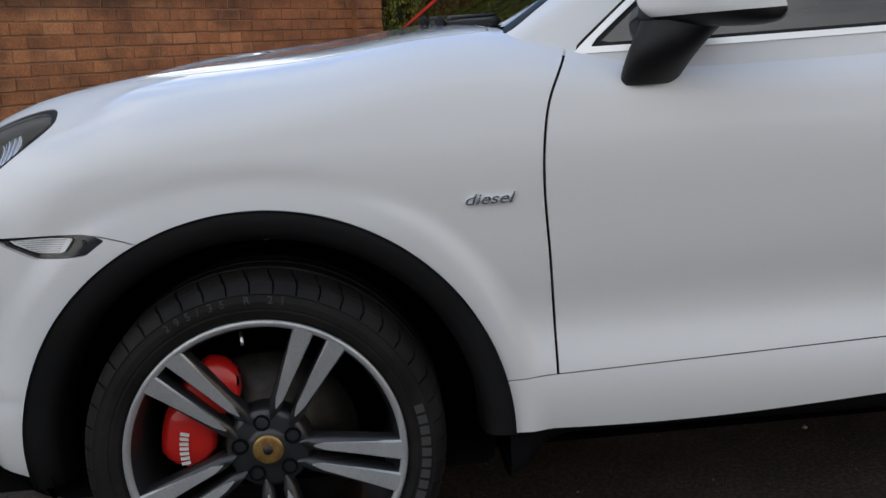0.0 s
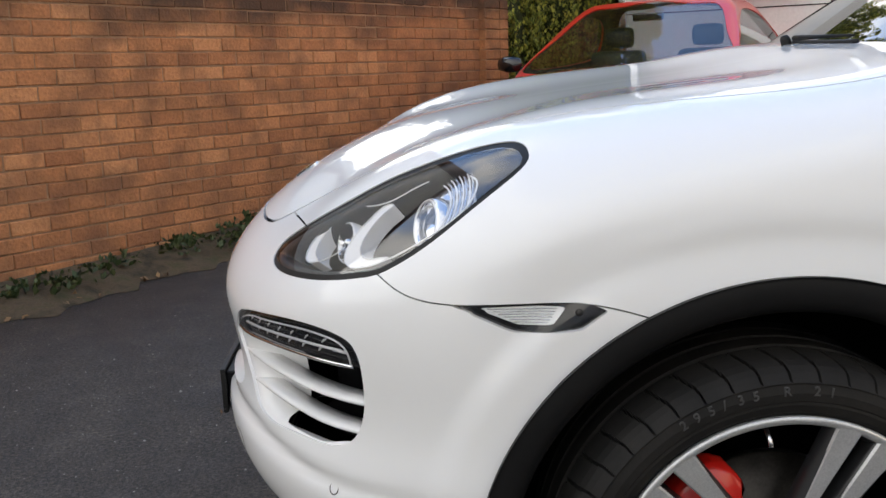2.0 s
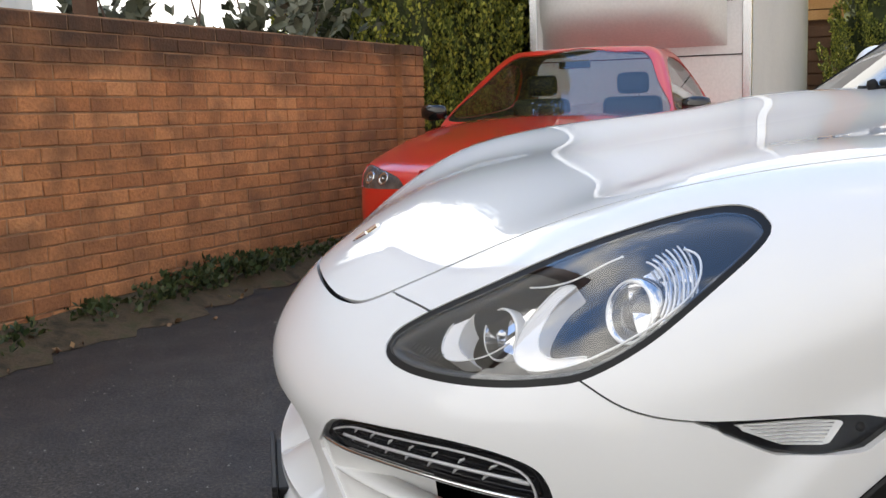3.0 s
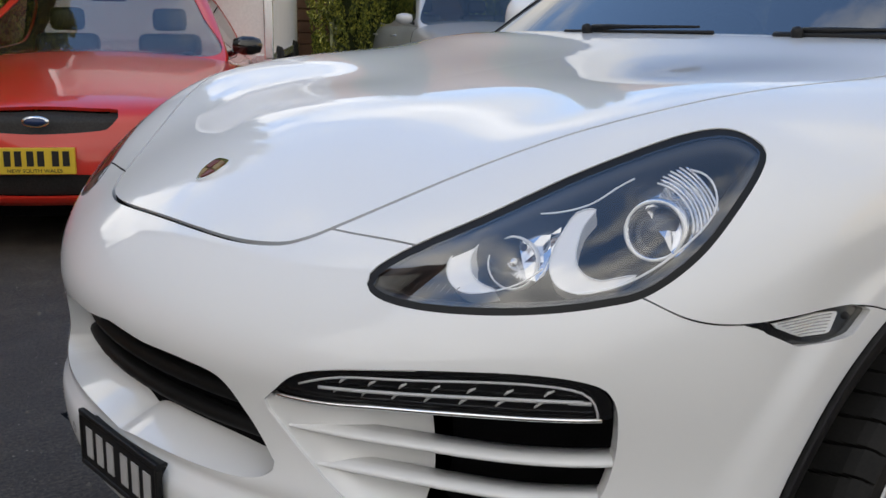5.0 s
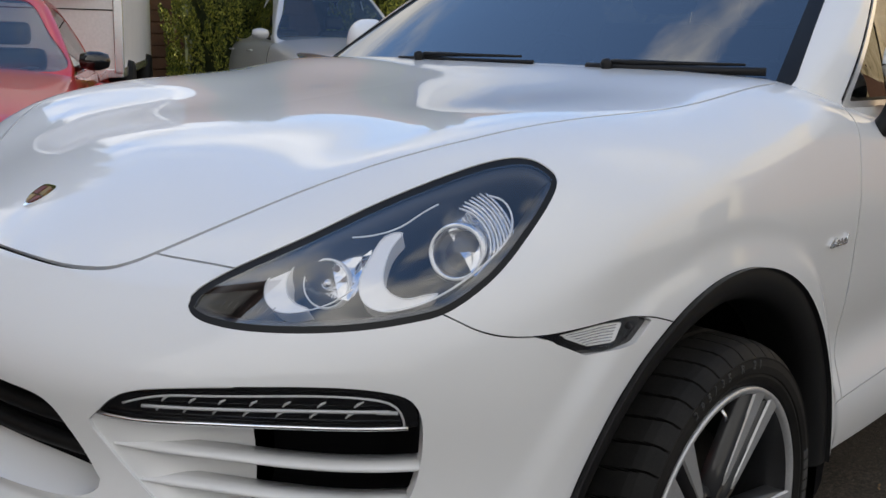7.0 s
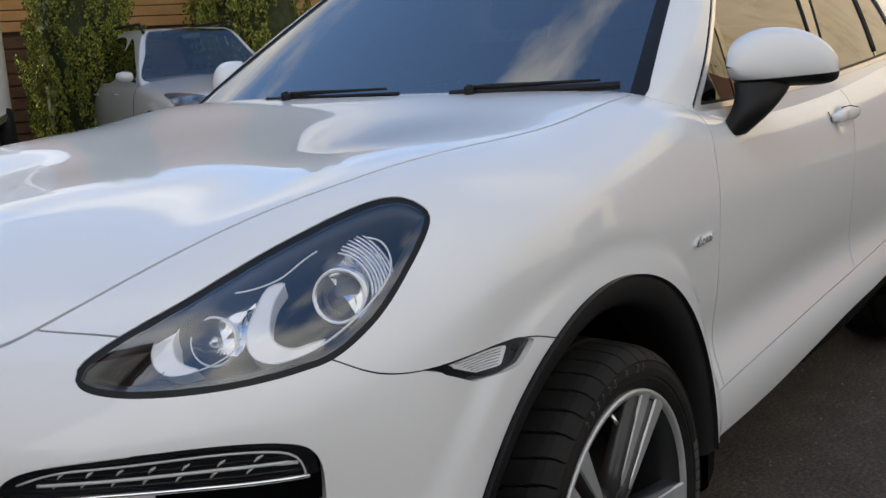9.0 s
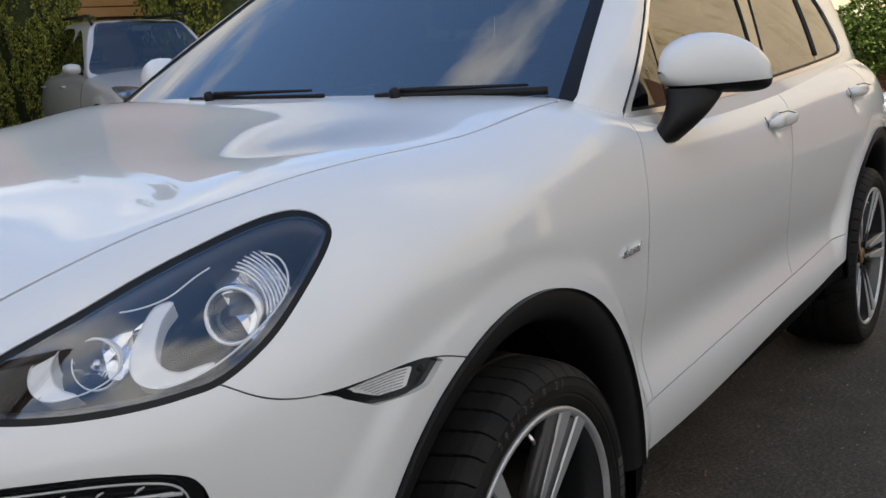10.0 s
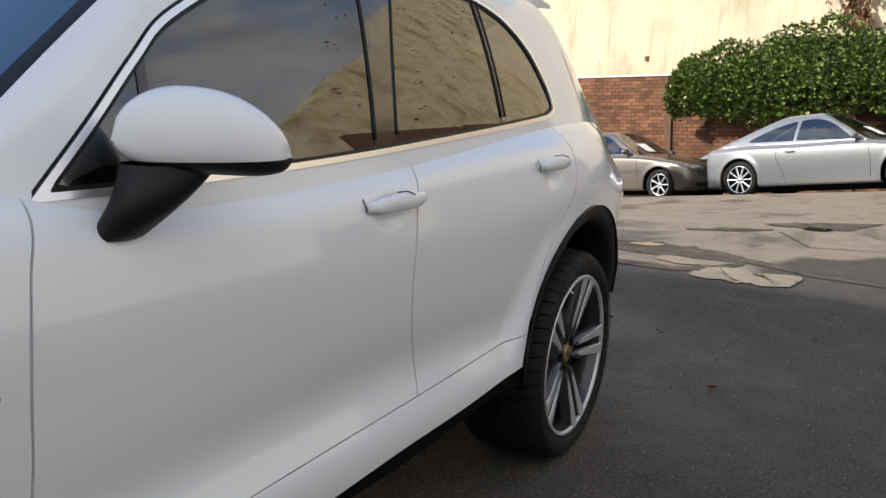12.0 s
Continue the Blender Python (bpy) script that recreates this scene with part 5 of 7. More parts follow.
f = [(i * 4 + j, i * 4 + (j + 1) % 4, i * 4 + 4 + (j + 1) % 4, i * 4 + 4 + j) for i in range(19) for j in range(4)] + [(0, 1, 2, 3), (79, 78, 77, 76)]
mesh_object("roof_spoiler", v, f, WHITE, car, "white roof spoiler", False)


# ---- ground: one sheet, level in the yard, falling away beyond the concrete crest ----
def ground_z(x, y):
    s = 0.55 * x + 0.834 * y - 5.47
    soft = np.where(s > 20, s, np.log1p(np.exp(np.clip(s * 3, -40, 60))) / 3)
    return (-0.175 * np.minimum(soft, 11) + 0.20 * ease(s, 0, 4)) * ease(x, 6.5, 9.0)


def ground_material():
    m = material("asphalt_and_worn_concrete", (0.05, 0.05, 0.05), 0.85)
    n, l, b = nodes_of(m)
    co = n.new("ShaderNodeTexCoord")
    slow, mid, fine, grit = noise_node(m, 0.5, 5), noise_node(m, 5.0, 8, 0.65), noise_node(m, 75.0, 4, 0.8), noise_node(m, 170.0, 2, 0.6)
    tar = ramp(m, mid.outputs["Fac"], [(0.32, (0.026, 0.023, 0.020)), (0.5, (0.052, 0.045, 0.038)), (0.68, (0.10, 0.085, 0.068))])
    tar2 = mixed(m, 0.5, tar.outputs[0], ramp(m, slow.outputs["Fac"], [(0.35, (0.034, 0.031, 0.029)), (0.65, (0.074, 0.063, 0.052))]).outputs[0])
    specks = ramp(m, grit.outputs["Fac"], [(0.60, (0, 0, 0)), (0.70, (1, 1, 1))])
    stone = ramp(m, fine.outputs["Fac"], [(0.36, (0.35, 0.35, 0.36)), (0.5, (0.9, 0.9, 0.9)), (0.66, (2.3, 2.15, 1.95))])
    tar2 = mixed(m, 1.0, tar2.outputs[0], stone.outputs[0], "MULTIPLY")
    tar3 = mixed(m, specks.outputs[0], tar2.outputs[0], (0.15, 0.135, 0.115))
    # pale worn concrete beyond the car, with dark tar patches
    sep = n.new("ShaderNodeSeparateXYZ")
    l.new(co.outputs["Object"], sep.inputs[0])
    lin = n.new("ShaderNodeVectorMath")
    lin.operation = "DOT_PRODUCT"
    lin.inputs[1].default_value = (0.55, 0.60, 0)
    l.new(co.outputs["Object"], lin.inputs[0])
    wob = n.new("ShaderNodeMath")
    wob.operation = "MULTIPLY_ADD"
    l.new(slow.outputs["Fac"], wob.inputs[0])
    wob.inputs[1].default_value = 2.4
    l.new(lin.outputs["Value"], wob.inputs[2])
    front = n.new("ShaderNodeMapRange")
    front.inputs["From Min"].default_value, front.inputs["From Max"].default_value = 4.7, 4.9
    l.new(wob.outputs[0], front.inputs["Value"])
    side_lim = n.new("ShaderNodeMapRange")
    side_lim.inputs["From Min"].default_value, side_lim.inputs["From Max"].default_value = 4.8, 5.6
    l.new(sep.outputs["X"], side_lim.inputs["Value"])
    both_lim = n.new("ShaderNodeMath")
    both_lim.operation = "MULTIPLY"
    l.new(front.outputs[0], both_lim.inputs[0])
    l.new(side_lim.outputs[0], both_lim.inputs[1])
    patch = ramp(m, noise_node(m, 0.9, 4, 0.6, (1, 2.2, 1)).outputs["Fac"], [(0.34, (0.25, 0.25, 0.25)), (0.47, (1, 1, 1))])
    cover = n.new("ShaderNodeMath")
    cover.operation = "MULTIPLY"
    l.new(both_lim.outputs[0], cover.inputs[0])
    l.new(patch.outputs[0], cover.inputs[1])
    pale = ramp(m, mid.outputs["Fac"], [(0.3, (0.20, 0.165, 0.125)), (0.7, (0.30, 0.25, 0.19))])
    pale2 = mixed(m, 0.4, pale.outputs[0], fine.outputs["Fac"], "OVERLAY")
    full = mixed(m, cover.outputs[0], tar3.outputs[0], pale2.outputs[0])
    l.new(full.outputs[0], b.inputs["Base Color"])
    wet = ramp(m, slow.outputs["Fac"], [(0.4, (0.55, 0.55, 0.55)), (0.6, (0.85, 0.85, 0.85))])
    l.new(wet.outputs[0], b.inputs["Roughness"])
    k = mixed(m, 0.5, fine.outputs["Fac"], grit.outputs["Fac"])
    bumped(m, k.outputs[0], 1.0, 0.012)
    return m


def build_ground():
    near = np.arange(-12, 40.01, 0.5)
    far = np.array([60, 110, 220, 400])
    xs = np.concatenate([-far[::-1], near, far + 0.0])
    ys = np.concatenate([-far[::-1], np.arange(-24, 30.01, 0.75), far])
    gx, gy = np.meshgrid(xs, ys, indexing="ij")
    gz = ground_z(gx, gy) + 0.0
    v = np.stack([gx, gy, gz], -1).reshape(-1, 3)
    i = np.arange(len(v)).reshape(len(xs), len(ys))
    f = np.stack([i[:-1, :-1], i[1:, :-1], i[1:, 1:], i[:-1, 1:]], -1).reshape(-1, 4)
    return mesh_object("ground", v, f, ground_material())


tagged(build_ground(), "dark worn asphalt yard with pale concrete beyond", "ground", kind="structure")
rng = random.Random(7)

def leaf_material(name, dark, mid, light):
    m = material(name, mid, 0.6)
    n, l, b = nodes_of(m)
    geo = n.new("ShaderNodeNewGeometry")
    r = ramp(m, geo.outputs["Random Per Island"], [(0.0, dark), (0.5, mid), (1.0, light)])
    l.new(r.outputs[0], b.inputs["Base Color"])
    return m


# ---- worn patches, cracks and puddles in the concrete ----
TAR_PATCH = varied("crumbling_dark_tar", [(0.03, 0.024, 0.018), (0.075, 0.058, 0.042), (0.13, 0.10, 0.075)], 7.0, 0.85, 1.0, 60.0, 0.012)
BARE_CONCRETE = varied("bare_pale_concrete", [(0.20, 0.165, 0.125), (0.30, 0.25, 0.19)], 5.0, 0.9, 0.6, 70.0, 0.006)
PUDDLE = material("still_water", (0.02, 0.018, 0.015), 0.03)


def ragged(spine, seed, lift):
    """A flat ragged patch along a bent line of (x, y, half width), laid on the ground."""
    q = random.Random(seed)
    p = np.array(spine, float)
    at = np.linspace(0, len(p) - 1, 14 * (len(p) - 1) + 1)
    line = np.stack([np.interp(at, np.arange(len(p)), p[:, k]) for k in range(3)], 1)
    way = np.gradient(line[:, :2], axis=0)
    way /= np.linalg.norm(way, axis=1)[:, None]
    across = np.stack([-way[:, 1], way[:, 0]], 1)
    ends = np.sqrt(np.clip(1 - np.abs(np.linspace(-1, 1, len(at))) ** 6, 0.01, 1))
    v, rough = [], [1.0, 1.0]
    for c, w, e in zip(line, across, ends):
        for k, sg in enumerate((-1, 1)):
            rough[k] = 0.7 * rough[k] + 0.3 * q.uniform(0.45, 1.55)
            h = c[2] * e * rough[k] * sg
            x, y = c[0] + w[0] * h, c[1] + w[1] * h
            v.append((x, y, float(ground_z(x, y)) + lift))
    n = len(at)
    return v, [(2 * i, 2 * i + 2, 2 * i + 3, 2 * i + 1) for i in range(n - 1)]


for k, spine in enumerate((((7.30, 0.55, 0.12), (7.20, 0.15, 0.24), (7.28, -0.15, 0.26), (7.26, -0.5, 0.20), (7.20, -0.85, 0.07), (7.05, -1.16, 0.07), (6.98, -1.65, 0.05), (6.9, -2.6, 0.05)),
                           ((9.30, -0.45, 0.04), (9.45, -0.75, 0.14), (9.62, -0.98, 0.20), (9.95, -1.2, 0.10), (10.25, -1.42, 0.02)), ((8.40, 0.05, 0.03), (8.71, -0.27, 0.08), (9.0, -0.6, 0.04)),
                           ((6.55, 0.1, 0.10), (6.55, -0.35, 0.07), (6.85, -0.60, 0.05), (7.1, -0.72, 0.06)), ((10.5, -2.1, 0.05), (10.2, -2.5, 0.12), (10.1, -3.0, 0.06)))):
    tagged(mesh_object("tar_patch", *ragged(spine, 50 + k, 0.005), TAR_PATCH, None, "", False), "dark crumbling patch in the pale concrete", "road patch", kind="structure")
tagged(mesh_object("ground_crack", *ragged(((8.92, -0.65, 0.012), (8.59, -0.83, 0.016), (8.23, -1.01, 0.010), (8.6, -1.75, 0.006)), 71, 0.006), TAR_PATCH, None, "", False), "thin dark crack in the concrete", "crack", kind="structure")
for k, spine in enumerate((((6.98, -0.16, 0.06), (6.86, -0.28, 0.13), (6.82, -0.46, 0.07)), ((6.40, -0.50, 0.10), (6.58, -0.72, 0.22), (6.62, -0.95, 0.22), (6.88, -1.15, 0.06)))):
    tagged(mesh_object("concrete_patch", *ragged(spine, 80 + k, 0.009), BARE_CONCRETE, None, "", False), "pale bare concrete island in worn tar", "road patch", kind="structure")
for k, spine in enumerate((((7.29, 0.20, 0.03), (7.36, 0.06, 0.075), (7.42, -0.04, 0.03)), ((9.24, -0.80, 0.03), (9.33, -0.91, 0.10), (9.43, -1.03, 0.03)))):
    tagged(mesh_object("puddle", *ragged(spine, 90 + k, 0.011), PUDDLE, None, "", False), "small shallow puddle in the worn concrete", "puddle", kind="structure")

# loose grit on the asphalt
r, v, f = random.Random(77), [], []
GRIT = leaf_material("loose_grit", (0.06, 0.055, 0.05), (0.16, 0.145, 0.125), (0.36, 0.33, 0.29))
for k in range(6500):
    x, y = (r.uniform(1.6, 6.2), r.uniform(-4.2, -0.75)) if k % 3 else (r.uniform(-4.2, -0.6), r.uniform(-0.6, 3.6))
    if not k % 9:
        x, y = r.uniform(-3.0, 2.6), r.uniform(-3.2, -1.0)
    a, h = r.uniform(0.0012, 0.0042) * (1.8 if r.random() < 0.06 else 1), len(v)
    z, q = float(ground_z(x, y)), r.uniform(0, 6.28)
    ca, sa = a * math.cos(q), a * math.sin(q)
    v += [(x + ca, y + sa, z + 0.3 * a), (x - sa * 1.3, y + ca * 1.3, z + 0.3 * a), (x - ca, y - sa, z + 0.4 * a), (x + sa * 0.9, y - ca * 0.9, z + 0.3 * a), (x, y, z + a * r.uniform(0.8, 1.3)), (x, y, z - 0.3 * a)]
    f += [(h + i, h + (i + 1) % 4, h + 4) for i in range(4)] + [(h + (i + 1) % 4, h + i, h + 5) for i in range(4)]
tagged(mesh_object("loose_grit", v, f, GRIT, None, "", False), "small pale stones and grit loose on asphalt", "gravel", kind="stuff")

# ---- brick wall, brick by brick ----
WALL_A, WALL_DIR = Vector((-2.11, 3.59, 0)), Vector((0.605, 0.796, 0)).normalized()
WALL_N = Vector((WALL_DIR.y, -WALL_DIR.x, 0))
WALL_M = Matrix.Translation(WALL_A + Vector((0, 0, -0.026))) @ Matrix.Rotation(math.atan2(WALL_DIR.y, WALL_DIR.x), 4, "Z") @ Matrix.Rotation(radians(1.7), 4, "Y")


def brick_material():
    m = material("orange_brown_brick", (0.3, 0.13, 0.07), 0.9)
    n, l, b = nodes_of(m)
    info = n.new("ShaderNodeObjectInfo")
    tone = ramp(m, info.outputs["Random"], [(0.0, (0.37, 0.148, 0.062)), (0.3, (0.46, 0.190, 0.077)), (0.7, (0.52, 0.222, 0.092)), (1.0, (0.60, 0.272, 0.118))])
    co = n.new("ShaderNodeNewGeometry")
    mp = n.new("ShaderNodeMapping")
    l.new(co.outputs["Position"], mp.inputs[0])

    def tex(scale, detail=4, squash=None):
        t = n.new("ShaderNodeTexNoise")
        t.inputs["Scale"].default_value, t.inputs["Detail"].default_value = scale, detail
        l.new(mp.outputs[0], t.inputs["Vector"])
        return t

    grain, blotch, big = tex(55, 6), tex(5, 7), tex(1.6, 5)
    a = mixed(m, 0.45, tone.outputs[0], grain.outputs["Fac"], "OVERLAY")
    c = mixed(m, ramp(m, blotch.outputs["Fac"], [(0.42, (0, 0, 0)), (0.68, (0.85, 0.85, 0.85))]).outputs[0], a.outputs[0], (0.22, 0.10, 0.05))
    # dark mould that creeps down from the coping
    along = n.new("ShaderNodeVectorMath")
    along.operation = "DOT_PRODUCT"
    along.inputs[1].default_value = (0.018, 0.024, 1.0)
    l.new(co.outputs["Position"], along.inputs[0])
    add = n.new("ShaderNodeMath")
    add.operation = "MULTIPLY_ADD"
    l.new(big.outputs["Fac"], add.inputs[0])
    add.inputs[1].default_value = 0.75
    l.new(along.outputs["Value"], add.inputs[2])
    mr = n.new("ShaderNodeMapRange")
    mr.inputs["From Min"].default_value, mr.inputs["From Max"].default_value, mr.inputs["To Max"].default_value = 1.80, 2.03, 0.85
    l.new(add.outputs[0], mr.inputs["Value"])
    d = mixed(m, mr.outputs[0], c.outputs[0], (0.035, 0.024, 0.018))
    l.new(d.outputs[0], b.inputs["Base Color"])
    bumped(m, grain.outputs["Fac"], 1.0, 0.008)
    return m


def brick_mesh(seed, length=0.2335, high=0.0785, deep=0.11):
    """A chipped brick, its face proud of the joint, 20 or so faces."""
    r = random.Random(seed)
    bm = bmesh.new()
    box(bm, (0, 0, 0), (length, deep, high))
    bmesh.ops.bevel(bm, geom=[e for e in bm.edges if all(v.co.y < 0.01 for v in e.verts)], offset=0.005, segments=1, affect="EDGES")
    for v in bm.verts:
        v.co += Vector((r.uniform(-1, 1), r.uniform(-1, 1), r.uniform(-1, 1))) * 0.0022
    me = bpy.data.meshes.new("brick")
    bm.to_mesh(me)
    bm.free()
    return me


BRICK = brick_material()
MORTAR = varied("mortar", [(0.20, 0.115, 0.065), (0.40, 0.24, 0.145)], 5, 0.95, 0.5, 120, 0.003)
wall_1 = part("wall_brick", boxes(((-4.2, 0.006, -0.3), (3.94, 0.222, 1.716))), MORTAR)
wall_1.matrix_world = WALL_M
tagged(wall_1, "weathered orange-brown brick garden wall with dark mould on top", "wall", kind="structure")
bricks = [brick_mesh(k) for k in range(5)]
for me in bricks:
    me.materials.append(BRICK)
rest_v, rest_f = [], []
places = []
for row in range(-2, 20):
    x = -4.2 + (0.12 if row % 2 else 0.0)
    while x < 3.7:
        places.append((x + rng.uniform(-0.002, 0.002), row * 0.0858 + rng.uniform(-0.001, 0.001), row))
        x += 0.24
near = set(sorted(range(len(places)), key=lambda i: abs(places[i][0] - 0.2) + 0.8 * abs(places[i][1] - 1.1))[:300])
for i, (x, z, row) in enumerate(places):
    me = bricks[rng.randrange(5)]
    sink = rng.uniform(-0.003, 0.002)
    if i in near:
        ob = new("brick", me)
        ob.parent = wall_1
        ob.location = (x, sink, z)
    else:
        k = len(rest_v)
        rest_v += [(v.co.x + x, v.co.y + sink, v.co.z + z) for v in me.vertices]
        rest_f += [tuple(q + k for q in p.vertices) for p in me.polygons]
other = mesh_object("brickwork", rest_v, rest_f, BRICK, wall_1, "rest of the brickwork", False)
other["kind"] = "stuff"
# end pier
pier = part("brick_pier", boxes(((3.70, -0.05, -0.2), (4.06, 0.30, 1.70))), MORTAR)
pier.matrix_world = WALL_M
tagged(pier, "darker brick end pier of the garden wall", "pier", kind="structure")
for row in range(20):
    for x, y, turn in ((3.69, -0.062, 0), (3.93, -0.062, 0)):
        ob = new("brick", bricks[rng.randrange(5)])
        ob.parent = pier
        ob.matrix_local = Matrix.Translation((x, y, row * 0.0858)) @ Matrix.Diagonal((1.0 if x < 3.8 else 0.58, 1, 1, 1))
    for y in (-0.05, 0.19):
        ob = new("brick", bricks[rng.randrange(5)])
        ob.parent = pier
        ob.matrix_local = Matrix.Translation((4.072, y, row * 0.0858)) @ Matrix.Rotation(math.pi / 2, 4, "Z") @ Matrix.Diagonal((0.98, 1, 1, 1))

# ---- plants ----
CONIFER = leaf_material("conifer_green", (0.022, 0.042, 0.008), (0.16, 0.20, 0.032), (0.54, 0.53, 0.085))
IVY = leaf_material("creeper_green", (0.04, 0.075, 0.014), (0.115, 0.18, 0.035), (0.27, 0.34, 0.09))
WEED = leaf_material("weed_green", (0.02, 0.035, 0.01), (0.04, 0.065, 0.018), (0.10, 0.11, 0.04))
DRY = leaf_material("dry_leaf", (0.10, 0.05, 0.025), (0.20, 0.11, 0.05), (0.30, 0.19, 0.09))
BARK = varied("bark", [(0.06, 0.04, 0.028), (0.12, 0.08, 0.055)], 9, 0.95, 0.6, 60, 0.006)
PALE_LEAF = leaf_material("grey_green_leaf", (0.05, 0.06, 0.03), (0.12, 0.13, 0.09), (0.24, 0.25, 0.19))


def tufts(spots, r, up=0.0, blades=3):
    """Small leaf sprays: each spot (place, size, outward) gets a few narrow folded blades."""
    v, f = [], []
    for p, s, out in spots:
        p, out = Vector(p), Vector(out)
        for _ in range(blades):
            d = (out + Vector((r.gauss(0, 0.55), r.gauss(0, 0.55), r.gauss(0, 0.4) + up))).normalized()
            w = d.cross(Vector((r.gauss(0, 1), r.gauss(0, 1), r.gauss(0, 1)))).normalized() * s * 0.28
            k = len(v)
            v += [p - w * 0.3, p + d * s * 0.5 - w, p + d * s, p + d * s * 0.5 + w]
            f.append((k, k + 1, k + 2, k + 3))
    return v, f


def conifer(seed, high, wide, count):
    """An upright cypress: a tapered trunk and a flame of small upright sprays in uneven plumes."""
    r = random.Random(seed)
    tree = thing("conifer", "tall upright dark green conifer", "tree", group="conifers along the fence")
    mesh_object("trunk", *sweep([(0, 0, 0), (0.02, 0.01, high * 0.4), (0, 0, high * 0.9)], [0.11, 0.07, 0.01], 9), BARK, tree, "brown conifer trunk")
    def girth(z):
        return wide * (1.0 - 0.62 * max(0, z / high) ** 1.7) * min(1, 0.72 + z / (high * 0.25))

    spots, each = [], 150
    for k in range(count // each):  # upright flame-shaped plumes, denser towards their tips
        q, z0 = r.uniform(0, 2 * math.pi), high * r.uniform(0.0, 0.93)
        reach, tall, fat = girth(z0) * r.uniform(0.62, 1.0), r.uniform(0.45, 0.95), r.uniform(0.07, 0.13)
        foot = Vector((reach * 0.82 * math.cos(q), reach * 0.82 * math.sin(q), z0))
        tip = Vector((reach * r.uniform(0.98, 1.12) * math.cos(q), reach * r.uniform(0.98, 1.12) * math.sin(q), z0 + tall))
        for _ in range(each):
            t, a = r.random() ** 0.8, r.uniform(0, 2 * math.pi)
            w = fat * (math.sin(math.pi * min(1, 0.12 + 0.88 * t) ** 1.1) * 0.9 + 0.12) * r.uniform(0.75, 1.1)
            o = Vector((w * math.cos(a), w * math.sin(a), 0))
            spots.append((foot.lerp(tip, t) + o, r.uniform(0.025, 0.06), Vector((o.x * 6, o.y * 6, 1.2))))
    crown = mesh_object("crown", *tufts(spots, r, 0.4, 3), CONIFER, tree, "dense feathery crown", False)
    # filling core: its dark colour stands for the shade between the sprays
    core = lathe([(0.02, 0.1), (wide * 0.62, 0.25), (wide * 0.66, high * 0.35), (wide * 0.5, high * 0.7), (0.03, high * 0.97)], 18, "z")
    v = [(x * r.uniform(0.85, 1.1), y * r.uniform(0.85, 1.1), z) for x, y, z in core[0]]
    mesh_object("inner_growth", v, core[1], SHADED_CORE, tree, "core coloured dark for the shade inside the foliage")
    return tree


# shade deep in the foliage, put into the colour of the cores
SHADED_CORE = varied("dark_inner_leaf", [(0.02, 0.03, 0.009), (0.05, 0.065, 0.018)], 12, 0.9, 0.8, 50, 0.02)
first = conifer(3, 6.2, 1.02, 54000)
second = conifer(11, 5.8, 0.98, 48000)
# rows of trees: along the fence behind the red car and beside the silver car
SPOTS = [(0.95, 8.6, 0, 1.0), (1.9, 9.6, 40, 1.05), (2.9, 10.8, 80, 0.95), (0.1, 7.9, 150, 0.95), (6.74, 9.8, 10, 0.82), (8.8, 8.8, 200, 0.98), (11.6, 8.0, 20, 1.0)]
for i, (x, y, a, s) in enumerate(SPOTS):
    m = Matrix.Translation((x, y, float(ground_z(x, y)))) @ Matrix.Rotation(radians(a), 4, "Z") @ Matrix.Scale(s, 4)
    if i == 0:
        first.matrix_world = m
    elif i == 1:
        second.matrix_world = m
    else:
        ob = copy_thing(first if i % 2 else second, Matrix())
        ob.matrix_basis = m

# weeds and litter along the wall's foot
r = random.Random(5)
spots = []
for _ in range(420):
    s = r.uniform(-3.2, 3.6)
    dense = 0.25 + 0.75 * math.exp(-(((s - 1.2) / 0.9) ** 2))
    if r.random() > dense:
        continue
    base = WALL_A + WALL_DIR * s + WALL_N * r.uniform(0.02, 0.22)
    for _ in range(6):
        spots.append((base + Vector((r.gauss(0, 0.05), r.gauss(0, 0.05), 0.06 + r.uniform(0.0, 0.13 * dense + 0.02))), r.uniform(0.025, 0.06), Vector((WALL_N.x * 0.4, WALL_N.y * 0.4, 0.6))))
tagged(mesh_object("weeds", *tufts(spots, r, 0.2, 3), WEED, None, "", False), "low green weeds along the foot of the brick wall", "weeds", kind="stuff")
spots = []
for _ in range(300):
    s = r.uniform(-3.5, 3.6)
    base = WALL_A + WALL_DIR * s + WALL_N * abs(r.gauss(0.12, 0.16))
    spots.append((base + Vector((0, 0, 0.012)), r.uniform(0.025, 0.055), Vector((r.gauss(0, 1), r.gauss(0, 1), 0.15))))
for _ in range(60):
    spots.append((Vector((r.uniform(-3.5, 6), r.uniform(-4, 3), 0.008)), r.uniform(0.012, 0.03), Vector((r.gauss(0, 1), r.gauss(0, 1), 0.1))))
spots.append((Vector((3.98, -1.18, 0.01)), 0.06, Vector((0.3, -1, 0.4))))
tagged(mesh_object("dry_leaves", *tufts(spots, r, 0, 2), DRY, None, "", False), "scattered dry brown leaves on the asphalt", "leaf litter", kind="stuff")
STONE = leaf_material("grit_stone", (0.04, 0.038, 0.035), (0.12, 0.11, 0.10), (0.30, 0.28, 0.25))
v, f = [], []
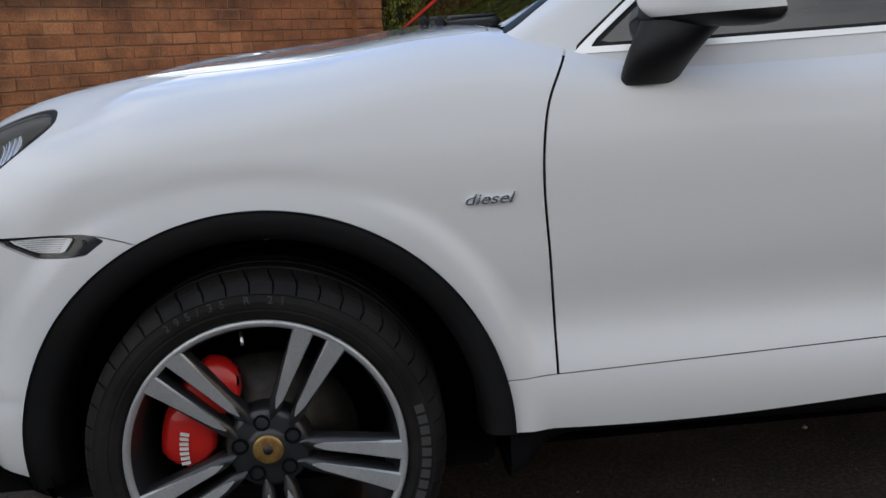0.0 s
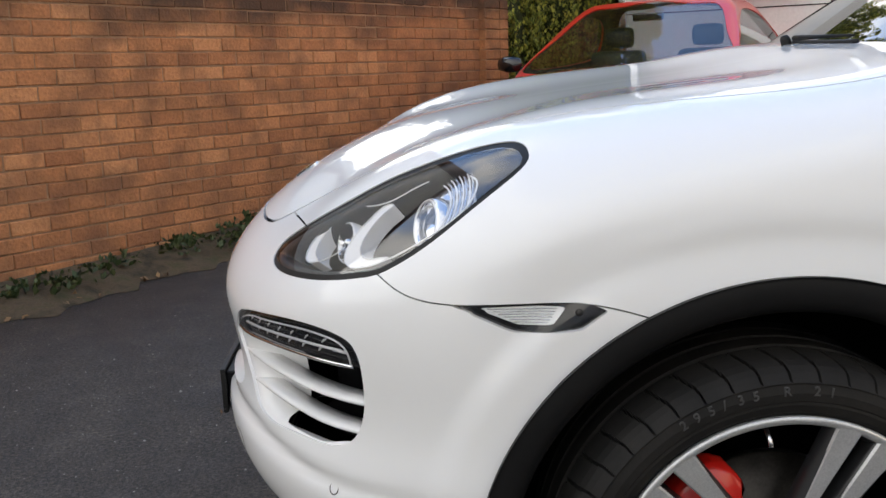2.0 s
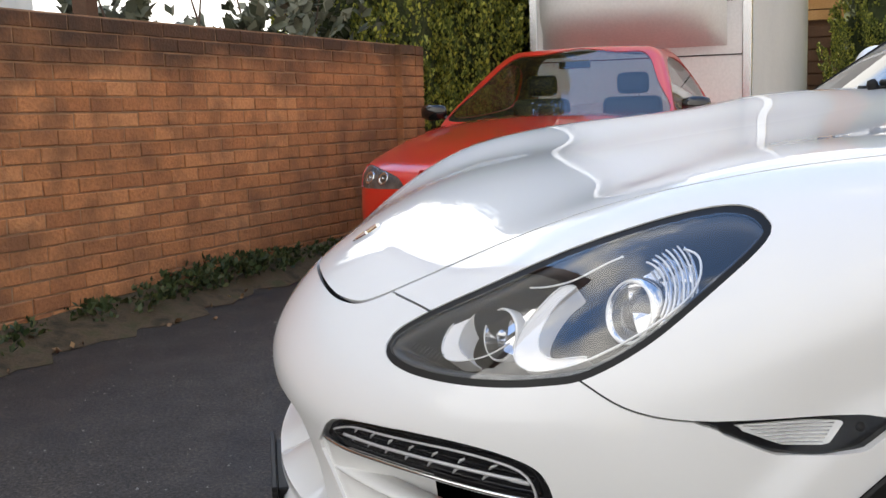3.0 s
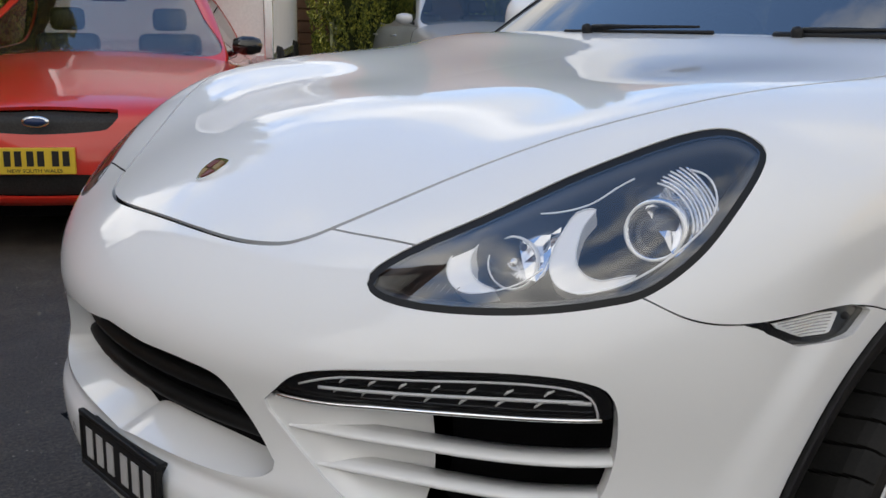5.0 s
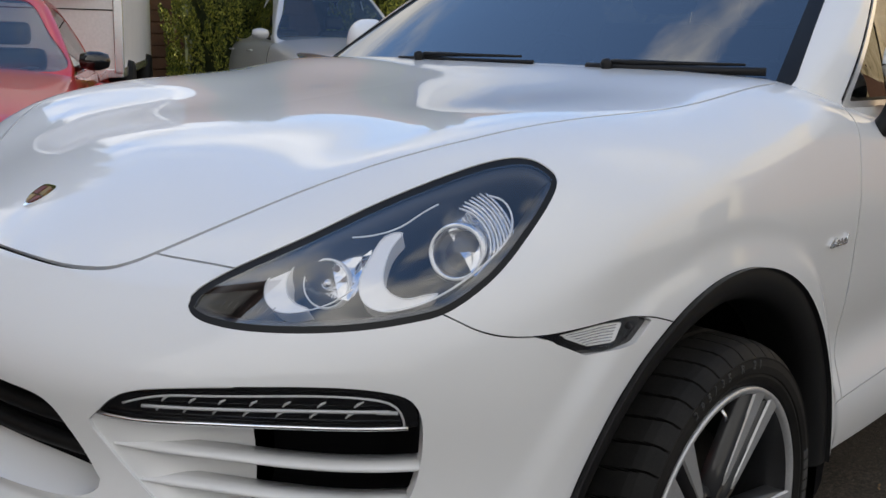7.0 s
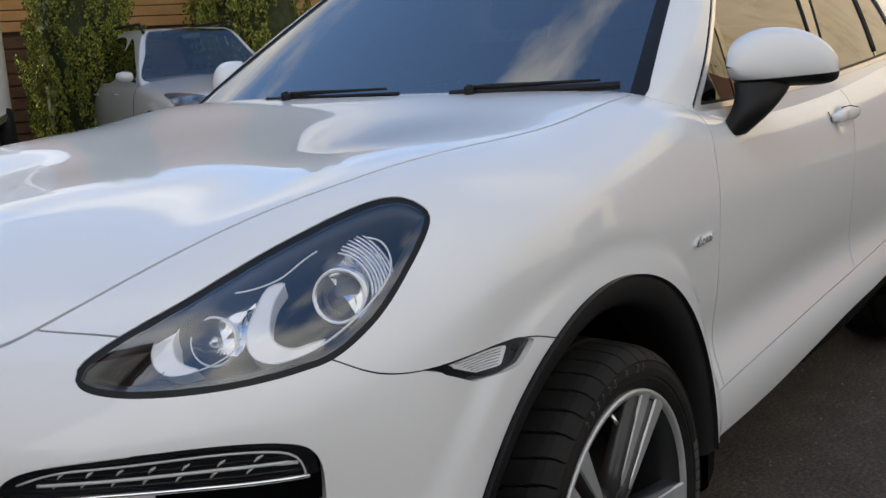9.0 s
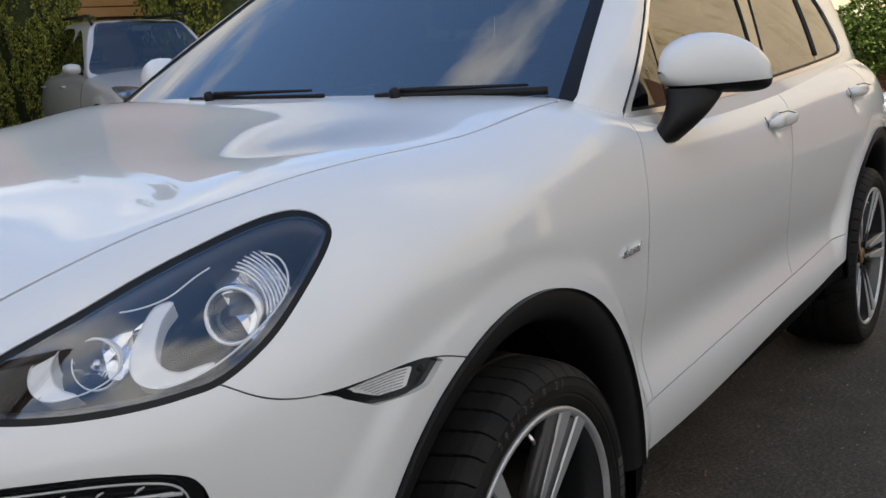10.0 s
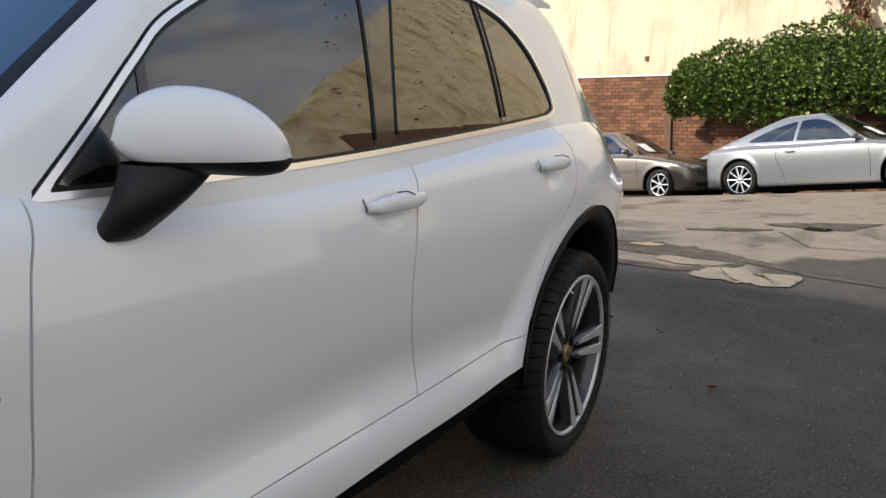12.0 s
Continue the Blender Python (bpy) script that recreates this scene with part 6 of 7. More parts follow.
for _ in range(7000):  # loose grit on the asphalt
    x, y, s = r.uniform(-4.5, 8.0), r.uniform(-4.5, 3.5), r.uniform(0.0018, 0.006) * (1 if r.random() < 0.95 else 2)
    k, z = len(v), float(ground_z(x, y))
    v += [(x + s * r.uniform(0.6, 1.3) * c, y + s * r.uniform(0.6, 1.3) * w, z - 0.001) for c, w in ((1, 0), (0, 1), (-1, 0), (0, -1))] + [(x, y, z + s * 0.9)]
    f += [(k, k + 1, k + 4), (k + 1, k + 2, k + 4), (k + 2, k + 3, k + 4), (k + 3, k, k + 4)]
tagged(mesh_object("grit", v, f, STONE, None, "", False), "loose pale grit scattered on the asphalt", "gravel", kind="stuff")
MOSS = varied("mossy_dirt", [(0.035, 0.028, 0.014), (0.10, 0.07, 0.04), (0.06, 0.058, 0.022)], 9, 0.95, 0.7, 80, 0.01)
v, f = [], []
for i in range(60):
    s = -4.1 + 8.1 * i / 59
    w = 0.36 + 0.05 * math.sin(i * 1.7) + 0.05 * math.sin(i * 0.6) + 0.04 * math.sin(i * 3.1)
    for off, z in ((-0.02, 0.13), (w * 0.3, 0.085), (w, 0.004)):
        p = WALL_A + WALL_DIR * s + WALL_N * off
        v.append((p.x, p.y, z))
f = [(i * 3 + j, i * 3 + j + 1, i * 3 + j + 4, i * 3 + j + 3) for i in range(59) for j in range(2)]
tagged(mesh_object("dirt_verge", v, f, MOSS), "strip of mossy dirt along the brick wall", "verge", kind="structure")

# ---- buildings and far walls ----
def slab(name, a, b, z0, z1, thick, mat, label, category="wall", rise=0.0):
    a, b = Vector((*a, 0)), Vector((*b, 0))
    d = b - a
    ob = part(name, boxes(((0, 0, z0), (d.length, thick, z1))), mat)
    ob.matrix_world = Matrix.Translation(a) @ Matrix.Rotation(math.atan2(d.y, d.x), 4, "Z") @ Matrix.Rotation(-math.atan(rise), 4, "Y")
    return tagged(ob, label, category, kind="structure")


CREAM = varied("cream_render", [(0.54, 0.46, 0.33), (0.62, 0.53, 0.39), (0.66, 0.56, 0.41), (0.60, 0.50, 0.35)], 0.9, 0.92, 0.25, 30, 0.004)
n, l, b = nodes_of(CREAM)
streak = ramp(CREAM, noise_node(CREAM, 0.9, 6, 0.62, (1.6, 1.6, 0.55)).outputs["Fac"], [(0.30, (0.62, 0.60, 0.56)), (0.42, (0.93, 0.92, 0.90)), (0.6, (1, 1, 1))])
run = ramp(CREAM, noise_node(CREAM, 2.2, 5, 0.6, (3.0, 3.0, 0.35)).outputs["Fac"], [(0.32, (0.80, 0.78, 0.75)), (0.46, (1, 1, 1))])
l.new(mixed(CREAM, 1.0, mixed(CREAM, 1.0, b.inputs["Base Color"].links[0].from_socket, streak.outputs[0], "MULTIPLY").outputs[0], run.outputs[0], "MULTIPLY").outputs[0], b.inputs["Base Color"])
STAIN = varied("stained_render", [(0.42, 0.36, 0.27), (0.60, 0.51, 0.37)], 2.0, 0.92, 0.25, 30, 0.004)
OCHRE = varied("stained_ochre_render", [(0.28, 0.22, 0.11), (0.52, 0.42, 0.25), (0.64, 0.54, 0.36), (0.44, 0.35, 0.19)], 1.1, 0.92, 0.4, 4.5, 0.01)
PALE_WALL = varied("pale_house_wall", [(0.55, 0.55, 0.52), (0.66, 0.65, 0.61)], 0.8, 0.9)
FAR_BRICK = varied("far_brown_brick", [(0.11, 0.052, 0.03), (0.17, 0.08, 0.044)], 3.0, 0.9, 0.4, 40, 0.004)
BOARD = varied("orange_timber_board", [(0.52, 0.28, 0.10), (0.64, 0.37, 0.16)], 2.5, 0.7, 0.2, 60, 0.002)
BOARD_DARK = varied("brown_timber_board", [(0.10, 0.05, 0.03), (0.15, 0.08, 0.045)], 2.5, 0.8)

# boundary across the street: brick below, cream gable above
FD = Vector((-0.25, -0.968, 0)).normalized()
FN = Vector((FD.y, -FD.x, 0))
F0 = Vector((23.96, 4.38, 0))


def far(s, back=0.0):
    p = F0 + FD * s - FN * back
    return (p.x, p.y)


FAR_JOINT = varied("dark_far_mortar", [(0.045, 0.026, 0.018), (0.075, 0.045, 0.03)], 4.0, 0.95)


def far_brick_material():
    m = material("far_brown_brick_piece", (0.15, 0.07, 0.04), 0.9)
    n, l, b = nodes_of(m)
    tone = ramp(m, n.new("ShaderNodeNewGeometry").outputs["Random Per Island"], [(0.0, (0.11, 0.050, 0.027)), (0.5, (0.18, 0.080, 0.042)), (1.0, (0.25, 0.115, 0.06))])
    stain = ramp(m, noise_node(m, 1.3, 5).outputs["Fac"], [(0.35, (0.6, 0.58, 0.55)), (0.6, (1.1, 1.1, 1.1))])
    l.new(mixed(m, 1.0, tone.outputs[0], stain.outputs[0], "MULTIPLY").outputs[0], b.inputs["Base Color"])
    return m


wall_far = slab("wall_far_brick", far(-14), far(26), -4.0, -0.28, 0.3, FAR_JOINT, "long brown brick boundary wall in sunlight", rise=0.081)
rb, v, f = random.Random(31), [], []
for k in range(40):
    z = -3.72 + k * 0.086
    for c in range(54):
        x0, d = 6.0 + c * 0.235 + (0.1175 if k % 2 else 0), rb.uniform(0.004, 0.010)
        x1, z1, n0 = x0 + 0.222, z + 0.073, len(v)
        v += [(x0, 0.01, z), (x1, 0.01, z), (x1, 0.01, z1), (x0, 0.01, z1), (x0, -d, z), (x1, -d, z), (x1, -d, z1), (x0, -d, z1)]
        f += [tuple(n0 + q for q in face4) for face4 in ((4, 5, 6, 7), (0, 1, 5, 4), (2, 3, 7, 6), (1, 2, 6, 5), (3, 0, 4, 7))]
mesh_object("brickwork", v, f, far_brick_material(), wall_far, "brown bricks in dark mortar", False)["kind"] = "stuff"
for s in (-4.6, -0.25, 4.1):
    part("pier", boxes(((14 + s, -0.06, -3.5), (14 + s + 0.18, 0.0, -0.3), 0.01)), BOARD_DARK, wall_far, "darker brick pier")
part("coping", boxes(((0, -0.04, -0.28), (40, 0.34, -0.23), 0.01)), PALE_WALL, wall_far, "pale coping")
gable = slab("wall_cream", far(-16, 1.0), far(30, 1.0), -3.0, 9.0, 0.4, CREAM, "tall cream rendered wall in warm sunlight")
part("pilaster", boxes(((16 + 3.05, -0.12, -3), (16 + 3.7, 0.0, 9.0), 0.01)), STAIN, gable, "grey stained pilaster")
for s, z, w, h in ((-1.5, 1.16, 0.10, 0.12), (0.9, 1.38, 0.2, 0.14), (1.75, 1.30, 0.24, 0.14)):
    part("wall_vent", boxes(((16 + s, -0.03, z), (16 + s + w, 0.01, z + h), 0.004)), BOARD_DARK, gable, "small dark wall vent")
for ob in (wall_far, gable):
    ob.matrix_world = Matrix.Translation((0, 0, 0.31)) @ ob.matrix_world
# creeper over the far wall
r = random.Random(9)
spots = []
for _ in range(12000):
    s = 0.3 + 15 * r.random() ** 1.3
    top = 0.85 + 1.30 * min(1, (s - 0.3) / 2.8) ** 0.6 + 0.12 * math.sin(s * 2.1) + 0.1 * math.sin(s * 5.3)
    low = -0.22 + 0.10 * s + 0.15 * math.sin(s * 1.7)
    t = r.random()
    bulge = 0.25 + 0.7 * math.sin(math.pi * min(1, t * 0.9 + 0.1)) ** 0.7
    p = F0 + FD * s + FN * (bulge * r.uniform(0.7, 1.05))
    spots.append((Vector((p.x, p.y, 0.31 + low + (top - low) * t + r.gauss(0, 0.05))), r.uniform(0.07, 0.14), Vector((FN.x, FN.y, 0.35))))
creeper = thing("creeper", "thick green creeper spilling over the brick wall", "hedge")
mesh_object("leaves", *tufts(spots, r, -0.1, 3), IVY, creeper, "glossy green leaves", False)["kind"] = "stuff"
# sheet behind the leaves, coloured dark in place of the shade there
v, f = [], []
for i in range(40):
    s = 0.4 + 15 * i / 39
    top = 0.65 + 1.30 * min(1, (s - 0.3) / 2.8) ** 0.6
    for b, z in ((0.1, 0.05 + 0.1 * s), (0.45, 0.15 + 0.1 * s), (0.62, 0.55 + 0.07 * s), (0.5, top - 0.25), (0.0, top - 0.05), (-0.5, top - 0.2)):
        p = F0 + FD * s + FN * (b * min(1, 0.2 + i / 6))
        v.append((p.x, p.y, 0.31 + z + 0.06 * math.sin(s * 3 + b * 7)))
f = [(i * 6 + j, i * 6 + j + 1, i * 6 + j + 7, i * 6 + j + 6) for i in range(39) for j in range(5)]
mesh_object("inner_growth", v, f, SHADED_CORE, creeper, "core coloured dark for the shade inside the foliage")
spots = []
for _ in range(420):
    p = F0 + FD * (3.75 + r.gauss(0, 0.22)) - FN * 0.85
    spots.append((Vector((p.x, p.y, r.uniform(2.45, 4.9))), r.uniform(0.1, 0.2), Vector((FN.x, FN.y, -0.6))))
tagged(mesh_object("hanging_vine", *tufts(spots, r, -0.5, 2), DRY, None, "", False), "dry brown vine hanging on the cream wall", "vine", kind="stuff")

# tall pale house beyond the garden wall: upper part unseen, sized to shade the yard
house = thing("house", "tall pale rendered house beyond the garden wall, enlarged to shade the yard", "house")


def house_part(name, lo, hi, mat, label="", bevel=0.0):
    return part(name, boxes((lo, hi, bevel)), mat, house, label)


house_part("house_wall", (-15, 4.5, 0), (-6.6, 27, 11.2), PALE_WALL, "pale rendered house wall")
ROOF = varied("brown_tile_roof", [(0.12, 0.06, 0.04), (0.18, 0.09, 0.06)], 4, 0.85)
# roof out of view, added to hold the sun off the yard
house_part("house_roof", (-15.4, 4.1, 11.2), (-6.3, 27.4, 12.0), ROOF, "unseen brown roof edge added to block the sun", 0.05)
for yy in (3.6, 6.4, 9.2):
    w = house_part("house_window", (-6.62, yy, 1.4), (-6.55, yy + 1.2, 2.7), GLOSS_BLACK, "dark window pane")
    ob = part("window_frame", boxes(((-6.60, yy - 0.08, 1.32), (-6.50, yy, 2.78), 0.005), ((-6.60, yy + 1.2, 1.32), (-6.50, yy + 1.28, 2.78), 0.005), ((-6.60, yy, 2.7), (-6.50, yy + 1.2, 2.78), 0.005), ((-6.60, yy, 1.32), (-6.50, yy + 1.2, 1.4), 0.005)), PLATE_WHITE, w, "white window frame")
BLUE = material("blue_rail_paint", (0.05, 0.09, 0.25), 0.5)
rail = thing("fence", "blue metal railing behind the garden wall", "fence")
for i in range(7):
    ob = part("fence_bar", boxes(((1.02 + i * 0.06, 0.75, 0.1), (1.035 + i * 0.06, 0.77, 1.85 - 0.03 * i), 0.003)), BLUE, rail)
    ob.matrix_world = WALL_M
ob = part("fence_rail", boxes(((1.0, 0.74, 1.62), (1.42, 0.79, 1.65), 0.005)), BLUE, rail)
ob.matrix_world = WALL_M
post = part("downpipe_post", boxes(((0.86, 0.5, 0.05), (0.96, 0.62, 2.4), 0.01)), BOARD_DARK)
post.matrix_world = WALL_M
tagged(post, "dark timber post behind the garden wall", "post")
spots = []
for _ in range(900):
    s = r.uniform(1.2, 4.4)
    p = WALL_A + WALL_DIR * s - WALL_N * r.uniform(0.35, 1.1)
    spots.append((Vector((p.x, p.y, r.uniform(1.2, 1.9 + 0.35 * math.sin(s * 2.3)))), r.uniform(0.08, 0.17), Vector((r.gauss(0, 1), r.gauss(0, 1), 0.7))))
shrub = thing("shrub", "straggly grey-green shrub behind the brick wall", "shrub")
mesh_object("leaves", *tufts(spots, r, 0.2, 3), PALE_LEAF, shrub, "grey-green leaves", False)["kind"] = "stuff"
for k in range(7):
    p = WALL_A + WALL_DIR * (1.4 + k * 0.45) - WALL_N * 0.7
    mesh_object("branch", *sweep([(p.x, p.y, 0), (p.x + 0.1, p.y, 1.0), (p.x + r.uniform(-0.3, 0.3), p.y + r.uniform(-0.3, 0.3), 1.95)], [0.03, 0.02, 0.006], 6), BARK, shrub)

# timber house behind the conifers
boards = thing("timber_house", "orange weatherboard house behind the conifers", "house")
base = Matrix.Translation((3.0, 14.2, -1.0)) @ Matrix.Rotation(radians(-33), 4, "Z")
ob = part("house_wall", boxes(((0, 0.06, 0), (11.5, 3.0, 6.0))), BOARD_DARK, boards, "dark timber wall")
ob.matrix_world = base
for k in range(21):
    ob = part("board", boxes(((0, 0.0, 2.93 + k * 0.15), (11.5, 0.07, 2.93 + k * 0.15 + 0.135), 0.006)), BOARD, boards)
    ob.matrix_world = base
for k in range(11):
    ob = part("board", boxes(((0, 0.02, 1.0 + k * 0.17), (11.5, 0.08, 1.0 + k * 0.17 + 0.15), 0.006)), BOARD_DARK, boards)
    ob.matrix_world = base

# tall sunlit wall on the other side of the yard, mirrored in the windows and doors
def wall_with_roofline(line, y0, y1, low, thick):
    """A standing wall whose top follows (x, height), from y0 at its first end to y1 at its last."""
    v, f, xs = [], [], [p[0] for p in line]
    for x, h in line:
        y = y0 + (y1 - y0) * (x - xs[0]) / (xs[-1] - xs[0])
        v += [(x, y, low), (x, y, h), (x, y - thick, h), (x, y - thick, low)]
    for i in range(len(line) - 1):
        f += [(i * 4 + j, i * 4 + (j + 1) % 4, i * 4 + 4 + (j + 1) % 4, i * 4 + 4 + j) for j in range(4)]
    return v, f + [(0, 1, 2, 3), (len(v) - 1, len(v) - 2, len(v) - 3, len(v) - 4)]


opp = tagged(mesh_object("wall_opposite", *wall_with_roofline([(11.0, 5.4), (13.6, 7.2), (17.0, 8.9), (18.0, 10.2), (22.0, 12.4), (30.0, 16.0), (60.0, 17.0)], -6.6, -5.4, -4.0, 0.4), OCHRE, None, "", False), "tall cream wall with dry creeper across the yard", "wall", kind="structure")
for x0 in np.arange(11.2, 40, 4.0):
    y0 = -6.6 + 1.2 * (x0 - 11) / 49
    part("brick_base", boxes(((x0, y0 - 0.02, -4.0), (x0 + 3.98, y0 + 0.10, 4.6))), FAR_BRICK, opp, "brown brick lower wall")
spots = []
for _ in range(350):
    x = r.uniform(11.6, 44)
    dense = 0.5 + 0.5 * math.sin(x * 0.9) * math.sin(x * 0.37 + 1)
    z = r.uniform(4.6, min(15.0, 5.2 + (x - 11.0) * 0.95))
    if r.random() < dense:
        spots.append((Vector((x, -6.6 + 1.2 * (x - 11) / 49 + 0.05, z)), r.uniform(0.06, 0.15), Vector((0, 1, -0.2))))
tagged(mesh_object("wall_creeper", *tufts(spots, r, -0.2, 2), DRY, None, "", False), "dry brown creeper on the cream wall across the yard", "creeper", kind="stuff")
# two unseen walls, added to keep low sky light off the car
slab("wall_yard_side", (10, -7.6), (-9, -7.6), -0.2, 1.9, 0.3, PALE_WALL, "unseen pale wall added to cut low sky light from the side")
slab("wall_yard_end", (-9, -14), (-9, 2), -0.2, 2.0, 0.25, FAR_BRICK, "unseen brick wall added to cut low sky light from the end")

# ---- the other vehicles: smooth shells from a few profiles ----
def vehicle(name, label, spec, m, group=""):
    """A parked car. spec gives its profiles in metres: x back from the front axle, z up."""
    PL, SD, NO, TOP = (Spline(*spec[k]) for k in ("plan", "side", "nose", "top"))
    cab = spec["cabin"]

    def shell(x, y, z):
        a = np.abs(y)
        sd = a - (PL(x) + SD(z))
        for hub in (0.0, spec["base"]):
            sd = sd - 0.012 * (1 - ease(np.hypot(x - hub, z - spec["wheel"]), spec["arch"] + 0.02, spec["arch"] + 0.1))
        tp = z - (TOP(x) - spec.get("crown", 0.10) * a * a)
        no = NO(z) + spec.get("bow", 0.22) * a * a + 0.12 * a**4 - x
        tl = x - (spec["tail"] - 0.15 * a * a - spec.get("duck", 0.0) * np.maximum(z - 0.75, 0))
        ts = [np.maximum(1 + f / q, 0) for f, q in ((sd, 0.11), (tp, 0.08), (no, 0.12), (tl, 0.15), (spec["under"] - z, 0.05))]
        return sum(t**2.4 for t in ts) ** (1 / 2.4) - 1

    def house_form(x, y, z):
        a = np.abs(y)
        sd = a - (cab["half"] - cab["lean"] * np.maximum(z - cab["belt"], 0) - 0.25 * np.maximum(z - cab["belt"], 0) ** 2)
        rf = z - (cab["roof"] - 0.05 * (x - cab["mid"]) ** 2 - 0.06 * a * a)
        sc = cab["screen"] + cab["rake"] * (z - cab["belt"]) + 0.18 * a * a - x
        bk = x - (cab["back"] - cab["fast"] * (z - cab["belt"]) - 0.10 * a * a)
        ts = [np.maximum(1 + f / q, 0) for f, q in ((sd, 0.09), (rf, 0.09), (sc, 0.05), (bk, 0.10), (cab["belt"] - 0.2 - z, 0.02))]
        return sum(t**2.4 for t in ts) ** (1 / 2.4) - 1

    def fan(x0, x1, zc, lo):
        up = np.radians(np.linspace(lo, 90, 64))
        rows = [((x0, 0, zc), q) for q in np.radians(np.linspace(0, 90, 56, endpoint=False))] + [((x, 0, zc), math.pi / 2) for x in np.arange(x0, x1, 0.035)] + [((x1, 0, zc), q) for q in np.radians(np.linspace(90, 180, 40))]
        st = np.array([[s] * len(up) for s, q in rows], float)
        return st, np.array([np.stack([-math.cos(q) * np.cos(up), -math.sin(q) * np.cos(up), np.sin(up)], 1) for s, q in rows])

    root = thing(name, label, "car", None, group)
    skin = grid_shell(shell, *fan(0.45, spec["base"] + 0.2, 0.55, -50))
    rest = skin
    for hub in (0.0, spec["base"]):
        rest = split(*rest, arch_distance(rest[0], hub, spec["arch"], spec["wheel"]))[1]
    front_cuts = spec.get("front", [])
    for nm, loop, mat, lab, sink, twice in front_cuts:
        lp = smooth_loop(loop, 5)
        zone = np.where(rest[0][:, 0] > 0.3, 0.2, loop_distance(face(rest[0]), lp))
        rest = split(*rest, zone)[1]
        base_piece = tidy(skin[0], skin[1][(skin[0][skin[1]][:, :, 0] < 0.3).all(1)])
        bit = skin_piece(refined(base_piece, lambda v: (v[:, 0] < 0.35) & (v[:, 1] < 0.03), 1), face, lp)
        if len(bit[1]):
            if twice:
                panel(nm, bit, shell, mat, root, lab, 0.0, sink)
                panel(nm, bit, shell, mat, root, lab, 0.0, sink, mirror=True)
            else:
                panel(nm, both(bit), shell, mat, root, lab, 0.0, sink)
    panel("body", both(rest), shell, spec["paint"], root, spec["body_label"], 0.02)
    cabn = grid_shell(house_form, *fan(cab["mid"] - 0.25, cab["mid"] + 0.25, cab["belt"] - 0.05, -8))
    top_z, b = cab["roof"], cab["belt"]
    h0, h1 = cab["half"] - 0.04, cab["half"] - cab["lean"] * (top_z - b) - 0.115
    scr = smooth_loop([(0.2, b - 0.02), (-h0 * 0.6, b - 0.01), (-h0, b + 0.02), (-(h0 + h1) / 2, (b + top_z) / 2 - 0.01), (-h1, top_z - 0.07), (-h1 * 0.6, top_z - 0.045), (0.2, top_z - 0.04)], 6)
    pane, rest = split(*cabn, np.where(cabn[0][:, 0] > cab["mid"], 0.2, loop_distance(face(cabn[0]), scr)))
    rear, rest = split(*rest, np.where(rest[0][:, 0] < cab["mid"], 0.2, loop_distance(face(rest[0]), scr * (0.94, 1))))
    panel("windscreen", both(pane), house_form, CAR_GLASS, root, "windscreen", 0.0, 0.003)
    panel("rear_screen", both(rear), house_form, CAR_GLASS, root, "rear screen", 0.0, 0.003)
    for loop in spec["windows"]:
        lp = smooth_loop(loop, 6)
        win, rest = split(*rest, loop_distance(side(rest[0]), lp))
        panel("side_window", win, house_form, CAR_GLASS, root, "", 0.0, 0.004)
        panel("side_window", win, house_form, CAR_GLASS, root, "", 0.0, 0.004, mirror=True)
    panel("roof", both(rest), house_form, spec["paint"], root, "roof and pillars", 0.012)
    panel("cabin_lining", both(rest), house_form, LINING, root, "dark grey cabin lining", 0.0, 0.02)
    for line in spec.get("gaps", []):
        sp = Spline(*line)
        pts = []
        for z in np.linspace(line[0][0], line[-1][0], 14):
            x = float(sp(z))
            pts.append(tuple(surface(shell, np.array([[x, 0, z]]), np.array([[0.0, -1, 0]]))[0]))
        mesh_object("door_gap", *sweep(pts, 0.004, 5), BLACK_GAP, root)
        mesh_object("door_gap", *sweep(flipped(pts), 0.004, 5), BLACK_GAP, root)
    part("underbody", boxes(((-0.55, -0.66, spec["under"] - 0.09), (spec["base"] + 0.5, 0.66, spec["under"] + 0.1), 0.03)), BLACK_GAP, root, "dark underbody")
    w, half = spec["wheel"], spec["track"]
    rim_r = w * spec.get("rim", 0.68)
    one = mesh_object("wheel", *lathe([(rim_r, 0.0), (rim_r - 0.012, -0.004), (rim_r - 0.02, 0.02), (rim_r - 0.03, 0.16)], 40), SATIN_CHROME, root, "silver alloy wheel")
    mesh_object("tyre", *lathe([(rim_r, 0.004), (rim_r + 0.02, -0.008), (w - 0.03, -0.008), (w - 0.006, 0.012), (w, 0.04), (w, 0.18), (w - 0.03, 0.21)], 48), RUBBER, one, "black tyre")
    mesh_object("disc_face", *lathe([(0.0, 0.05), (rim_r - 0.02, 0.06)], 30), BLACK_GAP, one)
    mesh_object("hub", *lathe([(0.0, 0.0), (0.045, 0.004), (0.055, 0.03)], 24), SATIN_CHROME, one)
    for i in range(spec.get("spokes", 9)):
        mesh_object("spoke", *blade(2 * math.pi * i / spec.get("spokes", 9), 0.0, 0.0, 0.03, rim_r - 0.008, 0.024, 0.036, 0.004, -0.002, 0.03), SATIN_CHROME, one)
    one.matrix_world = Matrix.Translation((0, -half, w))
    copy_thing(one, Matrix.Translation((spec["base"], -half, w)))
    copy_thing(one, Matrix.Translation((0, half, w)) @ Matrix.Rotation(math.pi, 4, "Z"))
    copy_thing(one, Matrix.Translation((spec["base"], half, w)) @ Matrix.Rotation(math.pi, 4, "Z"))
